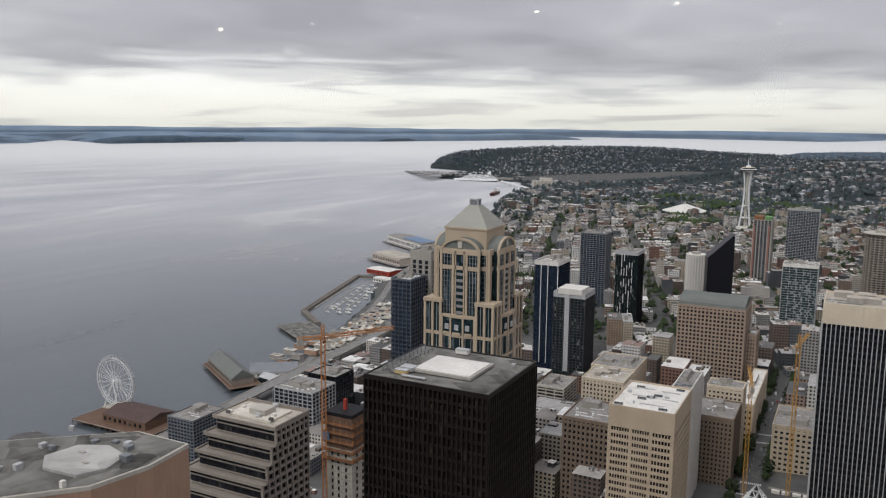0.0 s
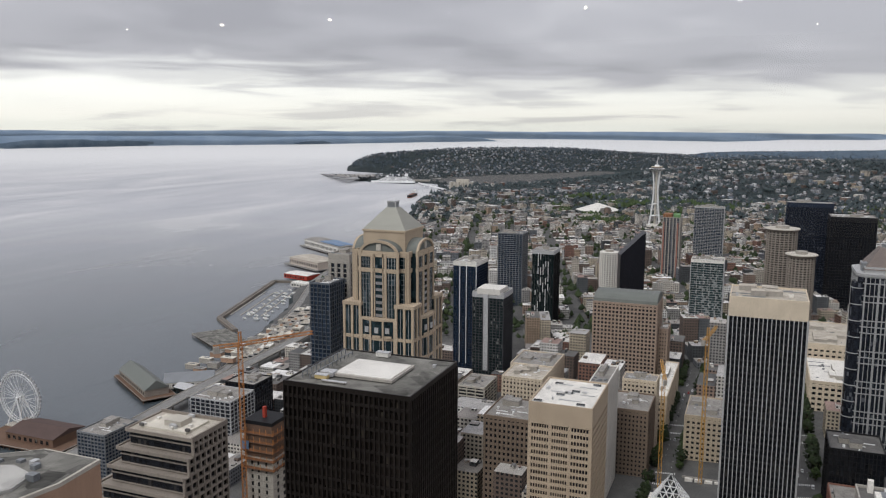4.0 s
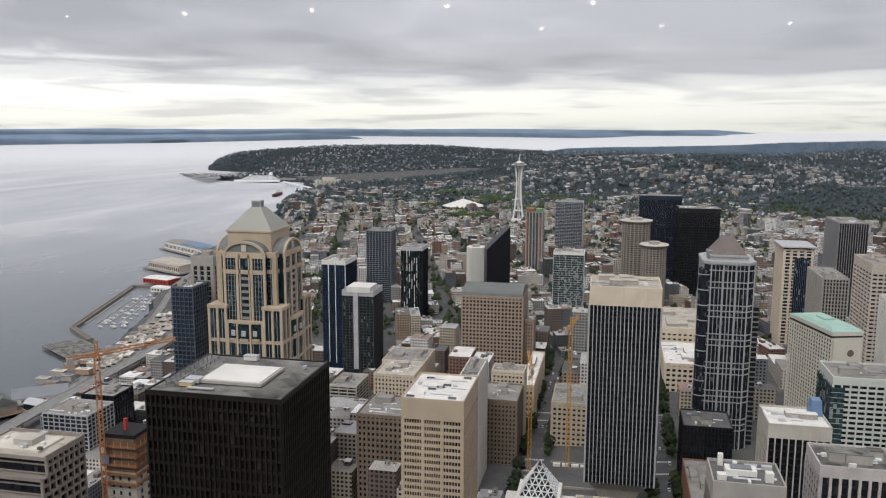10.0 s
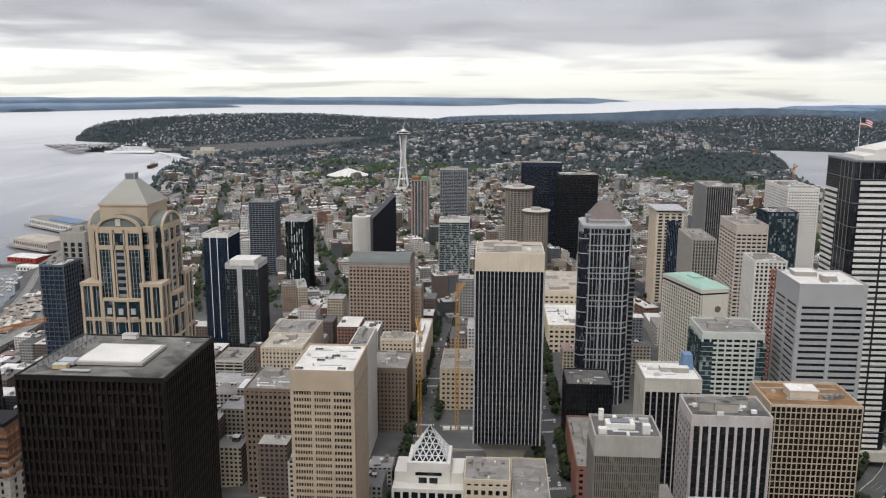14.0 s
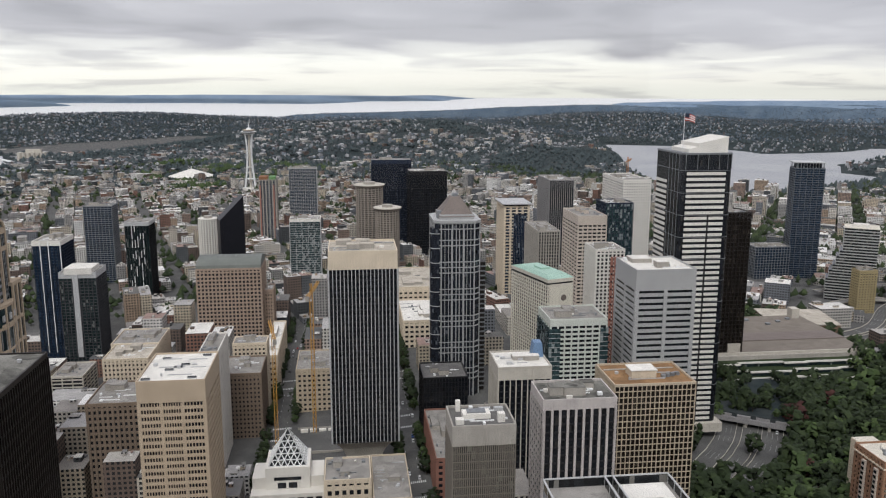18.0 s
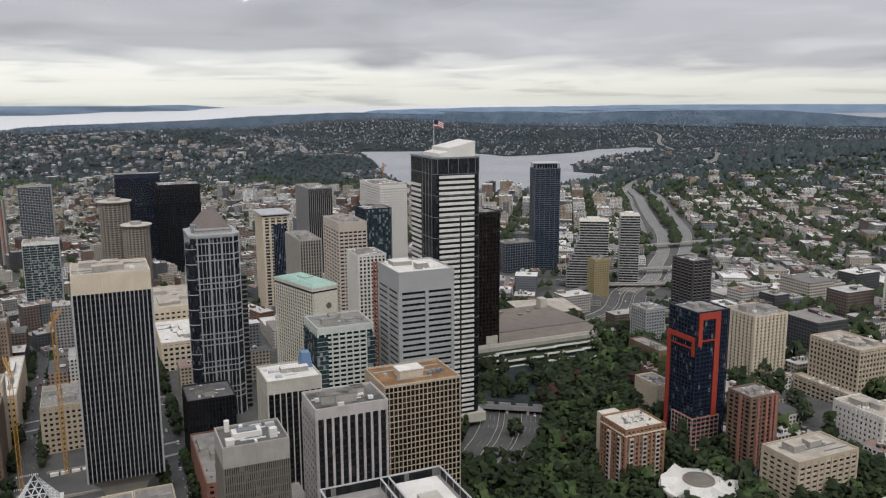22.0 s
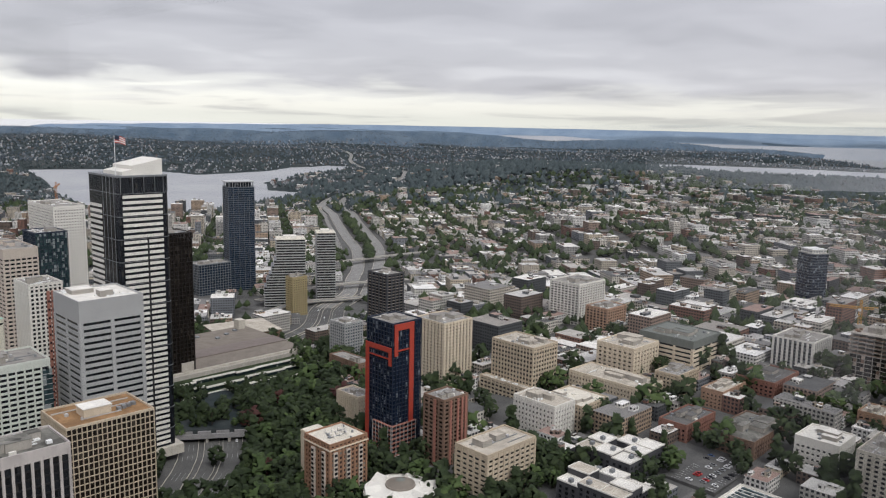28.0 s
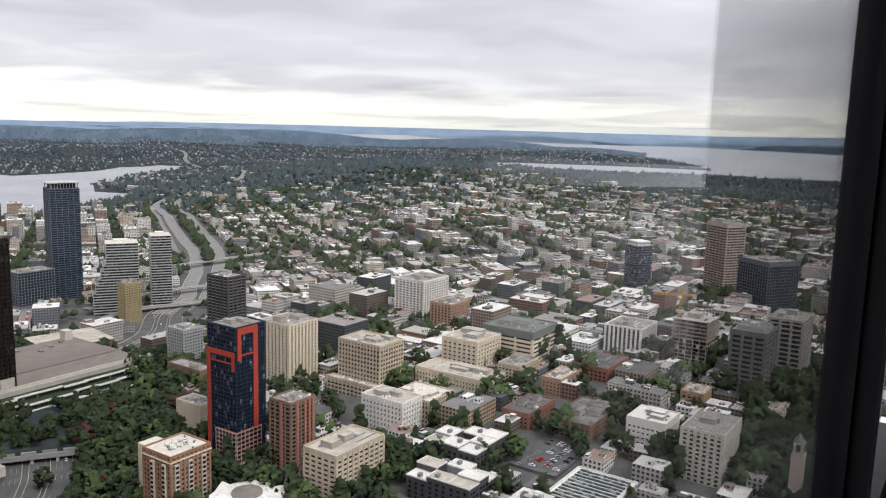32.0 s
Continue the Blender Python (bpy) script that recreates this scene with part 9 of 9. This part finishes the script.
def clump_stuff(name, x, y, z, size, mat, label, category, rs, lobes=2, squeeze_it=True):
    """Tree crowns as jittered low lumps, several to a tree, in one mesh."""
    base_v = np.array([(1, 0, 0), (0.31, 0.95, 0), (-0.81, 0.59, 0), (-0.81, -0.59, 0), (0.31, -0.95, 0), (0, 0, 1.25), (0, 0, -0.5)])
    f = [(0, 1, 5), (1, 2, 5), (2, 3, 5), (3, 4, 5), (4, 0, 5), (1, 0, 6), (2, 1, 6), (3, 2, 6), (4, 3, 6), (0, 4, 6)]
    n = len(x) * lobes
    cx, cy, cz, sz = np.repeat(x, lobes), np.repeat(y, lobes), np.repeat(z, lobes), np.repeat(size, lobes)
    cx = cx + rs.uniform(-0.35, 0.35, n) * sz
    cy = cy + rs.uniform(-0.35, 0.35, n) * sz
    rad = sz * rs.uniform(0.32, 0.6, n)
    cz = cz + sz * rs.uniform(0.35, 0.75, n)
    a = rs.uniform(0, 6.28, n)
    v = base_v[None] * (1 + rs.uniform(-0.32, 0.32, (n, 7, 1)))
    ca, sa = np.cos(a)[:, None], np.sin(a)[:, None]
    vx = (v[..., 0] * ca - v[..., 1] * sa) * rad[:, None] + cx[:, None]
    vy = (v[..., 0] * sa + v[..., 1] * ca) * rad[:, None] + cy[:, None]
    vz = v[..., 2] * rad[:, None] * rs.uniform(0.8, 1.3, n)[:, None] + cz[:, None]
    verts = np.stack([vx, vy, vz], -1).reshape(-1, 3)
    if squeeze_it:
        verts = np.stack(squeeze(*verts.T), -1)
    faces = (np.array(f)[None] + (np.arange(n) * 7)[:, None, None]).reshape(-1, 3)
    me = link_mesh(name, verts, faces, (mat,))
    size_of = np.repeat(sz, 7)
    mid = np.stack([np.repeat(np.repeat(x, lobes), 7), np.repeat(np.repeat(y, lobes), 7), np.repeat(np.repeat(z, lobes), 7) + 0.4 * size_of], -1)
    mid = np.stack(squeeze(*mid.T), -1) if squeeze_it else mid
    round_off(me, verts - mid)
    ob = new(name, me)
    return tagged(ob, label, category, kind="stuff")


garden_spots = []


def hill_trees():
    x, y, d, rs = scatter(64000, 2350, 8600, -34, 88, 9, 0.8)
    land_ok = dry(x, y, 12) & road_mask(x, y) & ~rail_yard(x, y)
    e, n = to_en(x, y)
    patch = np.sin(e / 190 + 1) * np.sin(n / 240 + 2) + 0.6 * np.sin(e / 70 - n / 90) + 0.5 * np.sin(e / 700) * np.sin(n / 500)
    ok = land_ok & ((patch + rs.uniform(-0.9, 1.1, len(x))) > -0.1)
    crest = (x > 1500) & (y < 2700) & (d > 2900) & (d < 4900)
    ok |= land_ok & (crest | bluff(e, n))
    x, y, d, crest = x[ok], y[ok], d[ok], crest[ok]
    close = d < 5000
    z = land(x, y)
    size = np.where(crest, rs.uniform(11, 25, len(x)), rs.uniform(7, 16, len(x)) * np.where((x > 1000) & (d < 3600), 1.3, 1.0))
    clump_stuff("hill_trees", x[close], y[close], z[close], size[close], "far_leaves_hazed", "dark broadleaf and conifer trees between the hill houses", "trees", rs)
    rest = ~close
    clump_stuff("ridge_trees", x[rest], y[rest], z[rest], size[rest] * 1.1, "ridge_leaves_hazed", "haze-tinted trees on the ridges beyond the lake", "trees", rs, 1)
    # street trees and yards in the nearer districts
    x, y, d, rs = scatter(46000, 420, 2900, -45, 88, 19, 0.55)
    ok = dry(x, y, 30) & road_mask(x, y)
    ok &= rs.uniform(0, 1, len(x)) < np.where(x > 300, np.where(np.hypot(x, y) < 1900, 0.42, 0.8), 0.28)
    ok &= ~((x > 480) & (x < 820) & (y > 800) & (y < 1090) & (rs.uniform(0, 1, len(x)) < 0.8))
    ok &= ~((x < 320) & (y < 1000))
    x, y = x[ok], y[ok]
    boxes = np.array([(r[0], r[1], 0.5 * max(r[2], r[3])) for r in joined] + [(q[0], q[1], q[2] if q[2] else 0.5 * max(q[3], q[4])) for q in TAKEN])
    keep = np.ones(len(x), bool)
    for k in range(0, len(x), 1500):
        dx, dy = x[k:k + 1500, None] - boxes[:, 0], y[k:k + 1500, None] - boxes[:, 1]
        keep[k:k + 1500] = ~((dx * dx + dy * dy) < (boxes[:, 2] * 0.74) ** 2).any(1)
    x, y = x[keep], y[keep]
    close = (np.hypot(x, y) < 820) & (x > 280)
    for px, py in list(zip(x[close], y[close]))[:420]:
        garden_spots.append((float(px), float(py)))
    x, y = x[~close], y[~close]
    mid = [((a[0] + b[0]) / 2 + rs.uniform(-4, 4), (a[1] + b[1]) / 2 + rs.uniform(-4, 4)) for a, b in zip(smooth_line([(p, q, 0) for p, q in FREEWAY[9:13]], 9), smooth_line([(p, q, 0) for p, q in FREEWAY_EAST[3:7]], 9))]
    x, y = np.append(x, [m[0] for m in mid]), np.append(y, [m[1] for m in mid])
    clump_stuff("street_trees", x, y, land(x, y) + 1.0, rs.uniform(7, 12.5, len(x)) * np.where((x > 500) & (np.hypot(x, y) > 1400), 1.35, 1.0), "leaves", "green street and garden trees among the buildings", "trees", rs, 2)


hill_trees()


def far_woods():
    """The woods on the most distant hills and the green round the needle."""
    x, y, d, rs = scatter(16000, 7600, 12500, -36, 92, 29, 1.0)
    ok = dry(x, y, 30)
    x, y = x[ok], y[ok]
    clump_stuff("far_woods", x, y, land(x, y) - 4, rs.uniform(8, 15, len(x)), "ridge_leaves_hazed", "haze-tinted woods on far hills", "woods", rs, 1)
    rs = np.random.RandomState(4)
    x, y = rs.uniform(-640, -60, 1500), rs.uniform(2300, 2900, 1500)
    ok = ((x + 470) ** 2 + (y - 2560) ** 2 > 90 ** 2) & ((x + 264) ** 2 + (y - 2288) ** 2 > 34 ** 2) & (np.sin(x / 47 + 1) * np.sin(y / 58 + 2) + 0.4 * np.sin((x + y) / 31) > 0.22)
    x, y = x[ok], y[ok]
    clump_stuff("park_woods", x, y, land(x, y), rs.uniform(8, 14, len(x)), "leaves_bright", "fresh green park trees round the tower", "trees", rs, 4)


far_woods()

# ---- trees of the ravine park and the avenues ----
def tree_meshes(seed, height, spread, mat, cone=False, clumps=115):
    """Trunk with limbs, and a crown of many small ragged leaf clumps."""
    rnd = random.Random(seed)
    bars = [((0, 0, 0), (0, 0, height * 0.5), height * 0.035), ((0, 0, height * 0.5), (0, 0, height * 0.8), height * 0.02)]
    tips = []
    for k in range(7):
        a, z = 2 * math.pi * k / 7 + rnd.uniform(-0.3, 0.3), height * rnd.uniform(0.35, 0.65)
        tip = (spread * 0.6 * math.cos(a), spread * 0.6 * math.sin(a), z + height * rnd.uniform(0.12, 0.25))
        bars.append(((0, 0, z * 0.8), tip, height * 0.014))
    trunk = bars_mesh("trunk", bars, "bark")
    v, f = [], []
    for k in range(clumps):
        a = rnd.uniform(0, 2 * math.pi)
        if cone:
            h = rnd.uniform(0.12, 1.0)
            r = spread * (1 - h) ** 0.85 * rnd.uniform(0.55, 1.0) + 0.15
            z = height * h
        else:
            u = rnd.uniform(-1, 1)
            lump = 1 + 0.25 * math.sin(3 * a + seed) + 0.15 * math.sin(5 * u + 2 * a)
            r = spread * math.sqrt(1 - u * u) * lump * rnd.uniform(0.7, 1.02)
            z = height * 0.64 + height * 0.36 * u * lump
        c = Vector((r * math.cos(a), r * math.sin(a), z))
        s = height * rnd.uniform(0.04, 0.085) * (230 / clumps) ** 0.4
        base_i = len(v)
        rot = Euler((rnd.uniform(-0.9, 0.9), rnd.uniform(-0.9, 0.9), a)).to_matrix()
        for p in ((-1, -0.8, 0), (1, -0.7, 0.15), (0.9, 0.8, 0), (-0.8, 0.9, 0.2), (0, 0, 0.75), (0.1, 0, -0.45)):
            v.append(tuple(c + rot @ (Vector(p) * s * rnd.uniform(0.75, 1.25))))
        f += [tuple(base_i + i for i in t) for t in ((0, 1, 4), (1, 2, 4), (2, 3, 4), (3, 0, 4), (1, 0, 5), (2, 1, 5), (3, 2, 5), (0, 3, 5))]
    crown = link_mesh("crown", v, f, (mat,))
    round_off(crown, np.array(v) - np.array((0, 0, height * (0.3 if cone else 0.52))))
    return trunk, crown


KINDS = [("leafy_tree", "dense dark green broadleaf tree", *tree_meshes(1, 13, 5.4, "leaves")),
         ("leafy_tree", "tall rounded dark green broadleaf tree", *tree_meshes(2, 16, 5.8, "leaves")),
         ("leafy_tree", "bright green young broadleaf tree", *tree_meshes(3, 11, 4.6, "leaves_bright")),
         ("conifer", "dark pointed conifer in the park", *tree_meshes(4, 18, 3.8, "leaves", True)),
         ("leafy_tree", "dark red leafed tree", *tree_meshes(5, 12, 4.4, "leaves_red"))]


def plant(x, y, kind, size, z=None):
    name, words, trunk, crown = KINDS[kind]
    ob = base(name, x, y, (ground_at(x, y) if z is None else z) - 0.2, words, "tree", _r.uniform(0, 6.28), "park and street trees")
    ob.scale = (size, size, size * _r.uniform(0.9, 1.1))
    piece("trunk", trunk, ob, 0, 0, 0)
    piece("crown", crown, ob, 0, 0, 0)


_r = random.Random(31)


def road_clear(x, y, m=-1.5):
    return not any((x - a) ** 2 + (y - b) ** 2 < (c + m) ** 2 for a, b, c in ROADS)


def clear_of_things(x, y, r=3.0):
    return not any((abs(x - cx) < w / 2 + r and abs(y - cy) < d / 2 + r) if not rad else math.hypot(x - cx, y - cy) < rad * 0.75 + r for cx, cy, rad, w, d in TAKEN)


def joined_crowns(name, spots, label):
    """Whole crowns, each turned and scaled on its own, in one mesh."""
    vs, ns, fs, tint, off = [], [], [], [], 0
    protos = []
    for seed, h, s, cone in ((11, 13, 5.2, False), (12, 15, 5.6, False), (13, 17, 3.8, True)):
        me = tree_meshes(seed, h, s, "leaves", cone, 68)[1]
        protos.append((np.array([v.co[:] for v in me.vertices]), np.array([p.vertices[:] for p in me.polygons])))
    for x, y in spots:
        form = _r.choices((0, 1, 2), (5, 4, 3))[0]
        v, f = protos[form]
        a, k = _r.uniform(0, 6.28), _r.uniform(0.65, 1.5)
        tint.append(np.full(len(f), 0 if form == 2 else _r.choices((0, 1, 2), (11, 3.2, 0.2))[0]))
        c, s = math.cos(a) * k, math.sin(a) * k
        vs.append(np.stack([v[:, 0] * c - v[:, 1] * s + x, v[:, 0] * s + v[:, 1] * c + y, v[:, 2] * k + ground_at(x, y)], -1))
        ns.append(vs[-1] - np.array((x, y, 7.4 * k + ground_at(x, y))))
        fs.append(f + off)
        off += len(v)
    me = link_mesh(name, np.concatenate(vs), np.concatenate(fs), ("leaves", "leaves_bright", "leaves_red"), np.concatenate(tint))
    round_off(me, np.concatenate(ns))
    ob = new(name, me)
    return tagged(ob, label, "trees", kind="stuff")


_g = random.Random(5)
for _ in range(400):
    gx, gy = _g.uniform(515, 700), _g.uniform(75, 150)
    if 0.13 < gy / gx < 0.225 and clear_of_things(gx, gy, 1.5):
        garden_spots.append((gx, gy))
joined_crowns("garden_trees", garden_spots, "dark green garden and street trees between the flats")
lid_trees = []


def park():
    spots = []
    tries = 0
    while len(spots) < 760 and tries < 22000:
        tries += 1
        a, b, c, d = _r.choice(PARKS)
        x, y = _r.uniform(a, b), _r.uniform(c, d)
        if not road_clear(x, y, 3.6 if y < 575 else -1.5) or not clear_of_things(x, y) or any((x - p) ** 2 + (y - q) ** 2 < 58 for p, q in spots):
            continue
        spots.append((x, y))
    # the planted lid over the tunnel
    for k in range(55):
        u, v = _r.uniform(-40, 42), _r.uniform(2, 92)
        lid_trees.append((306 + 0.555 * v + 0.832 * u, 559 + 0.832 * v - 0.555 * u))
    spots.sort(key=lambda p: math.hypot(*p))
    for x, y in spots[:80]:
        k = _r.choices((0, 1, 2, 3, 4), (6, 5, 2.2, 1.4, 0.3))[0]
        plant(x, y, k, _r.uniform(0.75, 1.35))
    joined_crowns("ravine_woods", spots[80:], "dense dark trees in the park along the freeway")


park()
for x, y in lid_trees:
    plant(x, y, _r.choices((0, 1, 2, 3), (5, 4, 2, 2))[0], _r.uniform(0.5, 0.85), 62.6)
# rows along the two avenues
for ax in (-55, 41):
    for side in ((-9.5, 9.5) if ax < 0 else (-8.2, 8.2)):
        y = 318
        while y < 900:
            if min(abs(y - s) for s in STREETS) > 13 and _r.random() < 0.9:
                plant(ax + side + _r.uniform(-0.6, 0.6), y, _r.choice((0, 0, 2)), _r.uniform(0.62, 0.95))
            y += _r.uniform(9, 12)
for x, y, n, s in ((620, 190, 14, 26), (455, 300, 8, 16), (600, 280, 7, 14), (330, 300, 12, 30), (405, 300, 8, 16), (410, 240, 8, 22)):
    for k in range(n):
        px, py = x + _r.uniform(-s, s), y + _r.uniform(-s, s)
        if clear_of_things(px, py, 2.0):
            plant(px, py, _r.choice((0, 1, 2, 3)), _r.uniform(0.7, 1.05))


# ---- cars ----
def car_thing(label, paint, van=False):
    ob = base("car", 0, 0, -50, label, "car", group="cars on the road")
    L, W = (5.2, 1.95) if van else (4.5, 1.8)
    piece("body", box_mesh(W, L, 0.75, paint, 0.96), ob, 0, 0, 0.32)
    piece("cabin", box_mesh(W * 0.9, L * (0.72 if van else 0.5), 0.8 if van else 0.58, "glass_dark", 0.8), ob, 0, -0.1, 1.05)
    piece("roof", box_mesh(W * 0.74, L * (0.58 if van else 0.38), 0.06, paint), ob, 0, -0.1, 1.85 if van else 1.63)
    for sx in (-1, 1):
        for sy in (-1, 1):
            w = piece("wheel", cyl_mesh(0.33, 0.33, 0.24, "rubber_black", 10), ob, sx * (W / 2 - 0.02), sy * L * 0.3, 0.33)
            w.rotation_euler = (0, radians(90), 0)
    return ob


plain("car_white", (0.75, 0.75, 0.75), 0.3, vary=0.05)
plain("car_silver", (0.4, 0.41, 0.42), 0.3, 0.4, vary=0.05)
plain("car_dark", (0.03, 0.03, 0.035), 0.3, vary=0.05)
plain("car_red", (0.4, 0.03, 0.03), 0.3, vary=0.05)
plain("car_blue", (0.05, 0.1, 0.25), 0.3, vary=0.05)
MODELS = [car_thing("small white car on the road", "car_white"), car_thing("silver saloon car on the road", "car_silver"), car_thing("black car on the road", "car_dark"),
          car_thing("white delivery van on the road", "car_white", True), car_thing("small red car on the road", "car_red"), car_thing("small blue car on the road", "car_blue")]
used = set()


def park_car(x, y, z, turn):
    k = _r.choices(range(6), (5, 4, 4, 2, 1, 1))[0]
    if k not in used:
        used.add(k)
        MODELS[k].matrix_basis = pose(x, y, z, 0, 0, turn)
    else:
        copy_thing(MODELS[k], pose(x, y, z, 0, 0, turn))


for ax in (-55, 41):
    for y in range(320, 900, 9):
        for off in (-6.6, -3.4, 0.2, 3.4, 6.6):
            if _r.random() < 0.06:
                px, py = ax + off * 0.93, y + _r.uniform(-2, 2)
                park_car(px, py, ground_at(px, py) + 0.05, 0)
freeway_line = smooth_line([(x, y, 0) for x, y in FREEWAY[:9]], 16)
for i, v in enumerate(freeway_line[:-1]):
    t = freeway_line[i + 1] - v
    ang = math.degrees(math.atan2(t.y, t.x)) - 90
    s = Vector((t.y, -t.x, 0)).normalized()
    for off, lift in ((-17.5, 0.75), (-12.5, 0.75), (-8.5, 0.75), (3, 1.35), (15, 0.75), (19, 0.75), (23, 0.75)):
        if _r.random() < 0.05:
            p = v + s * off
            park_car(p.x, p.y, ground_at(p.x, p.y) + lift, ang)
for x0, y0, nx, ny in ((458, 218, 15, 4), (560, 440, 6, 2)):
    for i in range(nx):
        for j in range(ny):
            if _r.random() < 0.42:
                px, py = x0 + i * 3.2, y0 + j * 8
                if x0 == 458 or clear_of_things(px, py, 1.0):
                    park_car(px, py, ground_at(480, 232) + 0.42 if x0 == 458 else ground_at(px, py) + 0.1, _r.choice((0, 180)))
for k in set(range(6)) - used:
    MODELS[k].matrix_basis = pose(-62 + k, 700 + 8 * k, ground_at(-62, 700 + 8 * k) + 0.05)
street_marks()

# ---- the lookout itself ----
WALL = 0.5  # the window stands this far before the camera


def room():
    m, n = begin("window_glass")
    clear = n.add("ShaderNodeBsdfTransparent", {0: (0.97, 0.98, 0.98, 1)})
    gloss = n.add("ShaderNodeBsdfGlossy", {0: (1, 1, 1, 1), "Roughness": 0.0})
    edge = n.add("ShaderNodeLayerWeight", {0: 0.5}).outputs["Facing"]
    fr = n.math("ADD", 0.024, n.math("MULTIPLY", n.math("POWER", edge, 5.5), 1.1))
    mixs = n.add("ShaderNodeMixShader", {0: fr, 1: clear.outputs[0], 2: gloss.outputs[0]})
    n.put(n.add("ShaderNodeOutputMaterial").inputs[0], mixs.outputs[0])
    m, n = begin("lamp_glow")
    em = n.add("ShaderNodeEmission", {0: (1.0, 0.88, 0.72, 1), 1: 38.0})
    n.put(n.add("ShaderNodeOutputMaterial").inputs[0], em.outputs[0])
    plain("frame_dark", (0.025, 0.025, 0.028), 0.45, 0.3, vary=0.2, scale=2.0)
    plain("carpet_dark", (0.05, 0.05, 0.055), 0.95, vary=0.2, scale=1.0)
    plain("ceiling_dark", (0.05, 0.05, 0.05), 0.9, vary=0.1, scale=1.0)
    zf, zc = EYE - 2.1, EYE + 1.75
    frame_m = pose(0, 0, 0)

    def place(name, label, category, sx, sy, sz, x, y, z, mat, kind="structure"):
        ob = new(name, box_mesh(sx, sy, sz, mat))
        ob.matrix_basis = frame_m @ pose(x, y, z)
        return tagged(ob, label, category, kind=kind)

    W, D, mx, my = 21.0, 17.2, -4.0, WALL - 8.52
    place("floor", "dark carpet floor of the lookout room", "floor", W, D, 0.3, mx, my, zf - 0.3, "carpet_dark")
    place("ceiling", "dark ceiling of the lookout room", "ceiling", W, D, 0.3, mx, my, zc, "ceiling_dark")
    # unseen wall, kept pale to even out the reflection in the window
    place("wall_back", "plain pale back wall of the lookout", "wall", W, 0.3, zc - zf, mx, my - D / 2 + 0.15, zf, "pale_concrete")
    place("wall_west", "plain dark side wall of the lookout", "wall", 0.3, D - 0.3, zc - zf, mx - W / 2 + 0.15, my + 0.15, zf, "ceiling_dark")
    ex = mx + W / 2 - 0.15
    place("wall_east", "plain dark pier at the corner of the lookout", "wall", 0.3, 1.19, zc - zf, ex, WALL - 0.736, zf, "ceiling_dark")
    side = new("window_2")
    side.matrix_basis = pose(ex, -8.53, zf)
    tagged(side, "wide side window of the lookout", "window", kind="structure")
    piece("window_sill", box_mesh(0.3, 15.3, 0.1, "frame_dark"), side, 0, 0, 0)
    piece("head_frame", box_mesh(0.3, 15.3, 0.1, "frame_dark"), side, 0, 0, zc - zf - 0.1)
    win = new("window_1")
    win.matrix_basis = frame_m @ pose(0, WALL, zf)
    tagged(win, "floor-to-ceiling window with dark upright frames", "window", kind="structure")
    h = zc - zf
    for x in (-9.0, MULLION):
        piece("window_frame", box_mesh(0.22, 0.26, h, "frame_dark"), win, x, 0, 0)
        piece("gasket", box_mesh(0.04, 0.1, h, "rubber_black"), win, x - 0.13, 0.02, 0)
    piece("window_sill", box_mesh(20.4, 0.3, 0.12, "frame_dark"), win, -4, 0, 0)
    piece("head_frame", box_mesh(20.4, 0.24, 0.1, "frame_dark"), win, -4, 0, h - 0.1)
    for x0, x1 in ((-14.1, -9.12), (-8.88, MULLION - 0.12), (MULLION + 0.12, 6.2)):
        g = piece("pane", box_mesh(x1 - x0, 0.012, h - 0.24, "window_glass"), win, (x0 + x1) / 2, 0.0, 0.12)
        g.visible_shadow = False
    for row, (y, x0, count) in enumerate(((2 * WALL - 12.1, 3.8, 8), (2 * WALL - 15.15, 2.8, 3))):
        for i in range(count):
            ob = base("ceiling_lamp", x0 - 2.1 * i, y, zc - 0.05, "small recessed ceiling spotlight", "ceiling lamp", group="ceiling spotlights")
            piece("ring", cyl_mesh(0.075, 0.075, 0.05, "grey_metal", 16), ob, 0, 0, 0)
            piece("bulb", cyl_mesh(0.03, 0.03, 0.02, "lamp_glow", 12), ob, 0, 0, -0.02)


MULLION = 4.46
room()
body = base("lookout_tower", -4, -19.6, 40, "dark tower body under the lookout room", "office tower")
piece("shaft", box_mesh(38, 40, 265.4, "dark_bronze"), body, 0, 0, 0)
